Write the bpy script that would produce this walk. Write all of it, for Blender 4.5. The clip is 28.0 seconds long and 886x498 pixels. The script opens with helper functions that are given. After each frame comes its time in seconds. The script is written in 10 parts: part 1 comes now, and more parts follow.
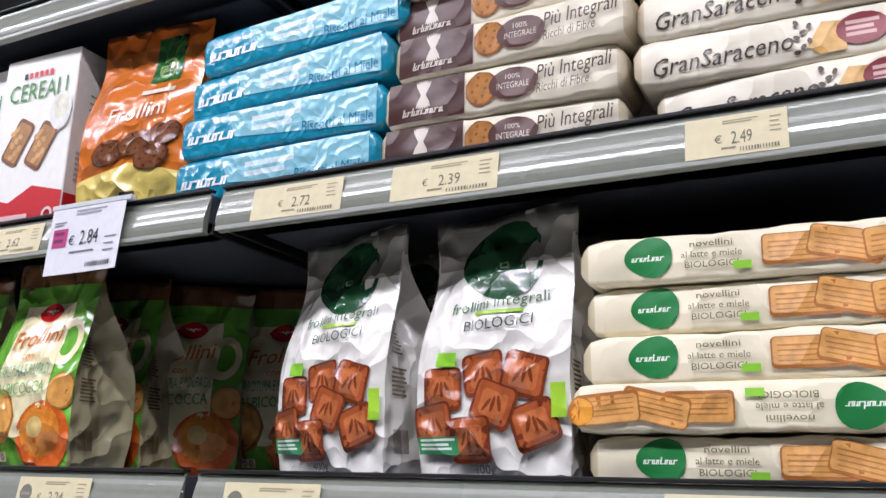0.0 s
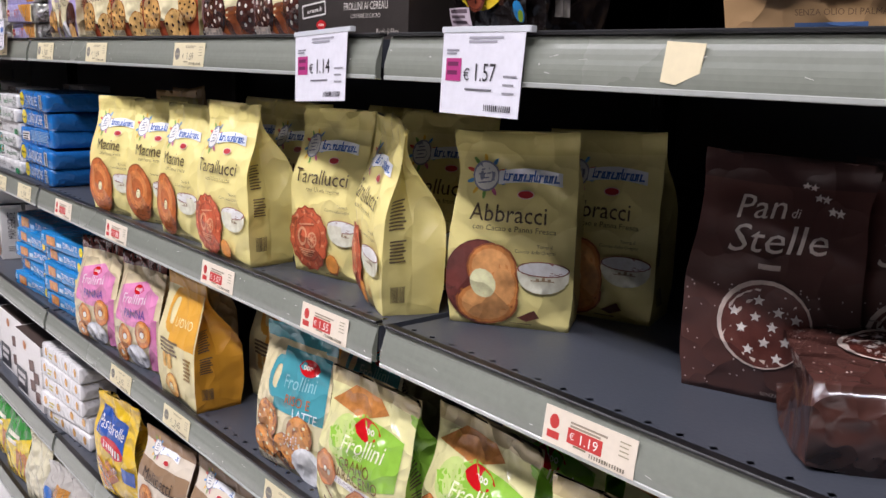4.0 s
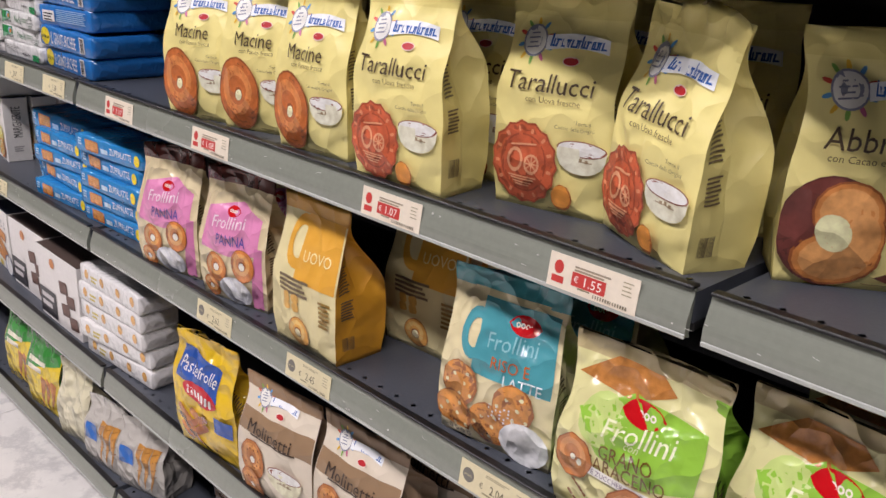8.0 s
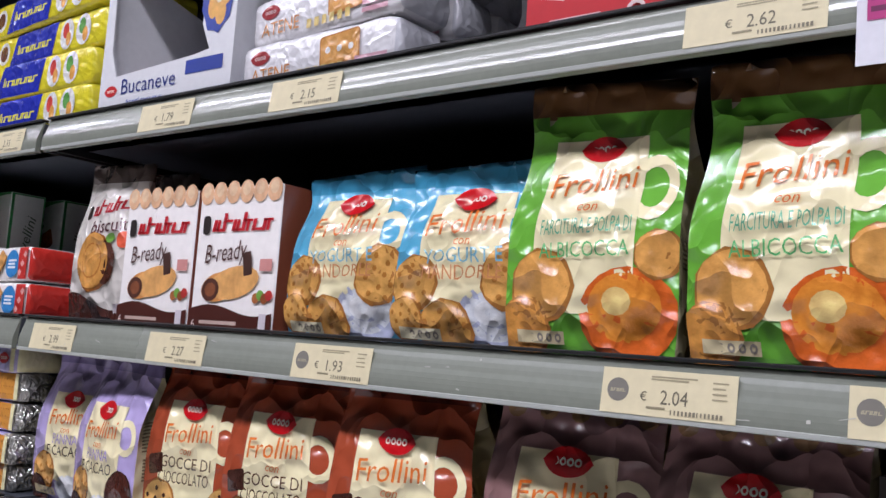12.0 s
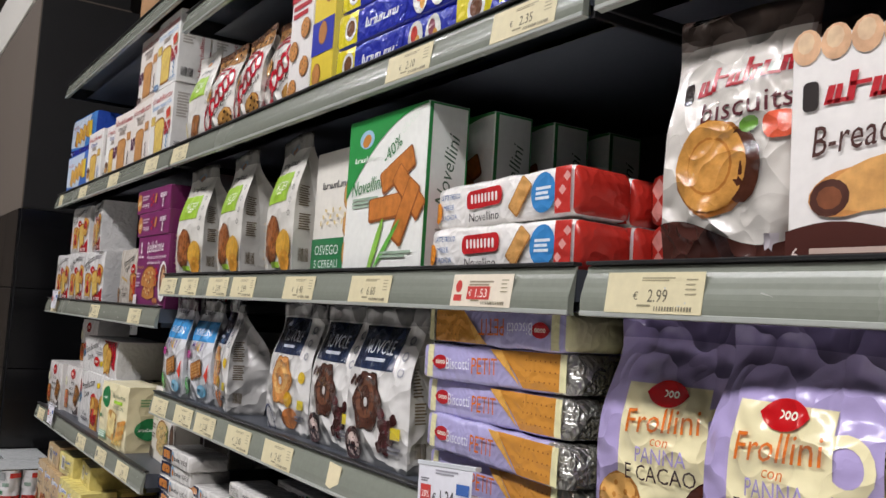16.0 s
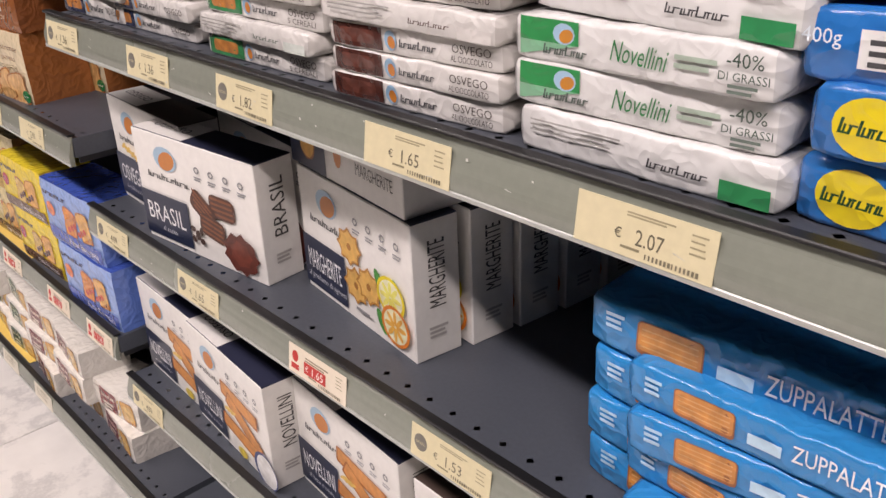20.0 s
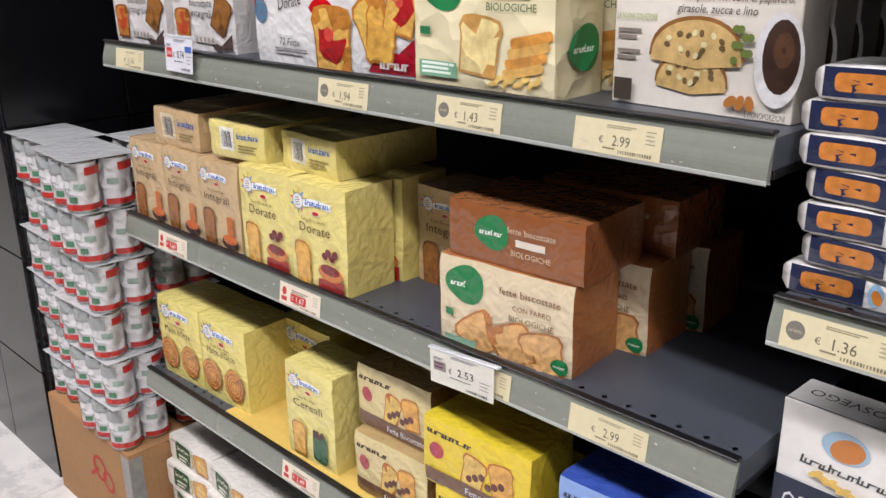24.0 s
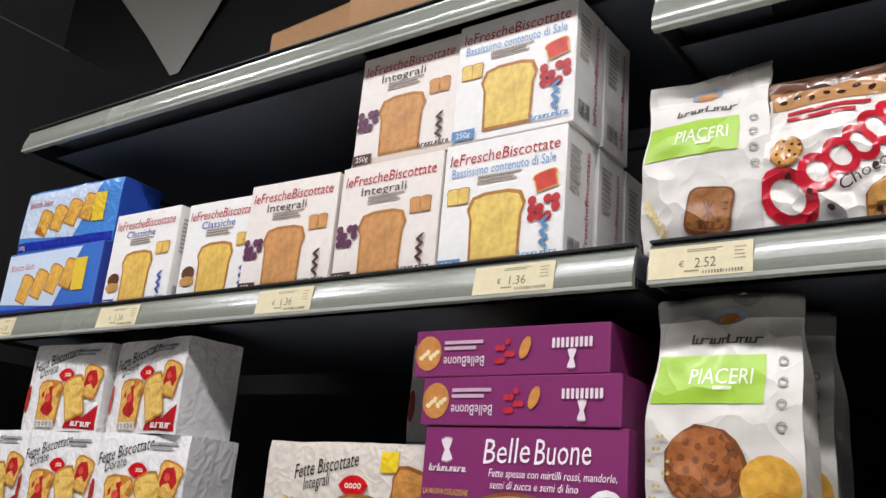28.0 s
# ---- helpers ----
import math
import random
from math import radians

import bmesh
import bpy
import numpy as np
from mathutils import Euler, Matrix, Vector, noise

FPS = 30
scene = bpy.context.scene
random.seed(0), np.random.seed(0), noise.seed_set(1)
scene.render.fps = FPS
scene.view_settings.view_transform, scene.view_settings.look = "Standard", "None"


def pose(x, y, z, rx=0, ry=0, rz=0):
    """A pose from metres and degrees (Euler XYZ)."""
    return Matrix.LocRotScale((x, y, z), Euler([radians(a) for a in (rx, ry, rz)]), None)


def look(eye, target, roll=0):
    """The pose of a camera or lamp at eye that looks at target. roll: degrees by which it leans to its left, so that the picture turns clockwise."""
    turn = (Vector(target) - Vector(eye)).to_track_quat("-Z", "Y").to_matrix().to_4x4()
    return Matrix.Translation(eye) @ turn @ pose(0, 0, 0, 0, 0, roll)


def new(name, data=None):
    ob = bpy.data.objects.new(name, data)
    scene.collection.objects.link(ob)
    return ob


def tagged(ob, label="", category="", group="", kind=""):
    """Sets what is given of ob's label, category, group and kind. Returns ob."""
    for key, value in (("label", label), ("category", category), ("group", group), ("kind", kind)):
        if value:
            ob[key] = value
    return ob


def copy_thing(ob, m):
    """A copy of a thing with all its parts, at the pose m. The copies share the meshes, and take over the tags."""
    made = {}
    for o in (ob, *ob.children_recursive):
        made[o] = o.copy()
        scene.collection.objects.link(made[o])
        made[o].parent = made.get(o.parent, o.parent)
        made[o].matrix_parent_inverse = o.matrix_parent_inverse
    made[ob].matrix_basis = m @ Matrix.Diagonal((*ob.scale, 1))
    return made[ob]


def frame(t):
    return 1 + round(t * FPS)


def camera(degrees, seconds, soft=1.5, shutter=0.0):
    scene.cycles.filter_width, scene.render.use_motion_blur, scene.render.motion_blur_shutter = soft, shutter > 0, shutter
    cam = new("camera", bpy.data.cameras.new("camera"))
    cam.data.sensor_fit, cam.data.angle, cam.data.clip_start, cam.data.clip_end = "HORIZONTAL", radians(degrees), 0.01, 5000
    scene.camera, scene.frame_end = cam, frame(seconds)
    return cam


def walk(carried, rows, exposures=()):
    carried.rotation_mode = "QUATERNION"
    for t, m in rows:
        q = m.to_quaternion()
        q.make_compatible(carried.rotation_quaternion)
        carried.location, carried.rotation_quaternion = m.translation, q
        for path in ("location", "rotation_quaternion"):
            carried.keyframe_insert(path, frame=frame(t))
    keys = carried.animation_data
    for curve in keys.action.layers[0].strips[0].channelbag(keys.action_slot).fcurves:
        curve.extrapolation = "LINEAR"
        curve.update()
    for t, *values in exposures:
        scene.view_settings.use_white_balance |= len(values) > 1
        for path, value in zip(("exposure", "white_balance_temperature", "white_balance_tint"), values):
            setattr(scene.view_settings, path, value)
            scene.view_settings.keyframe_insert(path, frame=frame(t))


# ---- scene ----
cam = camera(53.3, 28.0)
PATH = [
    (0, (0.6, -0.656, 1.576), (-0.286, 1.065, 2.082), 1.3),
    (0.5, (0.694, -0.65, 1.571), (-0.501, 0.89, 2.005), 3.0),
    (1, (0.767, -0.642, 1.548), (-0.62, 0.757, 1.902), 3.9),
    (1.5, (0.783, -0.62, 1.515), (-0.69, 0.72, 1.705), 3.3),
    (2, (0.797, -0.612, 1.478), (-0.69, 0.718, 1.54), 3.2),
    (2.5, (0.797, -0.597, 1.43), (-0.697, 0.735, 1.39), 3.1),
    (3, (0.793, -0.58, 1.38), (-0.714, 0.727, 1.21), 3.2),
    (3.5, (0.789, -0.581, 1.345), (-0.72, 0.7, 1.06), 2.3),
    (4, (0.785, -0.575, 1.301), (-0.705, 0.69, 0.893), 1.7),
    (4.5, (0.788, -0.575, 1.258), (-0.68, 0.66, 0.71), 1.4),
    (6.5, (0.618, -0.631, 1.208), (-0.663, 0.612, 0.307), 1.8),
    (7, (0.503, -0.649, 1.238), (-0.793, 0.63, 0.41), 1.1),
    (7.5, (0.406, -0.668, 1.251), (-0.906, 0.637, 0.493), 1.2),
    (8, (0.344, -0.656, 1.286), (-0.996, 0.67, 0.618), 2.5),
    (8.5, (0.272, -0.615, 1.327), (-1.108, 0.705, 0.733), 3.2),
    (9, (0.236, -0.596, 1.357), (-1.172, 0.724, 0.834), 3.2),
    (9.5, (0.151, -0.606, 1.394), (-1.219, 0.779, 0.942), 2.2),
    (10, (0.052, -0.647, 1.439), (-1.216, 0.856, 1.073), 1.7),
    (10.5, (-0.003, -0.705, 1.48), (-1.2, 0.882, 1.254), 2.6),
    (11, (-0.043, -0.719, 1.512), (-1.197, 0.911, 1.401), 3.5),
    (11.5, (-0.072, -0.687, 1.557), (-1.222, 0.949, 1.584), 3.8),
    (13.5, (-0.186, -0.522, 1.593), (-1.647, 0.685, 2.23), 4.5),
    (14, (-0.268, -0.539, 1.582), (-1.842, 0.562, 2.138), 5.0),
    (14.5, (-0.402, -0.542, 1.571), (-2.053, 0.5, 2.005), 4.6),
    (15, (-0.528, -0.557, 1.556), (-2.201, 0.495, 1.865), 3.9),
    (15.5, (-0.616, -0.568, 1.537), (-2.281, 0.515, 1.766), 3.8),
    (16, (-0.705, -0.546, 1.521), (-2.369, 0.552, 1.678), 3.6),
    (16.5, (-0.816, -0.511, 1.502), (-2.486, 0.587, 1.587), 3.5),
    (17, (-0.893, -0.498, 1.484), (-2.552, 0.62, 1.498), 3.8),
    (17.5, (-0.988, -0.509, 1.462), (-2.58, 0.697, 1.361), 2.5),
    (18, (-1.075, -0.52, 1.433), (-2.576, 0.778, 1.18), 0.3),
    (18.5, (-1.144, -0.53, 1.358), (-2.572, 0.831, 1.025), 1.3),
    (19, (-1.176, -0.525, 1.327), (-2.531, 0.869, 0.859), 0.8),
    (19.5, (-1.245, -0.484, 1.281), (-2.557, 0.855, 0.583), -0.9),
    (20, (-1.32, -0.429, 1.218), (-2.667, 0.769, 0.352), -2.5),
    (20.5, (-1.411, -0.444, 1.223), (-2.759, 0.69, 0.276), -2.2),
    (21, (-1.537, -0.48, 1.226), (-2.909, 0.636, 0.292), -3.3),
    (21.5, (-1.666, -0.544, 1.238), (-3.009, 0.624, 0.325), -3.7),
    (22, (-1.765, -0.6, 1.236), (-3.096, 0.603, 0.351), -2.2),
    (22.5, (-1.914, -0.614, 1.238), (-3.293, 0.534, 0.354), -2.0),
    (24.5, (-2.325, -0.776, 1.361), (-3.638, 0.641, 0.846), -0.4),
    (25, (-2.322, -0.777, 1.403), (-3.631, 0.691, 1.044), -0.6),
    (25.5, (-2.314, -0.783, 1.442), (-3.616, 0.724, 1.255), -0.6),
    (26, (-2.304, -0.797, 1.481), (-3.595, 0.731, 1.454), -0.3),
    (26.5, (-2.29, -0.807, 1.52), (-3.558, 0.734, 1.647), 0.7),
    (27, (-2.281, -0.818, 1.551), (-3.527, 0.72, 1.843), 2.2),
    (27.5, (-2.273, -0.824, 1.57), (-3.483, 0.7, 2.032), 3.4),
    (28, (-2.265, -0.822, 1.568), (-3.407, 0.713, 2.15), 5.1),
]
EXPOSURES = [(0.0, -0.1, 6050, 14), (3.0, 0.14, 6050, 16), (4.0, 0.08, 6300, 17), (6.0, -0.02, 6700, 18), (9.0, -0.26, 6550, 17), (11.0, -0.3, 6050, 17), (14.0, -0.4, 5950, 14), (15.0, -0.42, 6250, 12), (16.0, -0.32, 6500, 9), (17.0, 0.04, 6350, 8), (18.0, -0.08, 6550, 8), (19.0, -0.04, 6950, 16), (20.0, -0.1, 7150, 20), (22.0, -0.05, 6750, 17), (25.0, 0.06, 6400, 12), (26.0, 0.08, 6400, 12), (27.0, -0.06, 6450, 12), (28.0, -0.14, 6400, 10)]
walk(cam, [(t, look(eye, target, roll)) for t, eye, target, roll in PATH], EXPOSURES)

# ---- world and lamps ----
world = bpy.data.worlds.new("world")
scene.world = world
world.use_nodes = True
world.node_tree.nodes["Background"].inputs[0].default_value = (0.9, 0.95, 1.0, 1)
world.node_tree.nodes["Background"].inputs[1].default_value = 0.085


def strip_lamp(x, y, z, length, turn, watts):
    """A linear lamp that shines down, above the aisle."""
    data = bpy.data.lights.new("strip_lamp", "AREA")
    data.shape, data.size, data.size_y, data.energy = "RECTANGLE", length, 0.05, watts
    data.color = (1.0, 0.975, 1.0)
    ob = new("strip_lamp", data)
    ob.matrix_basis = pose(x, y, z, 0, 0, turn)
    return ob


LAMP_Z, LAMP_TURN = 4.7, -4
LAMPS = [(x, -2.4 - 0.07 * (x + 1.8), 140) for x in (-6.1, -3.9, -1.7, 0.5, 2.4)]
for lamp_x, lamp_y, lamp_w in LAMPS:
    strip_lamp(lamp_x, lamp_y, LAMP_Z, 2.1 if lamp_x < 2 else 1.4, LAMP_TURN, lamp_w)

# ---- materials ----
def lin(c):
    """A colour from its hex text, in linear light."""
    if isinstance(c, str):
        v = [int(c[i:i + 2], 16) / 255 for i in (0, 2, 4)]
        return tuple(x / 12.92 if x <= 0.04045 else ((x + 0.055) / 1.055) ** 2.4 for x in v)
    return c


MATS = {}


def surface(name, colour, rough=0.5, metal=0.0, grain=60.0, vary=0.12, bump=0.05, coat=0.0, blotch=4.0, second=None, each=0.0, ior=1.5, crumple=0.0, facet=24.0):
    """A surface with variation at two scales, fine relief and uneven gloss."""
    if name in MATS:
        return MATS[name]
    m = bpy.data.materials.new(name)
    m.use_nodes = True
    nt = m.node_tree
    b = nt.nodes["Principled BSDF"]
    link = nt.links.new
    co = nt.nodes.new("ShaderNodeTexCoord")
    fine = nt.nodes.new("ShaderNodeTexNoise")
    fine.inputs["Scale"].default_value, fine.inputs["Detail"].default_value = grain, 4
    wide = nt.nodes.new("ShaderNodeTexNoise")
    wide.inputs["Scale"].default_value, wide.inputs["Detail"].default_value = blotch, 5
    for n in (fine, wide):
        link(co.outputs["Object"], n.inputs["Vector"])
    add = nt.nodes.new("ShaderNodeMath")
    add.operation = "ADD"
    link(fine.outputs["Fac"], add.inputs[0])
    link(wide.outputs["Fac"], add.inputs[1])
    ramp = nt.nodes.new("ShaderNodeMapRange")
    ramp.inputs["From Min"].default_value, ramp.inputs["From Max"].default_value = 0.6, 1.4
    link(add.outputs[0], ramp.inputs["Value"])
    mix = nt.nodes.new("ShaderNodeMix")
    mix.data_type = "RGBA"
    c = lin(colour)
    e = lin(second) if second else tuple(min(1, x * (1 + vary)) for x in c)
    mix.inputs[6].default_value = (*[x * (1 - vary) for x in c], 1)
    mix.inputs[7].default_value = (*e, 1)
    link(ramp.outputs[0], mix.inputs[0])
    out = mix.outputs[2]
    if each:
        info = nt.nodes.new("ShaderNodeObjectInfo")
        hsv = nt.nodes.new("ShaderNodeHueSaturation")
        val = nt.nodes.new("ShaderNodeMapRange")
        val.inputs["To Min"].default_value, val.inputs["To Max"].default_value = 1 - each, 1 + each
        link(info.outputs["Random"], val.inputs["Value"])
        link(val.outputs[0], hsv.inputs["Value"])
        link(out, hsv.inputs["Color"])
        out = hsv.outputs[0]
    link(out, b.inputs["Base Color"])
    rr = nt.nodes.new("ShaderNodeMapRange")
    rr.inputs["To Min"].default_value, rr.inputs["To Max"].default_value = max(0.02, rough - 0.08), min(1, rough + 0.1)
    link(wide.outputs["Fac"], rr.inputs["Value"])
    link(rr.outputs[0], b.inputs["Roughness"])
    b.inputs["Metallic"].default_value = metal
    b.inputs["Coat Weight"].default_value = coat
    b.inputs["Coat Roughness"].default_value = 0.12
    b.inputs["IOR"].default_value = ior
    if bump:
        bp = nt.nodes.new("ShaderNodeBump")
        bp.inputs["Strength"].default_value, bp.inputs["Distance"].default_value = bump, 0.004
        link(add.outputs[0], bp.inputs["Height"])
        link(bp.outputs[0], b.inputs["Normal"])
        if crumple:
            # creased film: facets of uneven size, bent by a soft wobble
            wob = nt.nodes.new("ShaderNodeTexNoise")
            wob.inputs["Scale"].default_value, wob.inputs["Detail"].default_value = facet * 0.6, 2
            link(co.outputs["Object"], wob.inputs["Vector"])
            bend = nt.nodes.new("ShaderNodeMix")
            bend.data_type = "RGBA"
            bend.blend_type = "LINEAR_LIGHT"
            bend.inputs[0].default_value = 0.06
            link(co.outputs["Object"], bend.inputs[6])
            link(wob.outputs["Color"], bend.inputs[7])
            cell = nt.nodes.new("ShaderNodeTexVoronoi")
            cell.inputs["Scale"].default_value = facet
            link(bend.outputs[2], cell.inputs["Vector"])
            fold = nt.nodes.new("ShaderNodeBump")
            fold.inputs["Strength"].default_value, fold.inputs["Distance"].default_value = crumple, 0.02
            link(cell.outputs["Distance"], fold.inputs["Height"])
            link(bp.outputs[0], fold.inputs["Normal"])
            link(fold.outputs[0], b.inputs["Normal"])
    MATS[name] = m
    return m


def ink(colour, kind="film", baked=False):
    """Printed colour on glossy film, on matt paper film, on card or on foil."""
    rough, metal, bump, coat, grain = {"film": (0.15, 0, 0.3, 0.5, 30), "wrap": (0.22, 0, 0.2, 0.4, 50), "paper": (0.42, 0, 0.2, 0.1, 34), "card": (0.42, 0, 0.04, 0.15, 90),
                                       "foil": (0.28, 0.75, 0.3, 0, 40), "label": (0.6, 0, 0.03, 0, 120)}[kind]
    crumple, facet = {"film": (0.8, 22), "wrap": (0.2, 38), "paper": (0.46, 18), "foil": (0.5, 60)}.get(kind, (0.0, 24))
    if baked:
        c = lin(colour)
        return surface(f"{kind}_{colour}_picture", colour, rough, metal, 110, 0.3, bump, coat, 26, tuple(min(0.9, x * 1.35 + 0.01) for x in c), crumple=crumple, facet=facet)
    return surface(f"{kind}_{colour}", colour, rough, metal, grain, 0.07, bump, coat, crumple=crumple, facet=facet)


def veined(name, base, vein):
    """Grey-veined white marble slabs."""
    m = surface(name, base, 0.3, 0, 14, 0.1, 0.02, 0.1, 1.6)
    nt = m.node_tree
    b = nt.nodes["Principled BSDF"]
    link = nt.links.new
    co = nt.nodes.new("ShaderNodeTexCoord")
    warp = nt.nodes.new("ShaderNodeTexNoise")
    warp.inputs["Scale"].default_value, warp.inputs["Detail"].default_value, warp.inputs["Roughness"].default_value = 3.2, 9, 0.68
    info = nt.nodes.new("ShaderNodeObjectInfo")
    far = nt.nodes.new("ShaderNodeMath")
    far.operation = "MULTIPLY"
    far.inputs[1].default_value = 40.0
    link(info.outputs["Random"], far.inputs[0])
    shift = nt.nodes.new("ShaderNodeVectorMath")
    shift.operation = "ADD"
    link(co.outputs["Object"], shift.inputs[0])
    link(far.outputs[0], shift.inputs[1])
    link(shift.outputs[0], warp.inputs["Vector"])
    near = nt.nodes.new("ShaderNodeMath")
    near.operation = "SUBTRACT"
    near.inputs[1].default_value = 0.5
    link(warp.outputs["Fac"], near.inputs[0])
    absn = nt.nodes.new("ShaderNodeMath")
    absn.operation = "ABSOLUTE"
    link(near.outputs[0], absn.inputs[0])
    ramp = nt.nodes.new("ShaderNodeMapRange")
    ramp.inputs["From Min"].default_value, ramp.inputs["From Max"].default_value = 0.0, 0.055
    ramp.inputs["To Min"].default_value, ramp.inputs["To Max"].default_value = 0.4, 0.0
    link(absn.outputs[0], ramp.inputs["Value"])
    mix = nt.nodes.new("ShaderNodeMix")
    mix.data_type = "RGBA"
    old = b.inputs["Base Color"].links[0].from_socket
    link(old, mix.inputs[6])
    mix.inputs[7].default_value = (*lin(vein), 1)
    link(ramp.outputs[0], mix.inputs[0])
    link(mix.outputs[2], b.inputs["Base Color"])
    return m


SHELF_STEEL = surface("shelf_steel", "464a52", 0.4, 0.0, 220, 0.12, 0.04, 0.0, 6)
SHELF_BACK = surface("back_panel_steel", "17181d", 0.5, 0, 180, 0.2, 0.03)
RAIL_LIP = surface("rail_lip_plastic", "a9aca6", 0.3, 0, 140, 0.06, 0.02, 0.3)
RAIL = surface("price_rail_plastic", "84887d", 0.24, 0, 140, 0.07, 0.02, 0.35, 5)
CAP = surface("black_plastic", "141416", 0.45, 0, 150, 0.2, 0.05)
MARBLE = veined("floor_marble", "dedbd6", "8e8d8e")
TILE = surface("black_wall_tile", "0d0d0f", 0.22, 0, 70, 0.3, 0.03, 0.2, 3, each=0.15)
GROUT = surface("dark_grout", "17171a", 0.85, 0, 200, 0.2, 0.2)
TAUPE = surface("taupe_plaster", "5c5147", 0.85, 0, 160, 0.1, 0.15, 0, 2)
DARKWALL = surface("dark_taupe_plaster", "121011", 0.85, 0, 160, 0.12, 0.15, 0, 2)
PLASTER = surface("white_ceiling_plaster", "c9c5bd", 0.9, 0, 140, 0.06, 0.15, 0, 1.5)
BEAM = surface("dark_painted_steel", "1b1b1f", 0.5, 0.3, 120, 0.15, 0.06)
CARDBOARD = surface("brown_cardboard", "a67c52", 0.75, 0, 90, 0.14, 0.12, 0, 6)

# ---- building helpers ----
def mesh_of(name, verts, faces, mats, which=None, smooth=False):
    me = bpy.data.meshes.new(name)
    me.from_pydata([tuple(v) for v in verts], [], faces)
    for m in mats:
        me.materials.append(m)
    if which is not None:
        me.polygons.foreach_set("material_index", which)
    if smooth:
        me.polygons.foreach_set("use_smooth", [True] * len(me.polygons))
    me.update()
    return me


def part(name, me, parent, label="", m=None):
    ob = new(name, me)
    ob.parent = parent
    if m is not None:
        ob.matrix_basis = m
    if label:
        tagged(ob, label)
    return ob


def slab(lo, hi, bevel=0.0, segments=1):
    """Vertices and faces of a box from corner to corner, its edges bevelled."""
    bm = bmesh.new()
    bmesh.ops.create_cube(bm, size=1)
    size = [b - a for a, b in zip(lo, hi)]
    for v in bm.verts:
        v.co = [a + (c + 0.5) * s for a, c, s in zip(lo, v.co, size)]
    if bevel:
        bmesh.ops.bevel(bm, geom=bm.edges[:], offset=bevel, segments=segments, affect="EDGES", profile=0.6)
    bm.verts.index_update()
    out = [v.co.copy() for v in bm.verts], [[v.index for v in f.verts] for f in bm.faces]
    bm.free()
    return out


def slab_mesh(name, lo, hi, mat, bevel=0.0, segments=1):
    v, f = slab(lo, hi, bevel, segments)
    return mesh_of(name, v, f, [mat])


def thing(name, label, category, group=""):
    return tagged(new(name), label, category, group)


def setting(name, me, label, m=None):
    ob = new(name, me)
    if m is not None:
        ob.matrix_basis = m
    return tagged(ob, label, kind="structure")


# ---- plan ----
BAY = 1.31
JOINTS = (1.30, 0.0, -1.305, -2.62, -3.95)
BOTTOMS = {"A": 1.811, "B": 1.531, "C": 1.283, "D": 0.960, "E": 0.672, "F": 0.365, "G": 0.070, "Z": 2.105,
           "LZ": 2.195, "L2": 1.461, "L3": 1.110, "L4": 0.775, "L5": 0.430, "L6": 0.070}
LIP = 0.045
DECK = {k: v + LIP - 0.002 for k, v in BOTTOMS.items()}
DEPTH = {"Z": 0.42, "LZ": 0.42, "G": 0.52, "L6": 0.52}

# ---- room ----
END = -4.42
setting("floor", slab_mesh("floor", (-9.5, -2.85, -0.12), (3.2, 1.4, -0.004), GROUT), "grey-veined white marble floor")
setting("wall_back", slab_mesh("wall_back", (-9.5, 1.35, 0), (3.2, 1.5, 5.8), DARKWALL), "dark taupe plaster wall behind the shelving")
# Two unseen walls added to close the aisle, dark to cut bounced light.
setting("wall_aisle", slab_mesh("wall_aisle", (-9.5, -2.97, 0), (3.2, -2.85, 5.8), DARKWALL), "added plain dark wall, unseen, closing the aisle")
setting("wall_right", slab_mesh("wall_right", (3.2, -2.97, 0), (3.32, 1.5, 5.8), DARKWALL), "added plain dark wall, unseen, at the aisle end")
setting("wall_left", slab_mesh("wall_left", (-9.62, -2.97, 0), (-9.5, 1.5, 5.8), TAUPE), "pale plaster wall at the far end")
pillar = setting("wall_pillar", slab_mesh("wall_pillar", (END - 2.2, -0.04, 0), (END - 0.012, 1.349, 1.845), GROUT), "low pillar base clad with black tiles")
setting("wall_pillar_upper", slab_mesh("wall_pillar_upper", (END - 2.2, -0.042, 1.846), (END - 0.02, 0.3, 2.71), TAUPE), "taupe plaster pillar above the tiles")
# The shade on the unlit side is put into a darker plaster.
setting("wall_pillar_side", slab_mesh("wall_pillar_side", (END - 0.019, -0.038, 1.846), (END - 0.008, 1.346, 2.7), DARKWALL), "pillar side, its shade painted as a darker taupe")
setting("wall_arch", slab_mesh("wall_arch", (END - 2.2, -0.05, 2.711), (END - 0.06, -0.012, 2.98), PLASTER, 0.004), "white plaster band above the pillar")
# This dark block makes the end of the white band dark.
setting("wall_above_pillar", slab_mesh("wall_above_pillar", (END - 2.2, -0.011, 2.711), (END - 0.056, 0.3, 2.99), DARKWALL), "dark plaster block behind the white band")
setting("ceiling", slab_mesh("ceiling", (-9.5, -2.85, 5.6), (3.2, 1.35, 5.8), PLASTER), "white plaster ceiling in shade")


def beam(x0, y0, x1, y1, z, wide, high):
    length = math.hypot(x1 - x0, y1 - y0)
    v, f = slab((0, -wide / 2, 0), (length, wide / 2, high), 0.01)
    ob = setting("ceiling_beam", mesh_of("ceiling_beam", v, f, [BEAM]), "dark painted steel ceiling beam",
                 pose(x0, y0, z, 0, 0, math.degrees(math.atan2(y1 - y0, x1 - x0))))
    return ob


beam(-4.86, -2.84, -4.86, 1.34, 3.9, 0.36, 0.22)


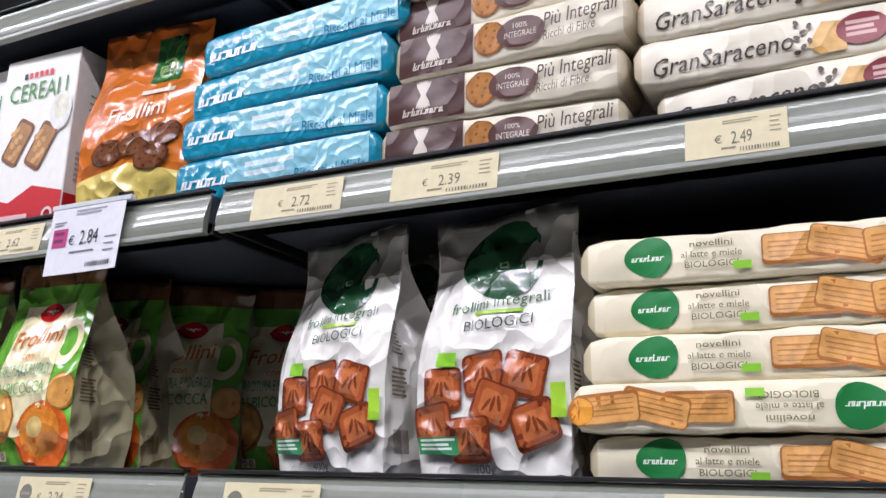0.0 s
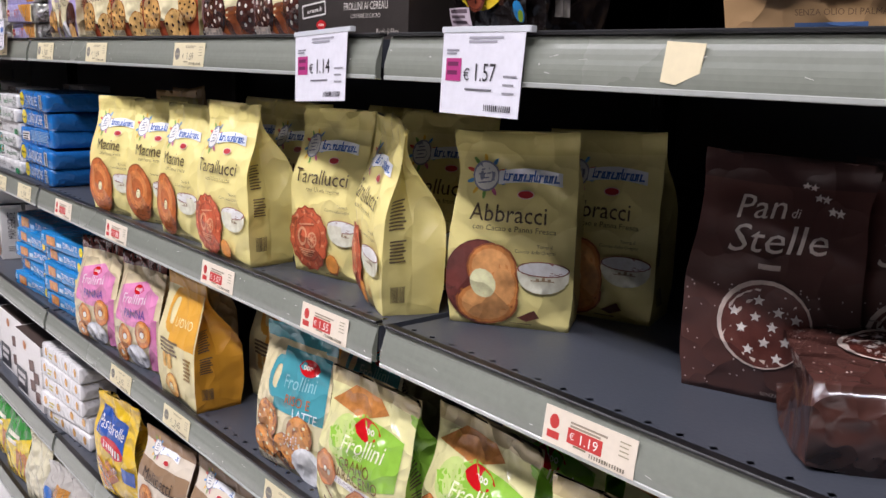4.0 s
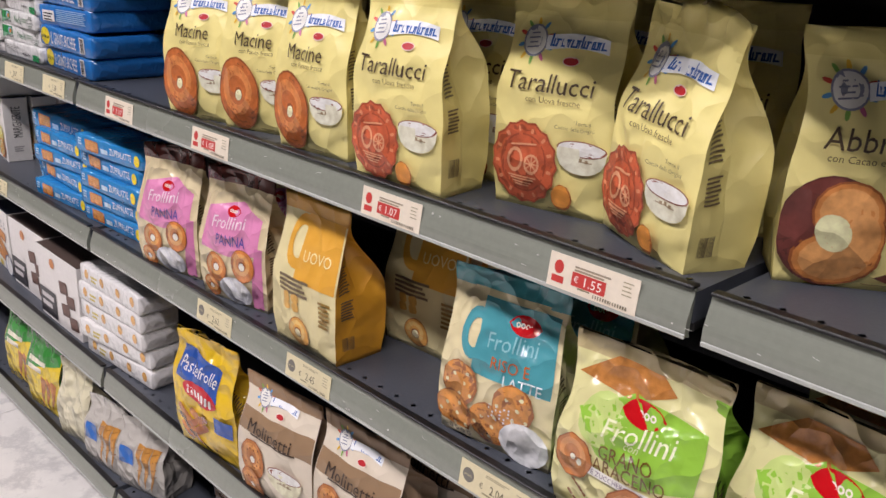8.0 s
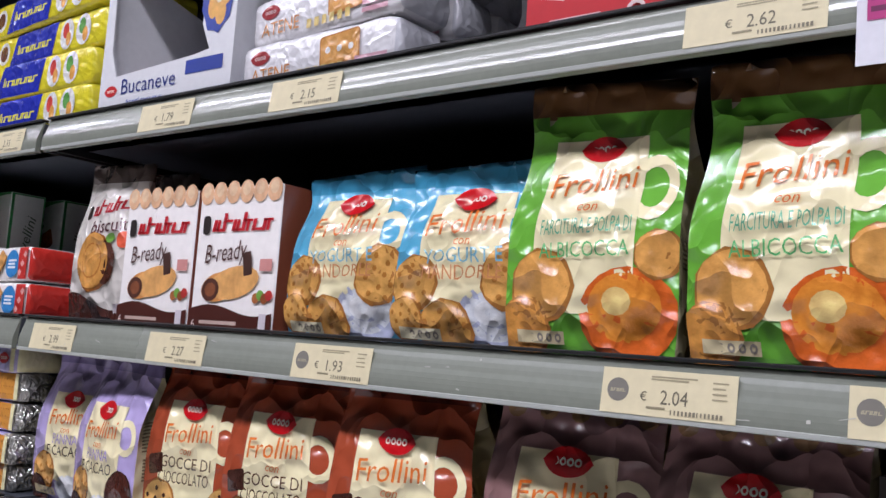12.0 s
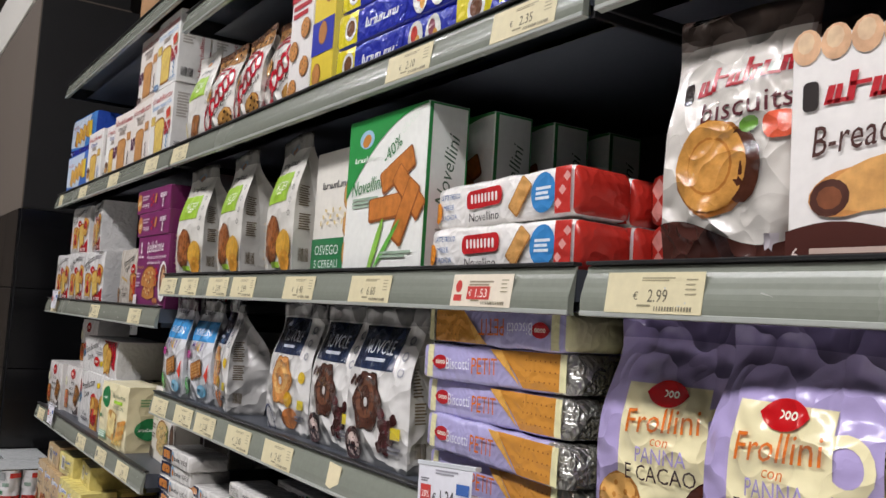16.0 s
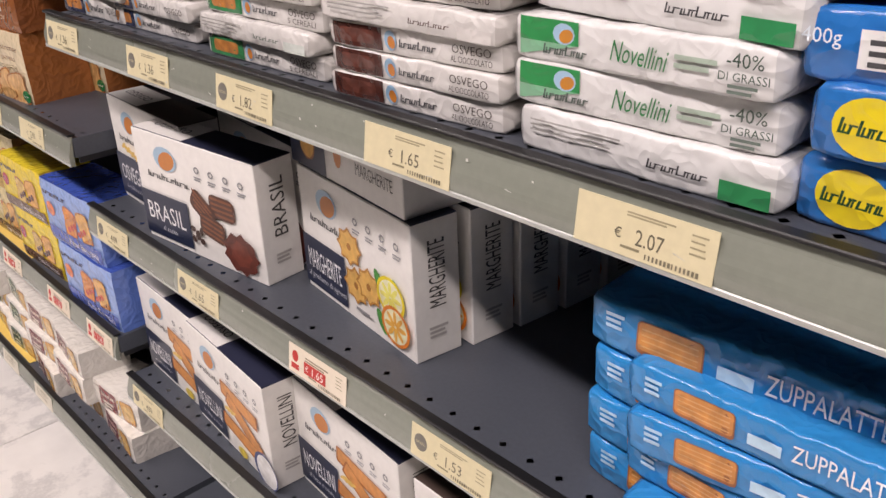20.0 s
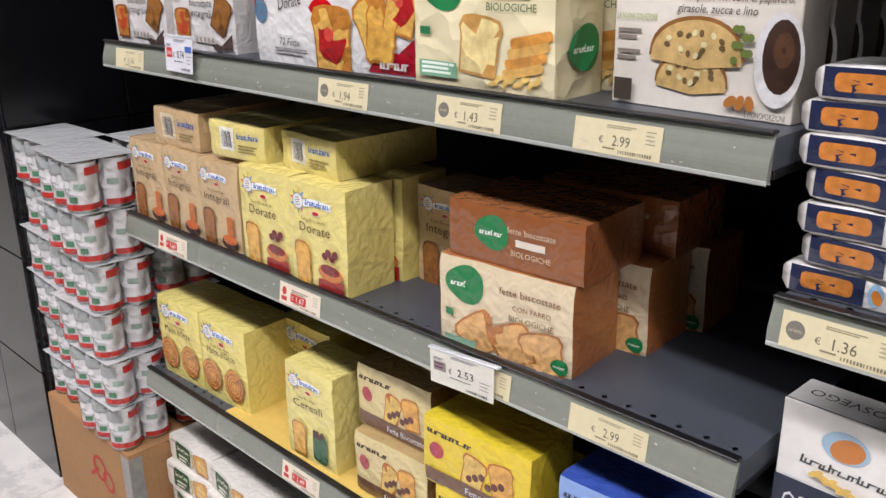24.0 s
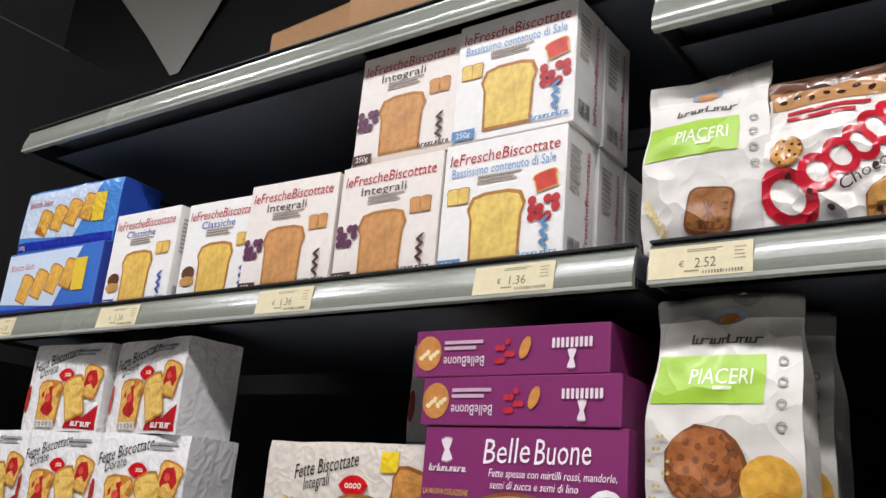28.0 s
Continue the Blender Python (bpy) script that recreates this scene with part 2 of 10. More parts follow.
def vault():
    """A white vault web that springs from a point on the dark wall and curves out overhead."""
    v, f = [], []
    n, m = 14, 10
    for j in range(n + 1):
        s = j / n
        half = 0.03 + 2.9 * s
        for i in range(m + 1):
            k = 2 * i / m - 1
            v.append((VAULT_X + k * half, 1.342 - 2.4 * s ** 1.6 * (1 - (0.25 if k < 0 else 0.6) * k * k), VAULT_Z + (5.59 - VAULT_Z) * math.sin(s * math.pi / 2)))
    for j in range(n):
        for i in range(m):
            q = j * (m + 1) + i
            f.append([q, q + 1, q + m + 2, q + m + 1])
    return mesh_of("vault", v, f, [PLASTER], None, True)


VAULT_X, VAULT_Z = -5.49, 3.4
setting("ceiling_vault", vault(), "white plaster vault web above the dark wall")

LIGHT_GLOW = bpy.data.materials.new("lamp_diffuser")
LIGHT_GLOW.use_nodes = True
glow = LIGHT_GLOW.node_tree.nodes["Principled BSDF"]
glow.inputs["Emission Color"].default_value = (1, 0.97, 0.9, 1)
glow.inputs["Emission Strength"].default_value = 8.0
for lamp_x, lamp_y, lamp_w in LAMPS:
    half = 1.06 if lamp_x < 2 else 0.71
    lamp = tagged(new("ceiling_light"), "long white strip light hung above the aisle", "lamp", "strip lights")
    lamp.matrix_basis = pose(lamp_x, lamp_y, LAMP_Z + 0.004, 0, 0, LAMP_TURN)
    part("housing", slab_mesh("housing", (-half, -0.04, 0.0), (half, 0.04, 0.07), BEAM, 0.004), lamp)
    for side in (-1, 1):
        part("reflector", slab_mesh("reflector", (-half, 0.026 * side - 0.003, -0.012), (half, 0.026 * side + 0.003, -0.0005), LIGHT_GLOW, 0.001), lamp, "white glowing lamp edge")
    for k in (-1, 1):
        part("hanger", slab_mesh("hanger", (0.7 * half * k - 0.004, -0.004, 0.07), (0.7 * half * k + 0.004, 0.004, 5.6 - LAMP_Z - 0.004), BEAM), lamp)


# ---- shelving ----
def deck_mesh(length, depth):
    """A folded steel deck with a row of diamond holes along its front."""
    v, f = [], []

    def quad(*pts):
        n = len(v)
        v.extend(pts)
        f.append(list(range(n, n + len(pts))))
    pitch = 0.0328
    count = int(length / pitch)
    first = (length - count * pitch) / 2
    rows = ((0.010, 0.050, 0.0),)
    quad((0, 0.0, 0), (length, 0.0, 0), (length, 0.010, 0), (0, 0.010, 0))
    for y0, y1, shift in rows:
        start = first + shift * pitch
        quad((0, y0, 0), (start, y0, 0), (start, y1, 0), (0, y1, 0))
        cells = count - (1 if shift else 0)
        for k in range(cells):
            a, b = start + k * pitch, start + (k + 1) * pitch
            cx, cy, r = (a + b) / 2, 0.024, 0.0042
            n = len(v)
            v.extend([(a, y0, 0), (b, y0, 0), (b, y1, 0), (a, y1, 0), (cx, cy - r, 0), (cx + r, cy, 0), (cx, cy + r, 0), (cx - r, cy, 0)])
            f.extend([[n, n + 1, n + 4], [n + 1, n + 5, n + 4], [n + 1, n + 2, n + 5], [n + 2, n + 6, n + 5],
                      [n + 2, n + 3, n + 6], [n + 3, n + 7, n + 6], [n + 3, n, n + 7], [n, n + 4, n + 7]])
        end = start + cells * pitch
        quad((end, y0, 0), (length, y0, 0), (length, y1, 0), (end, y1, 0))
    quad((0, 0.05, 0), (length, 0.05, 0), (length, depth, 0), (0, depth, 0))
    t = -0.03
    quad((0, 0, t), (0, 0, 0), (0, depth, 0), (0, depth, t))
    quad((length, 0, t), (length, depth, t), (length, depth, 0), (length, 0, 0))
    quad((0, 0.058, t), (0, depth, t), (length, depth, t), (length, 0.058, t))
    quad((0, 0.0, t), (length, 0.0, t), (length, 0.0, 0), (0, 0.0, 0))
    return mesh_of("deck", v, f, [SHELF_STEEL])


def rail_mesh(length):
    """The price rail: a slim C of plastic, leaning back, with folded lips above and below."""
    arc = [(-0.0042 - 0.0009 * math.sin(math.pi * min(1, k / 5)) + 0.007 * (k / 8) ** 2.2, 0.004 + 0.0345 * k / 8) for k in range(9)]
    prof = [(0.004, 0.000), (-0.002, 0.0015)] + arc + [(0.0032, 0.0405), (0.0036, 0.0445), (0.006, 0.046), (0.006, 0.043), (0.0048, 0.040), (0.0022, 0.004)]
    v, f = [], []
    for x in (0, length):
        v.extend([(x, y - 0.0005, z) for y, z in prof])
    n = len(prof)
    for k in range(n):
        f.append([k, (k + 1) % n, n + (k + 1) % n, n + k])
    f.append(list(range(n - 1, -1, -1)))
    f.append(list(range(n, 2 * n)))
    return mesh_of("price_rail", v, f, [RAIL])


RAILS, DECKS = {}, {}


def shelf(level, x0, x1):
    length = x1 - x0 - 0.016
    depth = DEPTH.get(level, 0.46)
    key = round(length, 3)
    if key not in RAILS:
        RAILS[key] = rail_mesh(key)
    if (key, depth) not in DECKS:
        DECKS[key, depth] = deck_mesh(key, depth)
    ob = thing("shelf", "dark grey steel shelf with a grey-green plastic price rail", "shelf", "shelves")
    ob.matrix_basis = pose(x0 + 0.008, 0.0, BOTTOMS[level])
    part("deck", DECKS[key, depth], ob, "perforated dark grey steel deck", pose(0, 0.005, LIP - 0.002))
    part("price_rail", RAILS[key], ob, "grey-green plastic price rail")
    part("edge_trim", slab_mesh("edge_trim", (0, 0.0, 0), (key, 0.012, 0.0035), CAP, 0.001), ob, "black rubber edge trim", pose(0, -0.001, LIP + 0.0012))
    part("rail_lip", slab_mesh("rail_lip", (0, -0.0062, 0), (key, -0.0042, 0.0045), RAIL_LIP, 0.0006), ob, "pale translucent lower lip of the rail", pose(0, 0, 0.0005))
    for k in range(2):
        v, f = slab((0, 0.01, 0), (0.006, depth - 0.02, 0.036), 0.001)
        part("bracket", mesh_of("bracket", v, f, [CAP]), ob, "black steel bracket", pose(0.0005 if k == 0 else key - 0.0065, 0, 0.003))
    return ob


for bay in range(4):
    x1, x0 = JOINTS[bay], JOINTS[bay + 1]
    for level in (("A", "B", "C", "D", "E", "F", "G", "Z") if bay < 3 else ("A", "L2", "L3", "L4", "L5", "L6", "LZ")):
        shelf(level, x0, x1)
    back = thing("back_panel", "black steel back panel of the shelving", "panel", "back panels")
    back.matrix_basis = pose(x0, 0.52, 0.0)
    for k in range(7):
        v, f = slab((0.012, 0, 0.06 + 0.36 * k), (x1 - x0 - 0.012, 0.012, 0.06 + 0.36 * k + 0.357), 0.002)
        part("panel", mesh_of("panel", v, f, [SHELF_BACK]), back)
for x in JOINTS:
    post = thing("upright", "slotted black steel upright of the shelving", "post", "uprights")
    post.matrix_basis = pose(x, 0.485, 0)
    part("post", slab_mesh("post", (-0.011, 0, 0), (0.011, 0.05, 2.6), CAP, 0.002), post)
    for k in range(2):
        v, f = [], []
        for j in range(50):
            z = 0.1 + 0.05 * j
            n = len(v)
            xs = -0.006 + 0.009 * k
            v.extend([(xs, -0.0006, z), (xs + 0.003, -0.0006, z), (xs + 0.003, -0.0006, z + 0.02), (xs, -0.0006, z + 0.02)])
            f.append([n, n + 1, n + 2, n + 3])
        part("slots", mesh_of("slots", v, f, [SHELF_STEEL]), post)
    foot = part("base_foot", slab_mesh("base_foot", (-0.011, -0.47, 0), (0.011, -0.002, 0.06), CAP, 0.003), post)
for bay in range(4):
    x1, x0 = JOINTS[bay], JOINTS[bay + 1]
    v, f = slab((x0 + 0.014, 0.075, 0.0), (x1 - 0.014, 0.09, 0.068), 0.002)
    setting("baseboard", mesh_of("baseboard", v, f, [CAP]), "black plinth under the shelving")

from mathutils.geometry import tessellate_polygon

# ---- packs: bodies and print ----
def smooth(a, b, x):
    t = min(1, max(0, (x - a) / (b - a)))
    return t * t * (3 - 2 * t)


def bag_map(w, h, d, seed, slope=0.55, puff=0.006, crush=1.0, fore=0.3):
    """The front of a standing bag: where the point (u, v) of its print lies."""
    off = Vector((seed * 7.31, seed * 3.7, seed * 1.9))

    def half(s):
        body = 0.90 + 0.10 * smooth(0, 0.2, s) - 0.05 * smooth(0.3, slope, s)
        g = smooth(slope * 0.75, 0.93, s)
        return d / 2 * (body * (1 - g) + 0.03 * g)

    def mid(s):
        g = smooth(slope * 0.75, 0.95, s)
        return d * (0.5 * (1 - g) + fore * g)

    def wide(s):
        return w / 2 * (0.955 + 0.045 * smooth(0, 0.18, s) - 0.07 * smooth(0.4, 0.8, s) + 0.05 * smooth(0.82, 0.96, s))

    def front(u, v, lift=0.0):
        s = v / h
        k = u / (w / 2)
        x = k * wide(s)
        p = Vector((x * 13, v * 13, 0)) + off
        q = Vector((x * 26, v * 20, 3)) + off
        crease = 0.25 - abs(noise.noise(q))
        wr = noise.noise(p) * 0.0042 * crush * (0.3 + s) + crease * 0.0056 * crush * (0.35 + 1.1 * s)
        edge = 1 - 0.8 * abs(k) ** 5
        y = mid(s) - half(s) - puff * (1 - k * k) * (1 - smooth(slope, 0.95, s)) * smooth(0, 0.15, s) + wr * edge * smooth(0, 0.06, s)
        dx = noise.noise(Vector((0.3, v * 18, 7)) + off) * 0.005 * crush * smooth(0.1, 0.6, s)
        return Vector((x + dx, y - lift, v + noise.noise(Vector((x * 9, 0, 5)) + off) * 0.012 * crush * smooth(0.8, 1, s)))
    return front, half, wide, mid


def bag_body(w, h, d, seed, cols, slope=0.55, puff=0.006, kind="film", top=0.86, crush=1.0, fore=0.3):
    front, half, wide, mid = bag_map(w, h, d, seed, slope, puff, crush, fore)
    nu, nv = 20, 28
    off = Vector((seed * 2.3, 11.0, seed))
    verts, faces, which = [], [], []
    per = nu + 1 + 3 + 5 + 3
    for j in range(nv + 1):
        s = j / nv
        v = s * h
        hd, hw = half(s), wide(s)
        ring = [front((2 * i / nu - 1) * w / 2, v) for i in range(nu + 1)]
        fr, fl = ring[-1], ring[0]
        pinch = min(0.35 * hw, 0.006 * smooth(0.05, 0.3, s) + 0.034 * smooth(0.35, 0.8, s) * (1 - smooth(0.86, 0.97, s)))
        by = mid(s) + hd
        dx = noise.noise(Vector((0.3, v * 18, 7)) + Vector((seed * 7.31, seed * 3.7, seed * 1.9))) * 0.005 * crush * smooth(0.1, 0.6, s)
        for i in (1, 2, 3):
            t = i / 4
            ring.append(Vector((hw + dx - pinch * math.sin(math.pi * t) + noise.noise(Vector((t * 3, v * 25, 1)) + off) * 0.0035 * crush * (1 - smooth(0.9, 1, s)), fr.y + (by - fr.y) * t, v)))
        for i in range(5):
            k = 1 - i / 2
            ring.append(Vector((k * hw + dx, by + puff * (1 - k * k) * (1 - smooth(slope, 0.95, s)), v)))
        for i in (1, 2, 3):
            t = i / 4
            ring.append(Vector((-hw + dx + pinch * math.sin(math.pi * t) + noise.noise(Vector((t * 3, v * 25, 7)) + off) * 0.0035 * crush * (1 - smooth(0.9, 1, s)), by + (fl.y - by) * t, v)))
        verts.extend(ring)
    for j in range(nv):
        for i in range(per):
            a, b = j * per + i, j * per + (i + 1) % per
            faces.append([a, b, b + per, a + per])
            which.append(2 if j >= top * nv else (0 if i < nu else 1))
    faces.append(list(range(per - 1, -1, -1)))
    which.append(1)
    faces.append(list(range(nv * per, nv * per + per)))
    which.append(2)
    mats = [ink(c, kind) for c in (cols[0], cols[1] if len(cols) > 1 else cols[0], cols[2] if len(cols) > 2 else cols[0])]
    me = mesh_of("wrapper", verts, faces, mats, which, True)
    folds = {0, nu, nu + 2, nu + 4, nu + 8, nu + 10}
    keen = me.attributes.new("sharp_edge", "BOOLEAN", "EDGE")
    keen.data.foreach_set("value", [e.vertices[0] % per == e.vertices[1] % per and e.vertices[0] % per in folds for e in me.edges])

    def laid(u, v, lift=0.0):
        """A point of the print, on the facets of the front."""
        gu = min(nu - 1e-6, max(0.0, (u / w + 0.5) * nu))
        gv = min(nv - 1e-6, max(0.0, v / h * nv))
        i, j = int(gu), int(gv)
        fu, fv = gu - i, gv - j
        a, b = verts[j * per + i], verts[j * per + i + 1]
        c, d_ = verts[(j + 1) * per + i], verts[(j + 1) * per + i + 1]
        p = a * ((1 - fu) * (1 - fv)) + b * (fu * (1 - fv)) + c * ((1 - fu) * fv) + d_ * (fu * fv)
        n = (b - a).cross(c - a).normalized()
        return p + n * lift

    def flank(u, v, lift=0.0):
        """A point of the small print, on the front half of the gusset."""
        gv = min(nv - 1e-6, max(0.0, v / h * nv))
        j = int(gv)
        k = min(1.0, max(0.0, 2 * u / d)) * 2
        i = min(1, int(k))
        a = verts[j * per + nu + i].lerp(verts[(j + 1) * per + nu + i], gv - j)
        b = verts[j * per + nu + i + 1].lerp(verts[(j + 1) * per + nu + i + 1], gv - j)
        return a.lerp(b, k - i) + Vector((lift, -0.3 * lift, 0))
    laid.flank = flank
    return me, laid


def carton_body(w, h, d, cols, bevel=0.0012, kind="card"):
    """A folded carton: front, sides, top."""
    v, f = slab((-w / 2, 0, 0), (w / 2, d, h), bevel)
    me = mesh_of("carton", v, f, [ink(c, kind) for c in (cols[0], cols[1] if len(cols) > 1 else cols[0], cols[2] if len(cols) > 2 else cols[0])])
    for p in me.polygons:
        n = p.normal
        p.material_index = 0 if n.y < -0.6 else (2 if n.z > 0.6 else 1)
    return me, lambda u, v, lift=0.0: Vector((u, -lift, v))


def side_of(w, d):
    """The map of a carton's side that faces along the shelf."""
    return lambda u, v, lift=0.0: Vector((w / 2 + lift, u, v))


def top_of(h):
    return lambda u, v, lift=0.0: Vector((u, v, h + lift))


def back_of(d):
    return lambda u, v, lift=0.0: Vector((-u, d + 0.0012 + lift, v))


def soft_body(w, h, d, seed, cols, kind="film", dent=0.0016, round_=0.004):
    """A wrapped block, its edges round and its film dented: rusks and the like."""
    off = Vector((seed * 5.1, seed, 2.0))

    def warp(p):
        return Vector([noise.noise(p * 16 + off + Vector((k * 9, 0, 0))) * dent + noise.noise(p * 45 + off + Vector((k * 9, 4, 0))) * dent * 0.4 for k in range(3)])

    def front(u, v, lift=0.0):
        p = Vector((u, 0, v))
        e = max(0, 1 - min(abs(u + w / 2), abs(u - w / 2)) / 0.012)
        g = max(0, 1 - min(v, h - v) / 0.010)
        return p + warp(p) * Vector((0, 1, 0)).dot(Vector((0, 1, 0))) * 1.0 + Vector((0, round_ * 0.5 * (e * e + g * g) - lift, 0))
    verts, faces, which = [], [], []
    nx, nz = 14, 9
    prof = [(0.0, 0.0), (0.25, 0.0), (0.5, 0.0), (0.75, 0.0), (1.0, 0.0)]
    for i in range(nx + 1):
        u = (i / nx - 0.5) * w
        for j in range(nz + 1):
            verts.append(front(u, h * j / nz))
    n = (nz + 1)
    for i in range(nx):
        for j in range(nz):
            faces.append([i * n + j, (i + 1) * n + j, (i + 1) * n + j + 1, i * n + j + 1])
            which.append(0)
    base = len(verts)
    for i in range(nx + 1):
        u = (i / nx - 0.5) * w
        for j in range(nz + 1):
            p = Vector((u, d, h * j / nz))
            verts.append(p + warp(p))
    for i in range(nx):
        for j in range(nz):
            faces.append([base + i * n + j, base + i * n + j + 1, base + (i + 1) * n + j + 1, base + (i + 1) * n + j])
            which.append(1)
    rim = [i * n for i in range(nx + 1)] + [nx * n + j for j in range(1, n)] + [i * n + nz for i in range(nx - 1, -1, -1)] + [j for j in range(nz - 1, 0, -1)]
    rows = [rim]
    for t in (0.12, 0.5, 0.88):
        row = []
        for k in rim:
            p = verts[k].lerp(verts[base + k], t)
            q = Vector((p.x, p.y, p.z))
            if t in (0.12, 0.88):
                c = Vector((0, p.y, h / 2))
                q = p + (p - c).normalized() * 0.001
            q += warp(q) * 0.8
            q.z = max(q.z, 0.0)
            row.append(len(verts))
            verts.append(q)
        rows.append(row)
    rows.append([base + k for k in rim])
    for a, b in zip(rows, rows[1:]):
        for k in range(len(rim)):
            m = (k + 1) % len(rim)
            faces.append([a[m], a[k], b[k], b[m]])
            which.append(2 if verts[a[k]].z > h * 0.9 and verts[b[m]].z > h * 0.9 else 1)
    mats = [ink(c, kind) for c in (cols[0], cols[1] if len(cols) > 1 else cols[0], cols[2] if len(cols) > 2 else cols[0])]

    def laid(u, v, lift=0.0):
        gu = min(nx - 1e-6, max(0.0, (u / w + 0.5) * nx))
        gv = min(nz - 1e-6, max(0.0, v / h * nz))
        i, j = int(gu), int(gv)
        fu, fv = gu - i, gv - j
        p = verts[i * n + j] * ((1 - fu) * (1 - fv)) + verts[(i + 1) * n + j] * (fu * (1 - fv)) + verts[i * n + j + 1] * ((1 - fu) * fv) + verts[(i + 1) * n + j + 1] * (fu * fv)
        return p + Vector((0, -lift, 0))
    me = mesh_of("wrapper", verts, faces, mats, which, True)
    edge = set(rim) | {base + k for k in rim}
    corner = {0, nz, nx * n, nx * n + nz}
    side_cut = {rows[q][rim.index(c)] for q in range(5) for c in corner}
    keen = me.attributes.new("sharp_edge", "BOOLEAN", "EDGE")
    keen.data.foreach_set("value", [(a in edge and b in edge and (a < base) == (b < base)) or (a in side_cut and b in side_cut) for a, b in (tuple(e.vertices) for e in me.edges)])
    return me, laid


def stick_body(w, h, d, seed, cols, kind="film", ends=None, endlen=0.05):
    """A long flow-wrapped packet, with crimped fins at its ends."""
    off = Vector((seed * 4.7, 1.0, seed * 2.2))
    prof = []
    r = min(h, d) * 0.11
    for cx, cz, a0 in ((d / 2 - r, h / 2 - r, 0), (-d / 2 + r, h / 2 - r, 90), (-d / 2 + r, -h / 2 + r, 180), (d / 2 - r, -h / 2 + r, 270)):
        for k in range(3):
            a = radians(a0 + 45 * k)
            prof.append((cx + r * math.cos(a), cz + r * math.sin(a)))
    n = len(prof)
    body = w / 2 - 0.007
    xs = [(-w / 2, 0.5, 0.86), (-w / 2 + 0.003, 0.72, 0.92), (-body, 0.93, 0.98)]
    xs += [(-body + 2 * body * k / 18, 1.0, 1.0) for k in range(1, 18)]
    xs += [(body, 0.93, 0.98), (w / 2 - 0.003, 0.72, 0.92), (w / 2, 0.5, 0.86)]

    def warp(p):
        return noise.noise(p * 30 + off) * 0.0024 - abs(noise.noise(p * 60 + off)) * 0.0022

    verts, faces, which = [], [], []
    for x, fz, fy in xs:
        for y, z in prof:
            p = Vector((x, y, z))
            wv = warp(p)
            verts.append(Vector((x + (noise.noise(p * 60) * 0.002 if abs(x) > body else 0), d / 2 + y * fy + wv * (0.6 if y < 0 else 1), h / 2 + z * fz + wv * (0 if z < 0 else 1))))
    for i in range(len(xs) - 1):
        for k in range(n):
            a, b = i * n + k, i * n + (k + 1) % n
            faces.append([a, a + n, b + n, b])
            mid = (xs[i][0] + xs[i + 1][0]) / 2
            which.append(2 if ends and mid > w / 2 - endlen else (1 if mid < -body or mid > body else 0))
    faces.append(list(range(n)))
    faces.append(list(range((len(xs) - 1) * n + n - 1, (len(xs) - 1) * n - 1, -1)))
    which.extend([1, 2 if ends else 1])
    mats = [ink(cols[0], kind), ink(cols[1] if len(cols) > 1 else cols[0], kind), ink(ends or cols[0], "foil" if ends else kind)]

    def front(u, v, lift=0.0):
        """A point of the print, on the facets of the front."""
        i = 0
        while i < len(xs) - 2 and xs[i + 1][0] < u:
            i += 1
        t = min(1, max(0, (u - xs[i][0]) / (xs[i + 1][0] - xs[i][0])))
        hi = verts[i * n + 5].lerp(verts[i * n + n + 5], t)
        lo = verts[i * n + 6].lerp(verts[i * n + n + 6], t)
        s = min(1.15, max(-0.15, (v - lo.z) / (hi.z - lo.z)))
        y = lo.y + (hi.y - lo.y) * min(1, max(0, s))
        if s > 1 or s < 0:
            y += 0.25 * (v - hi.z if s > 1 else lo.z - v)
        return Vector((u, y - lift, v))
    return mesh_of("wrapper", verts, faces, mats, which, True), front


# words are shaped once, before anything else is built from them
WORDS = {}


def shape_words(words):
    made = []
    for w in sorted(set(words)):
        cu = bpy.data.curves.new("word", "FONT")
        cu.body, cu.resolution_u, cu.align_x = w, 2, "CENTER"
        ob = new("word", cu)
        made.append((w, ob, cu))
    dg = bpy.context.evaluated_depsgraph_get()
    for w, ob, cu in made:
        me = ob.evaluated_get(dg).to_mesh()
        pts = [(v.co.x, v.co.y) for v in me.vertices]
        tris = [list(p.vertices) for p in me.polygons]
        lo, hi = (min(p[0] for p in pts), max(p[0] for p in pts)) if pts else (0, 1)
        WORDS[w] = ([(x - (lo + hi) / 2, y) for x, y in pts], tris, hi - lo)
    for w, ob, cu in made:
        bpy.data.objects.remove(ob)
        bpy.data.curves.remove(cu)


def split_long(pts, tris, kx, ky, most=0.0075):
    """Cuts the long triangles of a word, so that it can lie on a bent face."""
    pts = list(pts)
    out, todo = [], [tuple(t) for t in tris]
    while todo:
        a, b, c = todo.pop()
        best, pair = 0, None
        for p, q, r in ((a, b, c), (b, c, a), (c, a, b)):
            n = math.hypot((pts[p][0] - pts[q][0]) * kx, (pts[p][1] - pts[q][1]) * ky)
            if n > best:
                best, pair = n, (p, q, r)
        if best <= most:
            out.append([a, b, c])
            continue
        p, q, r = pair
        m = len(pts)
        pts.append(((pts[p][0] + pts[q][0]) / 2, (pts[p][1] + pts[q][1]) / 2))
        todo.extend([(p, m, r), (m, q, r)])
    return pts, out


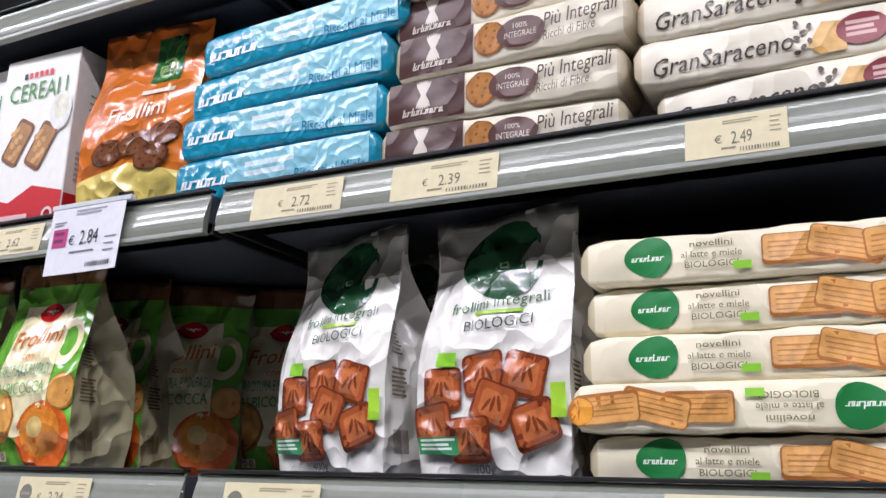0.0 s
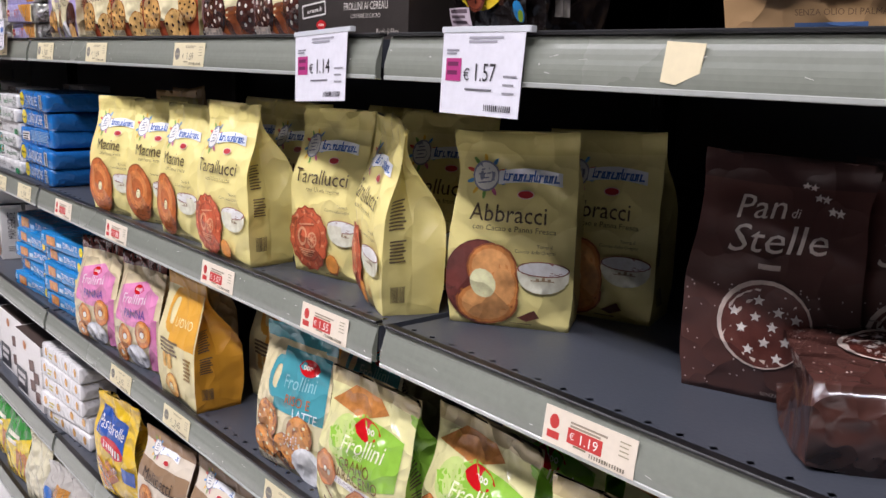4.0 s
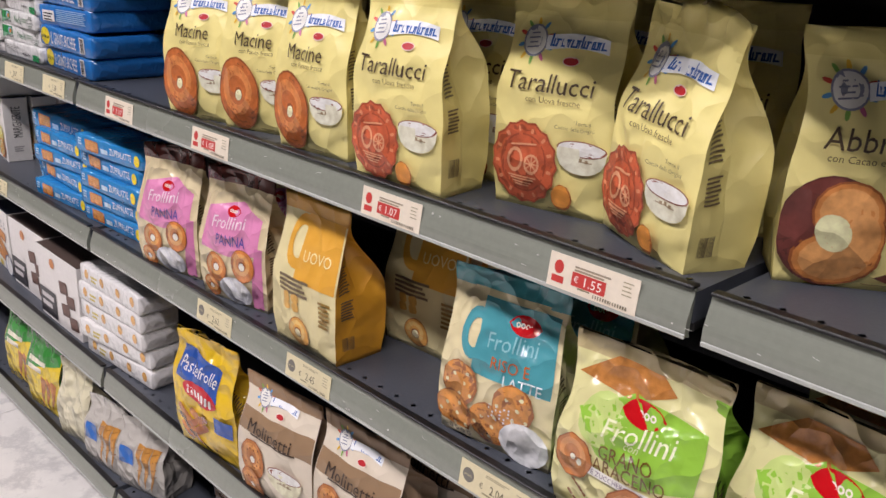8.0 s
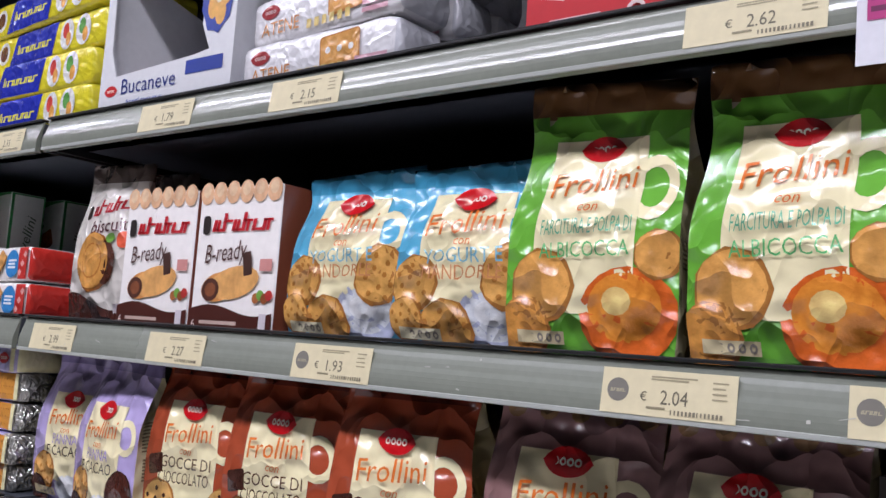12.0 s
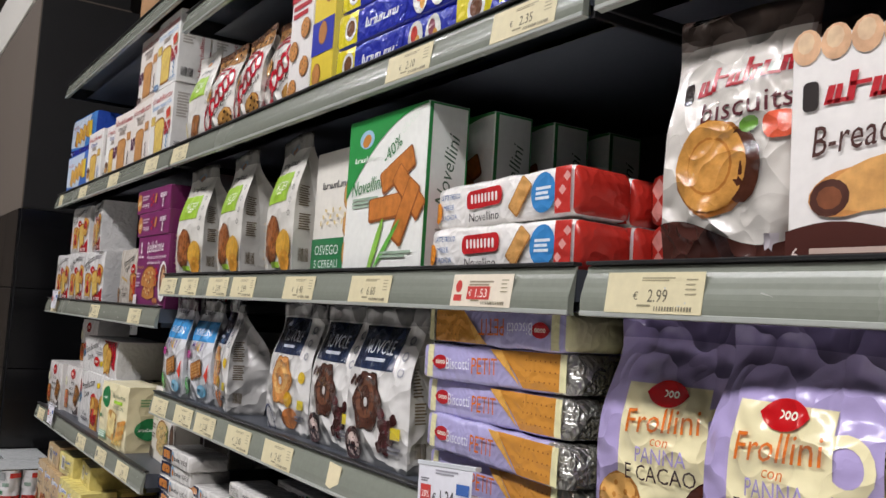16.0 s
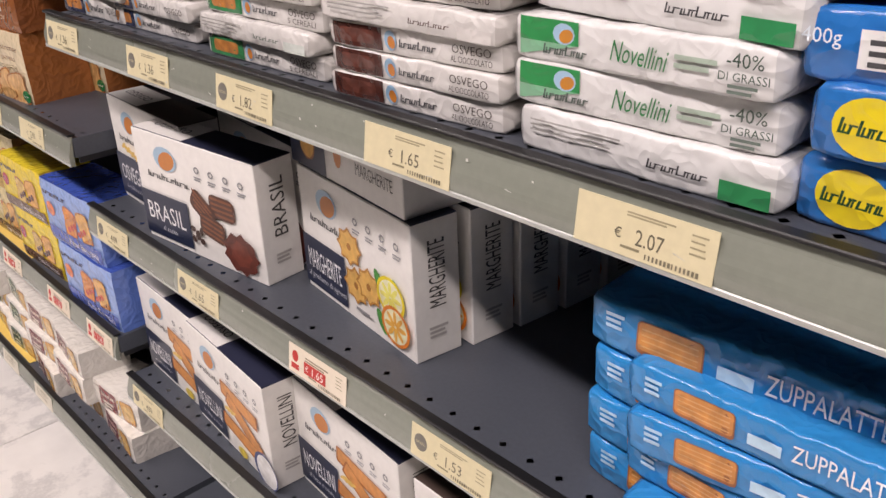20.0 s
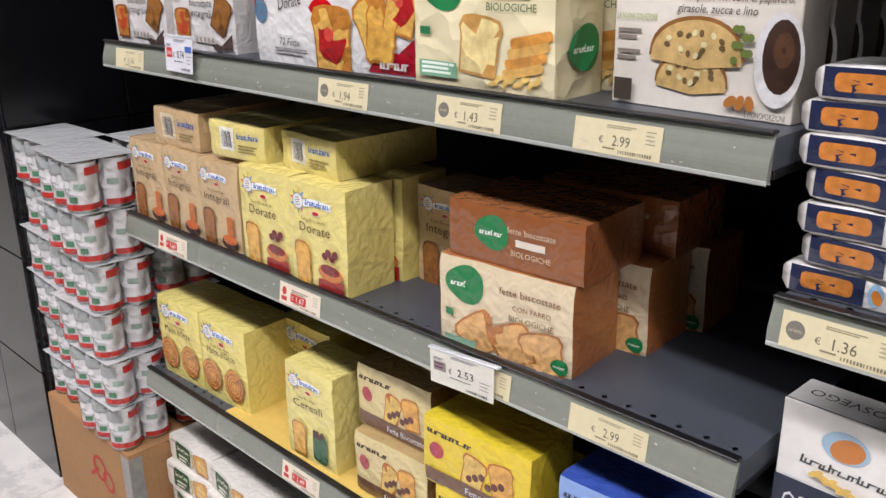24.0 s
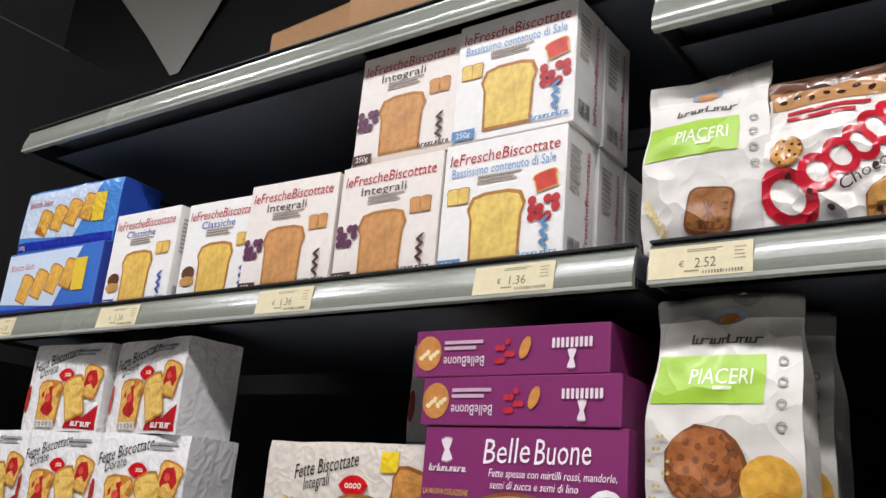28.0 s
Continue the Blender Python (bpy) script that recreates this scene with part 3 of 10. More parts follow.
class Art:
    """Print on a pack: shapes laid on its surface, a hair above one another."""

    def __init__(self, owner, where, kind="film", lift=0.0008):
        self.owner, self.where, self.kind, self.lift, self.sets = owner, where, kind, lift, {}
        self.gid = 0
        self.plain = kind in ("label", "card")

    def add(self, pts, faces, colour, name):
        self.lift += 0.00006
        large = name == "panel" or (name == "picture" and max(p[0] for p in pts) - min(p[0] for p in pts) > 0.026)
        if large:
            self.gid += 1
        v, f, w, m = self.sets.setdefault((name, self.gid if large or name.endswith("_picture") else 0), ([], [], [], []))
        mat = ink(colour, self.kind, name == "picture" or name.endswith("_picture"))
        if mat not in m:
            m.append(mat)
        k = m.index(mat)
        n = len(v)
        v.extend([self.where(a, b, self.lift) for a, b in pts])
        f.extend([[n + i for i in q] for q in faces])
        w.extend([k] * len(faces))
        return self

    def rect(self, u0, v0, u1, v1, colour, name="panel", step=0.016):
        if not self.plain:
            step = min(step, 0.008)
        nx, ny = max(1, round((u1 - u0) / step)), max(1, round((v1 - v0) / step))
        pts = [(u0 + (u1 - u0) * i / nx, v0 + (v1 - v0) * j / ny) for j in range(ny + 1) for i in range(nx + 1)]
        fs = [[j * (nx + 1) + i, j * (nx + 1) + i + 1, (j + 1) * (nx + 1) + i + 1, (j + 1) * (nx + 1) + i] for j in range(ny) for i in range(nx)]
        return self.add(pts, fs, colour, name)

    def ring(self, cx, cy, rx, ry, colour, name="picture", inner=0.0, rot=0.0, seg=20, wave=0.0, teeth=0):
        c, s = math.cos(radians(rot)), math.sin(radians(rot))
        pts, fs = [], []
        n = 2 if self.plain else max(2, math.ceil(max(rx, ry) * (1 - inner) / 0.009))
        steps = [inner + (1 - inner) * k / n for k in range(n + 1)]
        for t in steps:
            for k in range(seg):
                a = 2 * math.pi * k / seg
                g = t * (1 + wave * math.cos(teeth * a))
                x, y = rx * g * math.cos(a), ry * g * math.sin(a)
                pts.append((cx + x * c - y * s, cy + x * s + y * c))
        for i in range(n):
            for k in range(seg):
                m = (k + 1) % seg
                fs.append([i * seg + k, (i + 1) * seg + k, (i + 1) * seg + m, i * seg + m])
        return self.add(pts, fs, colour, name)

    def poly(self, pts, colour, name="picture"):
        from_z = [Vector((x, y, 0)) for x, y in pts]
        fs = [list(range(len(pts)))]
        area = sum(a.x * b.y - b.x * a.y for a, b in zip(from_z, from_z[1:] + from_z[:1]))
        if area < 0:
            fs = [fs[0][::-1]]
        if not self.plain:
            tris = tessellate_polygon([from_z])
            tris = [t if (pts[t[1]][0] - pts[t[0]][0]) * (pts[t[2]][1] - pts[t[0]][1]) > (pts[t[2]][0] - pts[t[0]][0]) * (pts[t[1]][1] - pts[t[0]][1]) else t[::-1] for t in tris]
            pts, fs = split_long(pts, tris, 1, 1, 0.01)
        return self.add(pts, fs, colour, name)

    def block(self, cx, cy, w, h, rot, colour, name="picture", round_=0.2):
        """A rounded rectangle, turned."""
        c, s = math.cos(radians(rot)), math.sin(radians(rot))
        r = min(w, h) * round_
        pts = []
        for sx, sy, a0 in ((1, 1, 0), (-1, 1, 90), (-1, -1, 180), (1, -1, 270)):
            for k in range(4):
                a = radians(a0 + 30 * k)
                x, y = sx * (w / 2 - r) + r * math.cos(a), sy * (h / 2 - r) + r * math.sin(a)
                pts.append((cx + x * c - y * s, cy + x * s + y * c))
        n = len(pts)
        pts, fs = pts + [(cx, cy)], [[k, (k + 1) % n, n] for k in range(n)]
        if not self.plain:
            pts, fs = split_long(pts, fs, 1, 1, 0.012)
        return self.add(pts, fs, colour, name)

    def text(self, word, cx, cy, high, colour, name="", rot=0.0, width=None, slant=0.0, flip=1):
        if word not in WORDS:
            shape_words([word])
        name = name or ("title" if high > 0.0125 else "lettering")
        pts, tris, wide = WORDS[word]
        if not self.plain:
            self.lift += 0.0004
        k = high / 0.7
        kx = width / wide if width else k
        c, s = math.cos(radians(rot)), math.sin(radians(rot))
        if not self.plain:
            pts, tris = split_long(pts, tris, kx, k)
        out = []
        for x, y in pts:
            a, b = (x + slant * y) * kx * flip, (y - 0.35) * k * flip
            out.append((cx + a * c - b * s, cy + a * s + b * c))
        return self.add(out, tris, colour, name)

    def bars(self, u0, u1, v, rows, high, colour, name="small_print", gap=1.7, ragged=0.25):
        for r in range(rows):
            cut = (u1 - u0) * ragged * ((r * 37 % 10) / 10)
            self.rect(u0, v - r * high * gap, u1 - cut, v - r * high * gap + high, colour, name, 0.05)
        return self

    def barcode(self, u0, v0, u1, v1, colour="222222", name="barcode"):
        n = 14
        step = (u1 - u0) / n
        for k in range(n):
            w = step * (0.35 + 0.4 * ((k * 29) % 7) / 7)
            self.rect(u0 + k * step, v0, u0 + k * step + w, v1, colour, name, 0.1)
        return self

    def scribble(self, x0, x1, y, h, colour, weight=0.16, letters=8, rise=0.0, tall=(0,), name="logo"):
        """Plain strokes and loops of uneven height, on one line, that stand for a maker's script."""
        pitch = (x1 - x0) / letters
        wide = max(0.16, min(0.34, weight * 1.5)) * pitch
        pts, fs = [], []

        def stroke(a, b, c, d, t):
            n = len(pts)
            steps = max(1, round(math.hypot(c - a, d - b) / 0.009))
            for k in range(steps + 1):
                px, py = a + (c - a) * k / steps, b + (d - b) * k / steps
                pts.extend([(px - t / 2, py), (px + t / 2, py)])
            fs.extend([[n + 2 * k, n + 2 * k + 1, n + 2 * k + 3, n + 2 * k + 2] for k in range(steps)])

        for k in range(letters):
            up = 0.34 if k in tall else 0.13
            base = y + rise * (k + 0.5) / letters
            a = x0 + pitch * (k + 0.12)
            lean = h * 0.1
            stroke(a, base - h * 0.24, a + lean, base + h * up, wide)
            if k % 3 != 1:
                stroke(a + pitch * 0.42, base - h * 0.24, a + pitch * 0.42 + lean * 0.7, base + h * 0.13, wide * 0.8)
            n = len(pts)
            top = base + (h * 0.13 if k % 2 else -h * 0.15)
            pts.extend([(a, top - h * 0.08), (a + pitch * 0.95, top - h * 0.08), (a + pitch * 0.95, top), (a, top)])
            fs.append([n, n + 1, n + 2, n + 3])
        return self.add(pts, fs, colour, name)

    # pictures of biscuits
    def cookie(self, x, y, r, base="b97a3c", dots=None, rim=None, ry=None, rot=0, count=9):
        ry = ry or r
        self.gid += 1
        self.ring(x, y, r, ry, rim or "8f5526", "biscuit_picture", 0, rot, 18, 0.03, 7)
        self.ring(x - r * 0.04, y + ry * 0.04, r * 0.91, ry * 0.91, base, "biscuit_picture", 0, rot, 18, 0.03, 5)
        if dots:
            for k in range(count):
                a = k * 2.4
                q = 0.82 * math.sqrt((k + 0.6) / count)
                self.ring(x + r * q * math.cos(a), y + ry * q * math.sin(a), r * 0.10, ry * 0.10, dots, "biscuit_picture", 0, 0, 6)
        return self

    def donut(self, x, y, r, base="c4763a", light="d99a5a", hole="f1e6c0", ry=None, inner=0.25, teeth=0, wave=0.0, rim="8a4a20"):
        ry = ry or r
        self.gid += 1
        self.ring(x, y, r, ry, rim, "ring_biscuit_picture", 0, 0, 24, wave, teeth)
        self.ring(x, y, r * 0.95, ry * 0.95, base, "ring_biscuit_picture", 0, 0, 24, wave, teeth)
        self.ring(x - r * 0.06, y + ry * 0.1, r * 0.72, ry * 0.68, light, "ring_biscuit_picture", 0.6, 0, 20)
        self.ring(x, y, r * inner, ry * inner, rim, "ring_biscuit_picture", 0, 0, 12)
        self.ring(x, y - ry * 0.03, r * inner * 0.82, ry * inner * 0.8, hole, "ring_biscuit_picture", 0, 0, 12)
        return self

    def plank(self, x, y, w, h, rot, base="c98743", rim="94602a", holes=True):
        self.gid += 1
        self.block(x, y, w, h, rot, rim, "oblong_biscuit_picture", 0.15)
        self.block(x, y + h * 0.04, w * 0.95, h * 0.86, rot, base, "oblong_biscuit_picture", 0.15)
        if holes:
            c, s = math.cos(radians(rot)), math.sin(radians(rot))
            nx = max(2, round(w / h * 2)) if w > h else 2
            ny = 2 if w > h else max(2, round(h / w * 2))
            for i in range(nx):
                for j in range(ny):
                    a, b = ((i + 0.5) / nx - 0.5) * w * 0.84, ((j + 0.5) / ny - 0.5) * h * 0.7
                    self.ring(x + a * c - b * s, y + a * s + b * c, min(w, h) * 0.05, min(w, h) * 0.05, rim, "oblong_biscuit_picture", 0, 0, 6)
        return self

    def seal(self, x, y, w, colour="c4161c", pale="f3e9d8"):
        """A red lens-shaped maker's mark with plain pale shapes in it."""
        pts = [(x + w / 2 * math.cos(a) * (1 if abs(math.cos(a)) < 0.98 else 1.06), y + w * 0.27 * math.sin(a) * abs(math.sin(a)) ** 0.25) for a in [2 * math.pi * k / 24 for k in range(24)]]
        n = len(pts)
        self.add(pts + [(x, y)], [[k, (k + 1) % n, n] for k in range(n)], colour, "logo")
        for k in range(4):
            self.ring(x + (k - 1.5) * w * 0.15, y, w * 0.07, w * 0.075, pale, "logo", 0.5, 0, 10)
        return self

    def leafmark(self, x, y, w, colour="1d6b3a", pale="e8efe2"):
        """A green leaf-shaped maker's mark."""
        pts = []
        for k in range(24):
            a = 2 * math.pi * k / 24
            g = 1 + 0.10 * math.cos(a - 0.6) - 0.06 * math.cos(3 * a)
            pts.append((x + w / 2 * g * math.cos(a), y + w * 0.42 * g * math.sin(a)))
        self.add(pts + [(x, y)], [[k, (k + 1) % 24, 24] for k in range(24)], colour, "logo")
        self.scribble(x - w * 0.34, x + w * 0.34, y, w * 0.24, pale, 0.22, 8, 0, (4,))
        return self

    def done(self):
        for (name, gid), (v, f, w, m) in self.sets.items():
            part(name, mesh_of(name, v, f, m, w, True), self.owner)
        self.sets = {}


SEED = [0]


def seed():
    SEED[0] += 1
    return SEED[0]


def pack(name, label, category, shape, w, h, d, cols, art=None, group="", side=None, top=None, rear=None, **more):
    """A pack at the origin: its front at y = 0, standing on z = 0."""
    ob = thing(name, label, category, group)
    kind = more.get("kind", "film")
    if shape in ("stick", "soft") and kind == "film":
        kind = more["kind"] = "wrap"
    if shape == "bag":
        if kind == "film":
            more["crush"] = 1.1 * more.get("crush", 1.0)
        me, front = bag_body(w, h, d, seed(), cols, **more)
    elif shape == "carton":
        kind = more.get("kind", "card")
        me, front = carton_body(w, h, d, cols, **more)
    elif shape == "soft":
        me, front = soft_body(w, h, d, seed(), cols, **more)
    else:
        me, front = stick_body(w, h, d, seed(), cols, **more)
    part(me.name, me, ob)
    if shape == "bag" and h > 0.19 and art:
        back = lin(cols[1] if len(cols) > 1 else cols[0])
        tone = "d8cfc4" if sum(back) < 0.5 else "6a5a44"
        a = Art(ob, front.flank, kind, 0.0008)
        a.bars(d * 0.09, d * 0.42, h * 0.62, 9, 0.0019, tone, "small_print", 2.1)
        a.bars(d * 0.12, d * 0.40, h * 0.42, 7, 0.0019, tone, "small_print", 2.1)
        a.barcode(d * 0.14, h * 0.10, d * 0.38, h * 0.19, tone)
        a.done()
    if art:
        a = Art(ob, front, kind, 0.0007 if shape == "bag" else 0.0008)
        art(a, w, h)
        a.done()
    if side:
        a = Art(ob, side_of(w, d), kind)
        side(a, d, h)
        a.done()
    if rear:
        a = Art(ob, back_of(d), kind)
        rear(a, w, h)
        a.done()
    if top:
        a = Art(ob, top_of(h), kind)
        top(a, w, d)
        a.done()
    return ob


def spread(ob, spots):
    """Sets a pack at the first spot, and copies of it at the others: x, y, z, turn about z, and leans."""
    out = [ob]
    for k, sp in enumerate(spots):
        m = pose(sp[0], sp[1], sp[2], sp[4] if len(sp) > 4 else 0, sp[5] if len(sp) > 5 else 0, sp[3] if len(sp) > 3 else 0)
        if k == 0:
            ob.matrix_basis = m
        else:
            out.append(copy_thing(ob, m))
    return out


# every word that is printed somewhere, shaped at once
shape_words("""-40%
100%
250g
400g
5 CEREALI
5 MONOPORZIONI
500g
6
72 Fette
ALBICOCCA
ATENE
B-ready
BIOLOGICHE
BIOLOGICI
BelleBuone
Big
Bio
Biscotti
Biscotti al Miele
Biscotto Salute
CACAO E
CEREALI
CIOCCOLATO
CON FARRO
Chocolate
Cioccograno
Coccio della Origini
D'ACACIA
DI GRASSI
E CACAO
E ZUCCHERO DI CANNA
FARCITURA E POLPA DI
Fette Biscottate
Frollini
GOCCE DI
GRANO
GRASSI
GranSaraceno
IL GRANTURCHESE
INTEGRALE
Integrale
LA NUOVA COLAZIONE
LATTE
LATTE FRESCO
MANDORLE
MARGHERITE
MIELE
Molinetti
NOCCIOLE
NOVELLINI
NUVOLE
Novellini
Novellino
OSVEGO
PANNA
PETIT
PIACERI
Pan
Pastefrolle
Più Integrali
RISO E
Ricchi di Fibre
SARACENO
SENZA OLIO DI PALMA
Stelle
Torna il
UOVO
YOGURT E
ZUPPALATTE
b
biscuits
con
con Farina Integrale e Cioccolato
di
fette biscottate
frollini integrali
leFrescheBiscottate
y""".split("\n") + "€ 20%".split())

# ---- print of each kind of pack ----
ARTS = {}
BROWN, CHOC, CREAM, GREY, INK = "5a3018", "3a1d14", "efe4b8", "77757a", "2a2624"


def art(key):
    def keep(fn):
        ARTS[key] = fn
        return fn
    return keep


def nutrition(a, u, v, w=0.045, colour="cfc6b4"):
    """The strip of small nutrition boxes."""
    a.rect(u, v, u + w, v + 0.011, colour, "small_print", 0.03)
    for k in range(5):
        a.ring(u + w * (0.12 + 0.19 * k), v + 0.0055, 0.0032, 0.004, "8d857c", "small_print", 0.45, 0, 8)


def sun_mark(a, x, y, r):
    """A round mill mark with coloured petals, a blue ribbon and a red lozenge."""
    for k, col in enumerate(("d8553e", "5a9bd0", "e6b93c", "7aa84a", "d8553e", "5a9bd0", "e6b93c", "7aa84a", "c96a8a", "5a9bd0")):
        t = 0.3 + k * 0.63
        a.ring(x + r * 1.15 * math.cos(t), y + r * 1.15 * math.sin(t), r * 0.34, r * 0.13, col, "logo", 0, math.degrees(t), 8)
    a.ring(x, y, r, r, "8a8ea0", "logo", 0, 0, 20)
    a.ring(x, y, r * 0.88, r * 0.88, "e4e2dc", "logo", 0, 0, 20)
    for k in range(4):
        a.block(x - r * 0.1, y + r * (0.42 - 0.28 * k), r * (0.7 + 0.25 * (k % 2)), r * 0.09, 8, "7c8094", "logo", 0.3)
    n = 12
    top = [(x + r * 0.95 + r * 4.6 * k / n, y + r * 0.36 + r * 0.25 * math.sin(k / n * 3.0)) for k in range(n + 1)]
    bot = [(p, q - r * 0.86) for p, q in top]
    a.add(top + bot, [[k, n + 1 + k, n + 2 + k, k + 1] for k in range(n)], "eef0f2", "logo")
    a.scribble(x + r * 1.25, x + r * 5.3, y + r * 0.06, r * 1.3, "2b62b0", 0.34, 11, r * 0.02, (0, 6))
    a.ring(x + r * 3.0, y - r * 1.05, r * 0.62, r * 0.30, "f0d8cc", "logo", 0, 0, 14)
    a.ring(x + r * 3.0, y - r * 1.05, r * 0.55, r * 0.24, "b8262c", "logo", 0, 0, 14)


def bowl(a, x, y, r, cup="e9e2c2", milk="f2eee2", line="8a4a34"):
    """A milk bowl."""
    n = 10
    rim = [(x + r * math.cos(math.pi * k / n), y - r * 0.95 * math.sin(math.pi * k / n) ** 0.7) for k in range(n + 1)]
    a.add(rim + [(x, y)], [[k + 1, k, n + 1] for k in range(n)], cup, "bowl_picture")
    a.ring(x, y, r, r * 0.30, line, "bowl_picture", 0, 0, 18)
    a.ring(x, y, r * 0.95, r * 0.26, milk, "bowl_picture", 0, 0, 18)
    a.block(x, y - r * 0.45, r * 0.9, r * 0.035, 0, "a08a6a", "bowl_picture")
    for k in range(3):
        a.block(x - r * 0.2 + k * r * 0.22, y - r * (0.38 if k == 1 else 0.42), r * 0.12, r * 0.12, 0, "a08a6a", "bowl_picture", 0.1)


def mb(title, sub, picture, dark="4a3a24"):
    def draw(a, w, h):
        sun_mark(a, -w * 0.26, h * 0.775, w * 0.115)
        a.text(title, -w * 0.04, h * 0.60, 0.0195, dark, width=min(w * 0.74, 0.0115 * len(title)))
        a.text(sub, w * 0.02, h * 0.525, 0.0065, "6b5a34")
        a.text("Torna il", w * 0.27, h * 0.445, 0.004, "7a6a44")
        a.text("Coccio della Origini", w * 0.20, h * 0.415, 0.004, "7a6a44")
        bowl(a, w * 0.27, h * 0.33, w * 0.2)
        picture(a, w, h)
        a.bars(w * 0.02, w * 0.2, h * 0.03, 1, 0.0022, "8a7a4a")
    return draw


def ring_smooth(a, w, h):
    a.donut(-w * 0.22, h * 0.245, w * 0.27, "b9642e", "cf8146", "efe2b0", h * 0.235, 0.2)


def ring_stamped(a, w, h):
    x, y, r = -w * 0.2, h * 0.225, w * 0.28
    a.ring(x, y, r, r * 1.12, "9a4426", "picture", 0, 0, 30, 0.035, 15)
    a.ring(x, y, r * 0.95, r * 1.06, "c25a36", "picture", 0, 0, 30, 0.03, 15)
    a.ring(x, y, r * 0.72, r * 0.8, "9f4628", "picture", 0.94, 0, 24)
    for k in range(13):
        t = math.pi * (0.1 + k * 2 / 13)
        a.block(x + r * 0.82 * math.cos(t), y + r * 0.92 * math.sin(t), r * 0.14, r * 0.09, math.degrees(t), "e08a62", "picture", 0.3)
    a.ring(x - r * 0.25, y + r * 0.05, r * 0.26, r * 0.34, "e39a72", "picture", 0.72, 0, 14)
    a.ring(x + r * 0.28, y - r * 0.02, r * 0.24, r * 0.27, "e39a72", "picture", 0.74, 0, 14)
    for k in range(4):
        a.block(x + r * 0.28, y - r * 0.02, r * 0.42, r * 0.035, 45 * k, "e39a72", "picture")
        a.block(x, y - r * (0.38 + 0.07 * k), r * (0.9 - 0.15 * k), r * 0.04, 0, "e39a72", "picture")
    a.block(x, y + r * 0.5, r * 0.8, r * 0.05, 6, "e39a72", "picture")
    a.cookie(w * 0.14, h * 0.095, w * 0.085, "d88b3a", None, "a8602a", w * 0.1)


def two_tone(a, w, h):
    x, y, r = -w * 0.22, h * 0.235, w * 0.3
    a.ring(x, y, r, r * 1.15, "5a2a22", "picture", 0, 0, 26)
    a.ring(x - r * 0.03, y + r * 0.03, r * 0.93, r * 1.07, "6b322a", "picture", 0, 0, 26)
    n = 16
    for c, k0 in (("9a5528", 1.0), ("c9803f", 0.93), ("d9985a", 0.78)):
        for sx in (0.12, ):
            a.ring(x + r * 0.30, y + r * 0.42, r * 0.68 * k0, r * 0.66 * k0, c, "picture", 0, 0, 16)
            a.ring(x + r * 0.18, y - r * 0.52, r * 0.86 * k0, r * 0.60 * k0, c, "picture", 0, 10, 16)
            a.ring(x + r * 0.62, y - r * 0.05, r * 0.42 * k0, r * 0.66 * k0, c, "picture", 0, 0, 14)
    a.ring(x + r * 0.08, y + r * 0.0, r * 0.34, r * 0.40, "e9dca6", "picture", 0, 30, 16)
    a.poly([(w * 0.08, h * 0.07), (w * 0.22, h * 0.12), (w * 0.26, h * 0.08), (w * 0.16, h * 0.05)], "5a2a1a")


def plait(a, w, h):
    for k in range(5):
        a.cookie(-w * 0.2 + 0.012 * (k % 2), h * (0.1 + 0.085 * k), w * 0.13, "c9873c", None, "935a24", w * 0.115)
    a.poly([(w * 0.1, h * 0.1), (w * 0.3, h * 0.3), (w * 0.35, h * 0.05)], "efe6cc")


ARTS["wheel"] = mb("Macine", "con Panna fresca", ring_smooth)
ARTS["sunring"] = mb("Tarallucci", "con Uova fresche", ring_stamped)
ARTS["hug"] = mb("Abbracci", "con Cacao e Panna Fresca", two_tone)
ARTS["country"] = mb("Campagnole", "con Farina di Riso", plait)


@art("millbag")
def _(a, w, h):
    a.rect(-w * 0.49, h * 0.56, w * 0.49, h * 0.74, "93775a", "panel")
    sun_mark(a, -w * 0.22, h * 0.86, w * 0.085)
    a.text("Molinetti", -w * 0.05, h * 0.62, 0.021, "3a2a20", rot=-2)
    a.bars(-w * 0.3, w * 0.3, h * 0.55, 1, 0.003, "4a3a2c")
    for x, y, r in ((-0.25, 0.34, 0.17), (-0.28, 0.10, 0.15)):
        a.donut(w * x, h * y, w * r, "b06c34", "c98a4c", "efe6d2", w * r * 1.15, 0.22, 9, 0.03)
        for k in range(14):
            t = k * 2.399
            q = w * r * (0.45 + 0.5 * (k % 5) / 5)
            a.ring(w * x + q * math.cos(t), h * y + q * 1.1 * math.sin(t), 0.002, 0.0022, "7a431c", "picture", 0, 0, 5)
    bowl(a, w * 0.2, h * 0.36, w * 0.2, "e6dcb8")


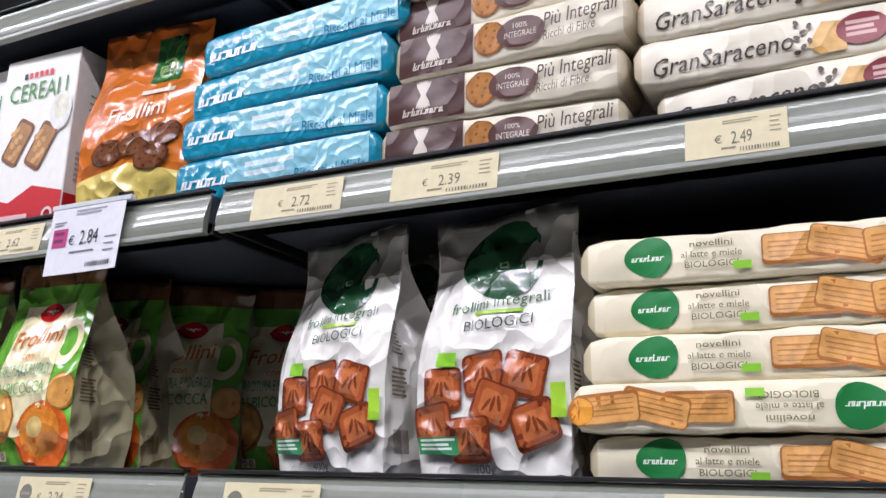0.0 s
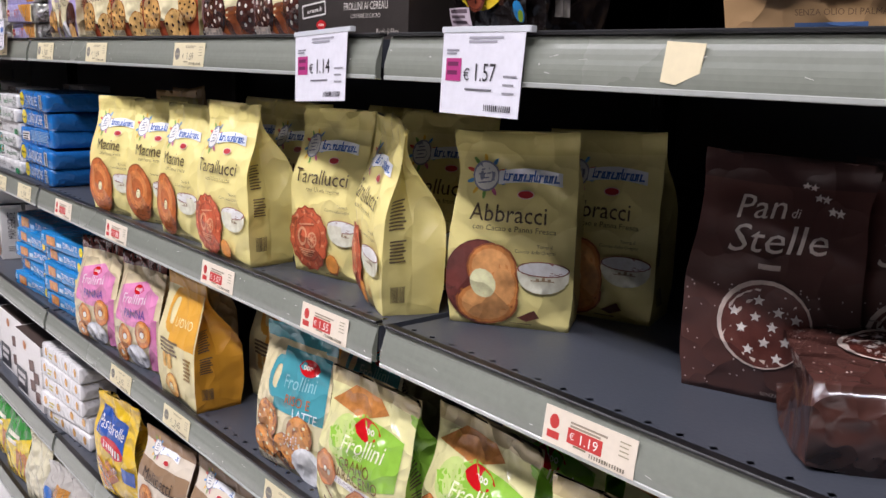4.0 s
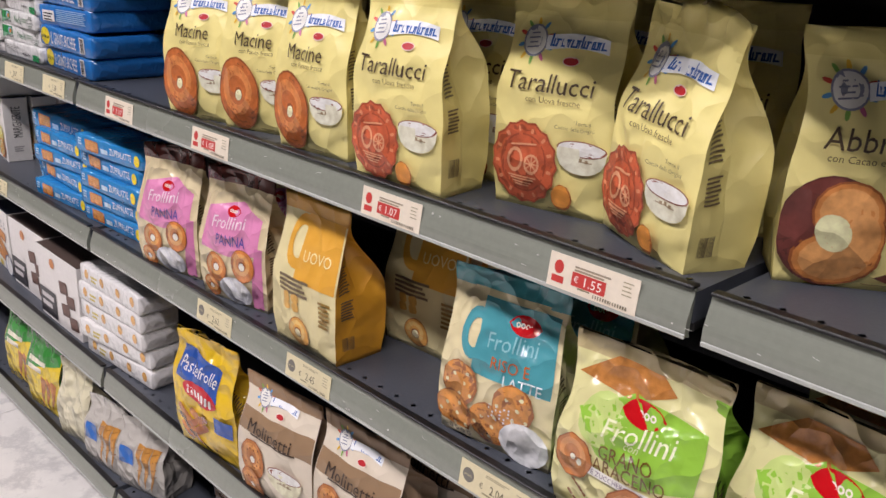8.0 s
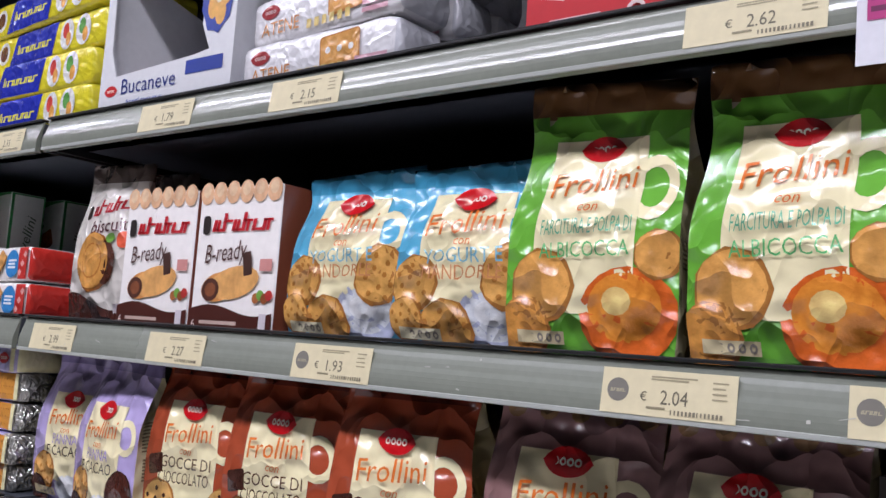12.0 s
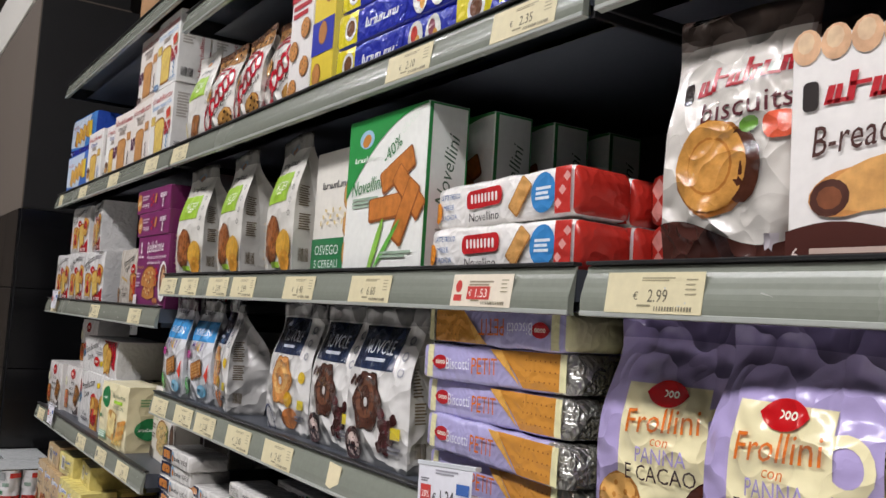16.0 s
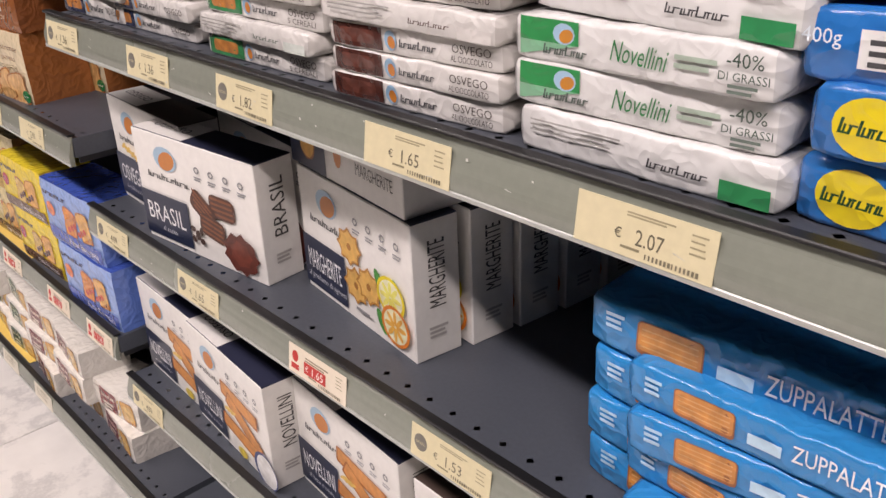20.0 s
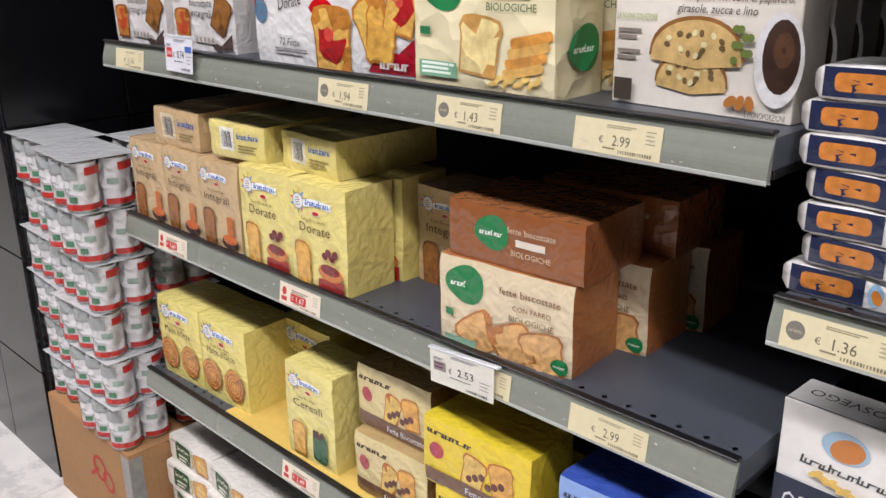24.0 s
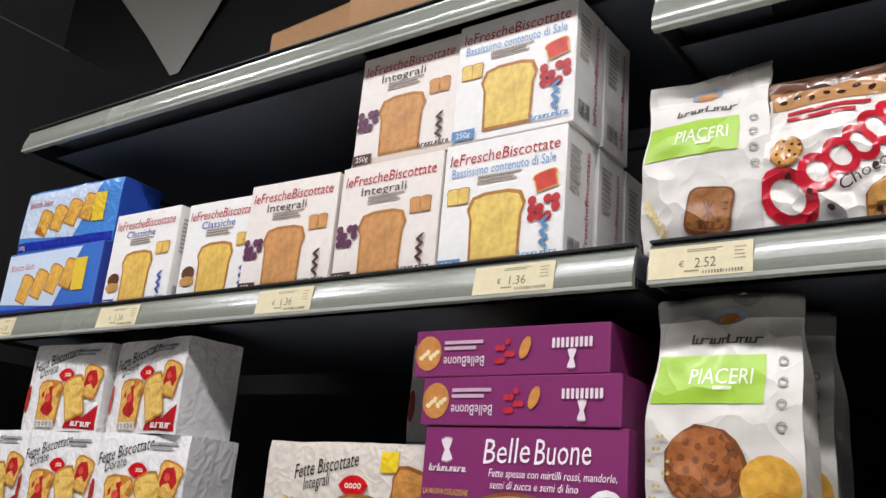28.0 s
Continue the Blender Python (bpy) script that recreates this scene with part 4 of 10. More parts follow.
@art("spiralbag")
def _(a, w, h):
    sun_mark(a, -w * 0.2, h * 0.82, w * 0.11)
    a.text("Cioccograno", 0, h * 0.66, 0.02, "4a3a2c", width=w * 0.84)
    a.text("con Farina Integrale e Cioccolato", 0, h * 0.60, 0.007, "4a3a2c")
    a.text("Torna il", w * 0.3, h * 0.545, 0.0045, "5a4a34")
    a.text("Coccio della Origini", w * 0.24, h * 0.515, 0.0045, "5a4a34")
    bowl(a, w * 0.26, h * 0.42, w * 0.23, "d8ccae", "e6dcc4")
    x, y, r = -w * 0.20, h * 0.36, w * 0.29
    a.ring(x, y, r, r * 1.25, "3a2418", "picture", 0, 12, 28)
    pts, fs = [], []
    n = 44
    for k in range(n + 1):
        t = k / n
        q = r * (0.80 - 0.72 * t)
        g = math.radians(20) + t * 4.6 * math.pi
        for off in (0.115, -0.02):
            pts.append((x + (q + r * off) * math.cos(g), y + (q + r * off) * 1.22 * math.sin(g)))
    fs = [[2 * k, 2 * k + 1, 2 * k + 3, 2 * k + 2] for k in range(n)]
    a.add(pts, [q[::-1] for q in fs], "a8672c", "picture")
    for k in range(6):
        a.ring(w * (0.03 + 0.035 * k), h * (0.16 + 0.012 * (k % 2)), 0.0085, 0.0045, "c99a4c", "picture", 0, 30 * (k % 3), 8)
    a.ring(w * 0.33, h * 0.14, 0.012, 0.006, "3a2018", "picture", 0, 0, 8)
    a.text("SENZA OLIO DI PALMA", w * 0.12, h * 0.09, 0.0045, "6b5238")
    a.bars(-w * 0.1, w * 0.25, h * 0.035, 1, 0.006, "4a6a9a")


@art("starbag")
def star_front(a, w, h):
    a.text("Pan", -w * 0.12, h * 0.80, 0.021, "cfc4ba", rot=4, width=w * 0.29, slant=0.2)
    a.text("di", w * 0.09, h * 0.785, 0.008, "cfc4ba", slant=0.2)
    a.text("Stelle", 0.0, h * 0.68, 0.024, "cfc4ba", rot=3, width=w * 0.56, slant=0.2)
    rnd = random.Random(5)

    def star(x, y, r, col="d8cfc8"):
        pts = []
        for k in range(10):
            g = math.pi / 2 + k * math.pi / 5
            q = r if k % 2 == 0 else r * 0.45
            pts.append((x + q * math.cos(g), y + q * math.sin(g)))
        a.add(pts + [(x, y)], [[k, (k + 1) % 10, 10] for k in range(10)], col, "picture")
    x, y, r = w * 0.0, h * 0.33, w * 0.25
    a.ring(x - r * 0.03, y + r * 0.03, r * 1.07, r * 1.07, "c9b8ac", "picture", 0, 0, 26)
    a.ring(x, y, r, r, "55271e", "picture", 0, 0, 26)
    for k in range(11):
        g = k * 2.4
        q = r * 0.82 * math.sqrt((k + 0.5) / 11)
        star(x + q * math.cos(g), y + q * math.sin(g), r * 0.14)
    for k in range(6):
        star(w * (0.12 + 0.045 * k), h * (0.90 - 0.025 * k + 0.02 * (k % 2)), 0.0045)
    for k in range(60):
        a.ring(rnd.uniform(-0.47, 0.47) * w, rnd.uniform(0.03, 0.5) * h, 0.0009, 0.0009, "b8a8a0", "picture", 0, 0, 5)
    a.text("SENZA OLIO DI PALMA", w * 0.2, h * 0.055, 0.004, "a8988e")
    a.bars(-w * 0.06, w * 0.06, h * 0.565, 1, 0.004, "a8988e")


ARTS["starbag2"] = star_front


def frol(lines, panel=CREAM, script="d9722a", cook=None, extra=None, mark=0.62, under="c4b48a"):
    """Shortbread bags of one family: a cream mug-shaped panel, script title, capitals, biscuits below."""
    def draw(a, w, h):
        t = h * mark
        a.ring(w * 0.33, t * 0.86, w * 0.14, t * 0.17, panel, "panel", 0.62, 0, 16)
        a.rect(-w * 0.32, t * 0.40, w * 0.27, t * 1.14, panel, "panel")
        a.ring(-w * 0.035, t * 0.38, w * 0.305, t * 0.16, panel, "panel", 0, 0, 18)
        if extra:
            extra(a, w, h, t)
        for c in cook or ():
            x, y, r, base, dots = c
            a.cookie(w * x, t * y, w * r, base, dots, CHOC if base in ("4a241a", "55291e") else "a06a30", w * r * 1.02, 0, 11)
        a.seal(-w * 0.01, t * 1.08, w * 0.28)
        a.text("Frollini", -w * 0.03, t * 0.90, 0.021, script, rot=5, width=w * 0.5, slant=0.15)
        a.text("con", -w * 0.02, t * 0.765, 0.009, script, slant=0.2)
        for k, (word, col) in enumerate(lines):
            a.text(word, -w * 0.01, t * (0.665 - 0.12 * k), 0.0135, col, rot=2, width=min(w * 0.52, 0.0105 * len(word)))
        nutrition(a, -w * 0.42, t * 0.07, w * 0.3, under)
    return draw


def choc_bits(a, w, h, t):
    a.block(-w * 0.36, t * 0.62, w * 0.16, t * 0.16, 12, CHOC, "picture", 0.15)
    a.block(w * 0.22, t * 0.06, w * 0.3, t * 0.13, -8, CHOC, "picture", 0.15)
    a.rect(-w * 0.46, h * 0.84, w * 0.46, h * 0.90, "6a2a1c", "panel")


ARTS["frol_gocce"] = frol([("GOCCE DI", "4a2a1a"), ("CIOCCOLATO", "4a2a1a")], cook=[(-0.28, 0.30, 0.185, "d2a35e", CHOC), (0.36, 0.36, 0.14, "d2a35e", CHOC), (0.16, 0.13, 0.20, "d8aa66", CHOC), (-0.30, 0.07, 0.15, "cf9e58", CHOC)], extra=choc_bits)


def cocoa_dust(a, w, h, t):
    a.ring(w * 0.08, t * 0.18, w * 0.27, t * 0.17, "8a4a24", "picture", 0, 0, 16, 0.08, 7)
    a.ring(w * 0.10, t * 0.16, w * 0.2, t * 0.12, "6e3718", "picture", 0, 0, 14, 0.1, 6)
    for k in range(5):
        a.ring(w * (-0.4 + 0.2 * k), h * 0.85, 0.010, 0.009, "8a6a4a", "picture", 0, 0, 10)


ARTS["frol_cacao"] = frol([("CACAO E", "4a2a20"), ("NOCCIOLE", "8c6a72")], cook=[(-0.26, 0.30, 0.2, "4a241a", "d8cfc4"), (0.30, 0.30, 0.19, "4a241a", "d8cfc4"), (-0.42, 0.62, 0.12, "4a241a", "d8cfc4"), (-0.38, 0.06, 0.12, "4a241a", "d8cfc4")], extra=cocoa_dust, under="b8a898")


def cream_cup(a, w, h, t):
    a.ring(w * 0.06, t * 0.13, w * 0.2, t * 0.17, "d6dbe4", "picture", 0, 0, 16)
    a.ring(w * 0.05, t * 0.18, w * 0.13, t * 0.10, "eef0f2", "picture", 0.4, 0, 14)
    a.ring(w * 0.05, t * 0.2, w * 0.05, t * 0.05, "f4f4f4", "picture", 0, 0, 10)


ARTS["frol_panna"] = frol([("PANNA", "a79ad0"), ("E CACAO", "3a2a2c")], cook=[(-0.30, 0.30, 0.17, "dca25a", "b87a34"), (0.32, 0.34, 0.18, "4a241a", None), (-0.38, 0.10, 0.13, "4a241a", None), (0.34, 0.08, 0.15, "dca25a", None)], extra=cream_cup)


def apricot_bits(a, w, h, t):
    a.ring(w * 0.24, t * 0.22, w * 0.27, t * 0.24, "d9631f", "picture", 0, 0, 20)
    a.ring(w * 0.22, t * 0.26, w * 0.2, t * 0.17, "ee8a2e", "picture", 0, 0, 18)
    a.ring(w * 0.18, t * 0.29, w * 0.08, t * 0.07, "f7c27a", "picture", 0, 0, 12)


ARTS["apricot"] = frol([("FARCITURA E POLPA DI", "5fae8c"), ("ALBICOCCA", "5fae6a")], cook=[(-0.26, 0.36, 0.2, "d79a4e", None), (-0.38, 0.14, 0.17, "cf8f42", None), (0.40, 0.52, 0.13, "d79a4e", None)], extra=apricot_bits, mark=0.70, under="d8c9a0")


def yogurt_bits(a, w, h, t):
    a.ring(w * 0.22, t * 0.22, w * 0.26, t * 0.25, "a9aec4", "picture", 0, 0, 20)
    a.ring(w * 0.22, t * 0.25, w * 0.2, t * 0.18, "d2d6e2", "picture", 0, 0, 18)
    a.ring(w * 0.2, t * 0.27, w * 0.11, t * 0.09, "eceef2", "picture", 0.35, 0, 16)


ARTS["yogurt"] = frol([("YOGURT E", "7ab0c4"), ("MANDORLE", "c98a5a")], cook=[(-0.34, 0.46, 0.17, "cf9a50", "a86f2e"), (0.3, 0.52, 0.19, "cf9a50", "a86f2e"), (-0.10, 0.12, 0.19, "c89248", "a86f2e"), (-0.38, 0.20, 0.13, "cf9a50", "a86f2e")], extra=yogurt_bits, mark=0.74, under="d8cfae")


@art("frol_grano")
def _(a, w, h):
    t = h * 0.66
    a.poly([(-w * 0.46, h * 0.78), (-w * 0.2, h * 0.92), (w * 0.1, h * 0.9), (w * 0.2, h * 0.82), (-w * 0.1, h * 0.74)], "b8793c")
    a.poly([(-w * 0.40, h * 0.62), (-w * 0.05, h * 0.78), (w * 0.42, h * 0.72), (w * 0.40, h * 0.42), (w * 0.1, h * 0.34), (-w * 0.2, h * 0.42)], "8fc044", "panel")
    a.ring(-w * 0.22, h * 0.60, w * 0.16, h * 0.14, "c2d480", "panel", 0, 30, 16)
    a.seal(w * 0.02, h * 0.70, w * 0.27)
    a.text("Frollini", w * 0.02, h * 0.595, 0.020, "eef0c8", rot=4, width=w * 0.44, slant=0.15)
    a.text("con", 0, h * 0.535, 0.008, "d6dfa0", slant=0.2)
    a.text("GRANO", -w * 0.01, h * 0.465, 0.0155, "6b4a20", rot=3, width=w * 0.34)
    a.text("SARACENO", 0.0, h * 0.385, 0.0155, "6b4a20", rot=2, width=w * 0.5)
    a.block(w * 0.02, h * 0.315, w * 0.52, 0.010, -3, "e6e4dc", "panel", 0.1)
    a.text("E ZUCCHERO DI CANNA", w * 0.02, h * 0.315, 0.006, "8a7a8a", rot=-3, width=w * 0.46)
    for x, y, r in ((-0.34, 0.36, 0.13), (0.08, 0.16, 0.18), (0.34, 0.2, 0.17), (0.2, 0.02, 0.16)):
        a.donut(w * x, h * y, w * r, "b5703a", "c98850", "efe2c0", w * r * 1.05, 0.17, 7, 0.04)
        a.ring(w * x + w * r * 0.35, h * y - 0.004, w * r * 0.14, w * r * 0.17, "efe2c0", "picture", 0, 0, 8)
    for k in range(26):
        a.ring(w * (-0.34 + 0.13 * ((k * 17) % 11) / 11), h * (0.05 + 0.2 * ((k * 29) % 13) / 13), 0.0022, 0.0017, "7a4a28", "picture", 0, k * 40, 5)
    nutrition(a, -w * 0.45, h * 0.03, w * 0.26, "d6d0a4")


@art("frol_latte")
def _(a, w, h):
    a.rect(-w * 0.2, h * 0.45, w * 0.46, h * 0.86, "4a98a2", "panel")
    a.ring(-w * 0.22, h * 0.66, w * 0.14, h * 0.14, "4a98a2", "panel", 0.55, 0, 16)
    a.seal(w * 0.18, h * 0.77, w * 0.26)
    a.text("Frollini", w * 0.1, h * 0.665, 0.018, "8cc4cc", rot=5, width=w * 0.42, slant=0.15)
    a.text("RISO E", w * 0.12, h * 0.55, 0.013, "b8602c", rot=2)
    a.text("LATTE", w * 0.24, h * 0.475, 0.013, "d8e8ea", rot=2)
    for x, y in ((-0.28, 0.36), (-0.33, 0.16), (0.0, 0.18), (0.2, 0.34)):
        a.cookie(w * x, h * y, w * 0.17, "c8843e", "e6cfa0", "96582a", None, 0, 6)
    a.ring(w * 0.3, h * 0.13, w * 0.2, h * 0.14, "e6e8ea", "picture", 0, 0, 16)
    for k in range(20):
        a.ring(w * (0.02 + 0.22 * ((k * 13) % 7) / 7), h * (0.24 + 0.1 * ((k * 7) % 5) / 5), 0.0018, 0.0012, "efe8d8", "picture", 0, k * 33, 5)
    nutrition(a, -w * 0.45, h * 0.04, w * 0.3, "d6c9a4")


@art("frol_pink")
def _(a, w, h):
    a.poly([(-w * 0.44, h * 0.40), (-w * 0.40, h * 0.72), (w * 0.1, h * 0.80), (w * 0.42, h * 0.70), (w * 0.40, h * 0.44), (w * 0.0, h * 0.38)], "dc8ab4", "panel")
    a.poly([(w * 0.3, h * 0.02), (w * 0.46, h * 0.02), (w * 0.46, h * 0.5), (w * 0.36, h * 0.5)], "d07aa8", "panel")
    a.seal(0.0, h * 0.72, w * 0.2)
    a.text("Frollini", -w * 0.05, h * 0.635, 0.018, "f0dbe4", rot=6, width=w * 0.48, slant=0.15)
    a.text("PANNA", w * 0.03, h * 0.51, 0.017, "5a55a0", rot=3, width=w * 0.4)
    for x, y, r in ((-0.2, 0.27, 0.16), (0.2, 0.34, 0.17), (-0.3, 0.1, 0.12)):
        a.donut(w * x, h * y, w * r, "c4763a", "d99a5a", "efe2c8", None, 0.3)
    a.ring(w * 0.08, h * 0.12, w * 0.24, h * 0.11, "cfd0d8", "picture", 0, 0, 16)
    a.ring(w * 0.08, h * 0.14, w * 0.17, h * 0.07, "eceef0", "picture", 0.3, 0, 16)


@art("frol_egg")
def _(a, w, h):
    a.rect(-w * 0.1, h * 0.48, w * 0.48, h * 0.90, "dca23a", "panel")
    a.ring(-w * 0.14, h * 0.72, w * 0.2, h * 0.17, "dca23a", "panel", 0.6, 0, 18)
    a.text("UOVO", w * 0.18, h * 0.66, 0.015, "efe0a8", rot=3)
    a.bars(-w * 0.32, w * 0.12, h * 0.48, 4, 0.004, "6b5a44")
    for k in range(4):
        a.block(-w * 0.2 + w * 0.13 * (k % 2), h * (0.36 - 0.06 * (k // 2)), w * 0.1, w * 0.09, 10, "c99a4a", "picture", 0.3)
    a.donut(-w * 0.02, h * 0.14, w * 0.15, "d29a4c", "e0b470", "efe2b4", None, 0.34)
    a.bars(w * 0.28, w * 0.44, h * 0.40, 6, 0.004, "8a6a24")


@art("wholefrol")
def _(a, w, h):
    # Grey panel and dimmed leaf mark paint in the shadow of the shelf above.
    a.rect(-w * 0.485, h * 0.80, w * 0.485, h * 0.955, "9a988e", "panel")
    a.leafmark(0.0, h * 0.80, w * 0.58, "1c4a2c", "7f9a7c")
    a.text("frollini integrali", w * 0.02, h * 0.645, 0.0105, "3f6a3c", rot=4, width=w * 0.66)
    a.rect(-w * 0.13, h * 0.60, w * 0.2, h * 0.612, "a6d43c", "panel", 0.05)
    a.text("BIOLOGICI", w * 0.04, h * 0.565, 0.0095, "3f4a40", rot=3, width=w * 0.46)
    for x, y, r in ((-0.30, 0.33, 0), (-0.02, 0.38, 8), (0.24, 0.37, -14), (-0.36, 0.2, 10), (0.3, 0.2, 20), (0.05, 0.27, -20), (-0.1, 0.15, 2)):
        a.block(w * x, h * y, w * 0.27, w * 0.25, r, "6f3016", "picture", 0.15)
        a.block(w * x, h * y + 0.001, w * 0.235, w * 0.215, r, "a5532a", "picture", 0.15)
        a.block(w * x, h * y, w * 0.17, w * 0.15, r, "b9683a", "picture", 0.15)
        for k in range(3):
            a.ring(w * x + w * 0.04 * (k - 1), h * y, w * 0.012, w * 0.05, "7a3818", "picture", 0, r + 25 * (k - 1), 8)
    a.rect(-w * 0.33, h * 0.41, -w * 0.2, h * 0.46, "8fce3a", "panel", 0.05)
    a.rect(-w * 0.47, h * 0.10, -w * 0.18, h * 0.16, "3f8a5a", "panel", 0.05)
    a.bars(-w * 0.45, -w * 0.2, h * 0.145, 3, 0.002, "d6e6d8")
    a.text("400g", -w * 0.02, h * 0.055, 0.008, "55565a")
    a.rect(w * 0.4, h * 0.22, w * 0.485, h * 0.34, "a6d43c", "panel", 0.03)


@art("milkhoney")
def _(a, w, h):
    a.leafmark(-w * 0.29, h * 0.5, h * 1.0, "1f7a3c")
    for k, word in enumerate(("novellini", "al latte e miele", "BIOLOGICI")):
        a.text(word, -w * 0.105, h * (0.74 - 0.22 * k), 0.005, "6b6a4c", width=w * (0.12, 0.17, 0.15)[k])
    a.rect(-w * 0.045, h * 0.16, w * 0.005, h * 0.32, "8fce3a", "panel", 0.05)
    for x, r in ((0.13, 0), (0.25, -14), (0.39, 5)):
        a.plank(w * x, h * 0.5, h * 1.35, h * 0.62, r, "d29a55", "a8682c", False)
        for k in range(4):
            a.block(w * x, h * (0.34 + 0.1 * k), h * 1.1, h * 0.028, r, "b87a38", "picture")
    a.cookie(w * 0.47, h * 0.55, h * 0.3, "d8922c", None, "a8621c")


@art("wholegrain")
def _(a, w, h):
    a.rect(-w * 0.47, h * 0.06, -w * 0.13, h * 0.96, "4a2a26", "panel", 0.02)
    for k in range(7):
        a.ring(-w * 0.31, h * 0.62, h * 0.34, h * 0.05, "d8ccc0", "logo", 0, 60 + 10 * k, 8)
    a.scribble(-w * 0.40, -w * 0.22, h * 0.25, h * 0.3, "d8ccc0", 0.24, 9, 0, (0, 2))
    a.cookie(-w * 0.055, h * 0.5, h * 0.36, "b97c3e", "8f5a28")
    a.ring(w * 0.075, h * 0.5, h * 0.52, h * 0.34, "55302a", "panel", 0, 0, 18)
    a.text("INTEGRALE", w * 0.075, h * 0.46, 0.006, "d8c8b8", width=w * 0.13)
    a.text("100%", w * 0.075, h * 0.64, 0.005, "d8c8b8")
    a.text("Più Integrali", w * 0.31, h * 0.64, 0.014, "4a3a34", width=w * 0.28, slant=0.2, rot=2)
    a.text("Ricchi di Fibre", w * 0.27, h * 0.30, 0.009, "4a3a34", width=w * 0.2, slant=0.2, rot=2)


@art("buckwheat")
def _(a, w, h):
    a.text("GranSaraceno", -w * 0.2, h * 0.42, 0.016, "3a302c", width=w * 0.47, slant=0.25, rot=3)
    a.poly([(w * 0.08, h * 0.3), (w * 0.13, h * 0.75), (w * 0.2, h * 0.7), (w * 0.2, h * 0.12), (w * 0.12, h * 0.1)], "d8a860")
    a.ring(w * 0.25, h * 0.5, w * 0.08, h * 0.32, "8a3038", "panel", 0, 0, 16)
    a.bars(w * 0.2, w * 0.3, h * 0.6, 3, 0.003, "d8b0a8")
    a.rect(w * 0.34, h * 0.06, w * 0.46, h * 0.95, "4a2c2e", "panel", 0.02)
    for k in range(7):
        a.ring(w * (0.05 + 0.02 * (k % 3)), h * (0.2 + 0.1 * k), 0.003, 0.002, "4a3428", "picture", 0, k * 50, 6)


@art("honeyblue")
def _(a, w, h):
    a.poly([(-w * 0.2, h * 0.35), (w * 0.46, h * 0.1), (w * 0.46, h * 0.95), (-w * 0.25, h * 0.95)], "8cc6d6", "panel")
    a.scribble(-w * 0.45, -w * 0.20, h * 0.45, h * 0.5, "e6f0f4", 0.34, 6, 0, ())
    a.bars(-w * 0.12, w * 0.12, h * 0.62, 2, 0.006, "d6eaf0")
    a.text("Biscotti al Miele", w * 0.29, h * 0.3, 0.012, "2a86a8", width=w * 0.32)


@art("orangebag")
def _(a, w, h):
    a.rect(w * 0.02, h * 0.68, w * 0.3, h * 0.93, "2f6a34", "panel")
    a.ring(w * 0.16, h * 0.76, w * 0.09, w * 0.09, "9aba6a", "logo", 0.7, 0, 16)
    a.text("Bio", w * 0.16, h * 0.755, 0.010, "c9dca4", slant=0.2)
    a.text("Frollini", w * 0.0, h * 0.52, 0.021, "f2dcc0", slant=0.2, width=w * 0.5, rot=4)
    a.bars(w * 0.0, w * 0.3, h * 0.61, 1, 0.006, "f2dcc0")
    a.poly([(-w * 0.48, h * 0.02), (w * 0.48, h * 0.02), (w * 0.48, h * 0.18), (0, h * 0.26), (-w * 0.48, h * 0.2)], "e6cf72", "panel")
    for x, y in ((-0.2, 0.32), (0.05, 0.35), (0.28, 0.38), (0.2, 0.27)):
        a.cookie(w * x, h * y, w * 0.15, "7a4a2c", "5a3018", "4a2a18", w * 0.09, 12)
    a.rect(-w * 0.05, h * 0.06, w * 0.08, h * 0.12, "4a3a2c", "panel", 0.05)
    a.rect(-w * 0.42, h * 0.05, -w * 0.32, h * 0.09, "8fce3a", "panel", 0.05)


@art("cereal")
def _(a, w, h):
    a.poly([(-w / 2, 0.001), (w / 2, 0.001), (w / 2, h * 0.19), (w * 0.1, h * 0.24), (-w * 0.2, h * 0.16), (-w / 2, h * 0.2)], "c8202a", "panel")
    for k in range(6):
        a.block(-w * (0.2 - 0.07 * k), h * 0.885, w * 0.045, h * 0.035, 4, "c8202a" if k else "2a2624", "logo", 0.2)
    a.text("CEREALI", 0, h * 0.79, 0.024, "4a8a4a", width=w * 0.78)
    for k in range(2):
        a.block(w * (-0.18 + 0.33 * k), h * (0.50 - 0.04 * k), w * 0.24, h * 0.26, -28, "7a4a2a", "picture", 0.2)
        a.block(w * (-0.18 + 0.33 * k), h * (0.50 - 0.04 * k), w * 0.2, h * 0.22, -28, "a87a4a", "picture", 0.2)
        for j in range(8):
            a.ring(w * (-0.25 + 0.33 * k + 0.05 * (j % 3)), h * (0.42 - 0.04 * k + 0.022 * j), 0.005, 0.004, "c99a62", "picture", 0, j * 30, 6)
    a.ring(w * 0.36, h * 0.64, w * 0.14, w * 0.2, "f6f2ea", "picture", 0, 0, 16)
    a.ring(w * 0.36, h * 0.66, w * 0.1, w * 0.13, "e0d6c4", "picture", 0, 0, 14)
    a.bars(-w * 0.3, w * 0.1, h * 0.06, 1, 0.006, "e8c0c0")
    a.ring(w * 0.36, h * 0.07, 0.009, 0.009, "e8d0d0", "logo", 0.6, 0, 12)


@art("cereal/side")
def _(a, d, h):
    a.poly([(0.001, 0.001), (d - 0.001, 0.001), (d - 0.001, h * 0.2), (0.001, h * 0.18)], "c8202a", "panel")
    a.text("CEREALI", d * 0.5, h * 0.6, 0.014, "4a8a4a", rot=90)
    a.bars(d * 0.2, d * 0.8, h * 0.4, 6, 0.004, "b8b0a8")


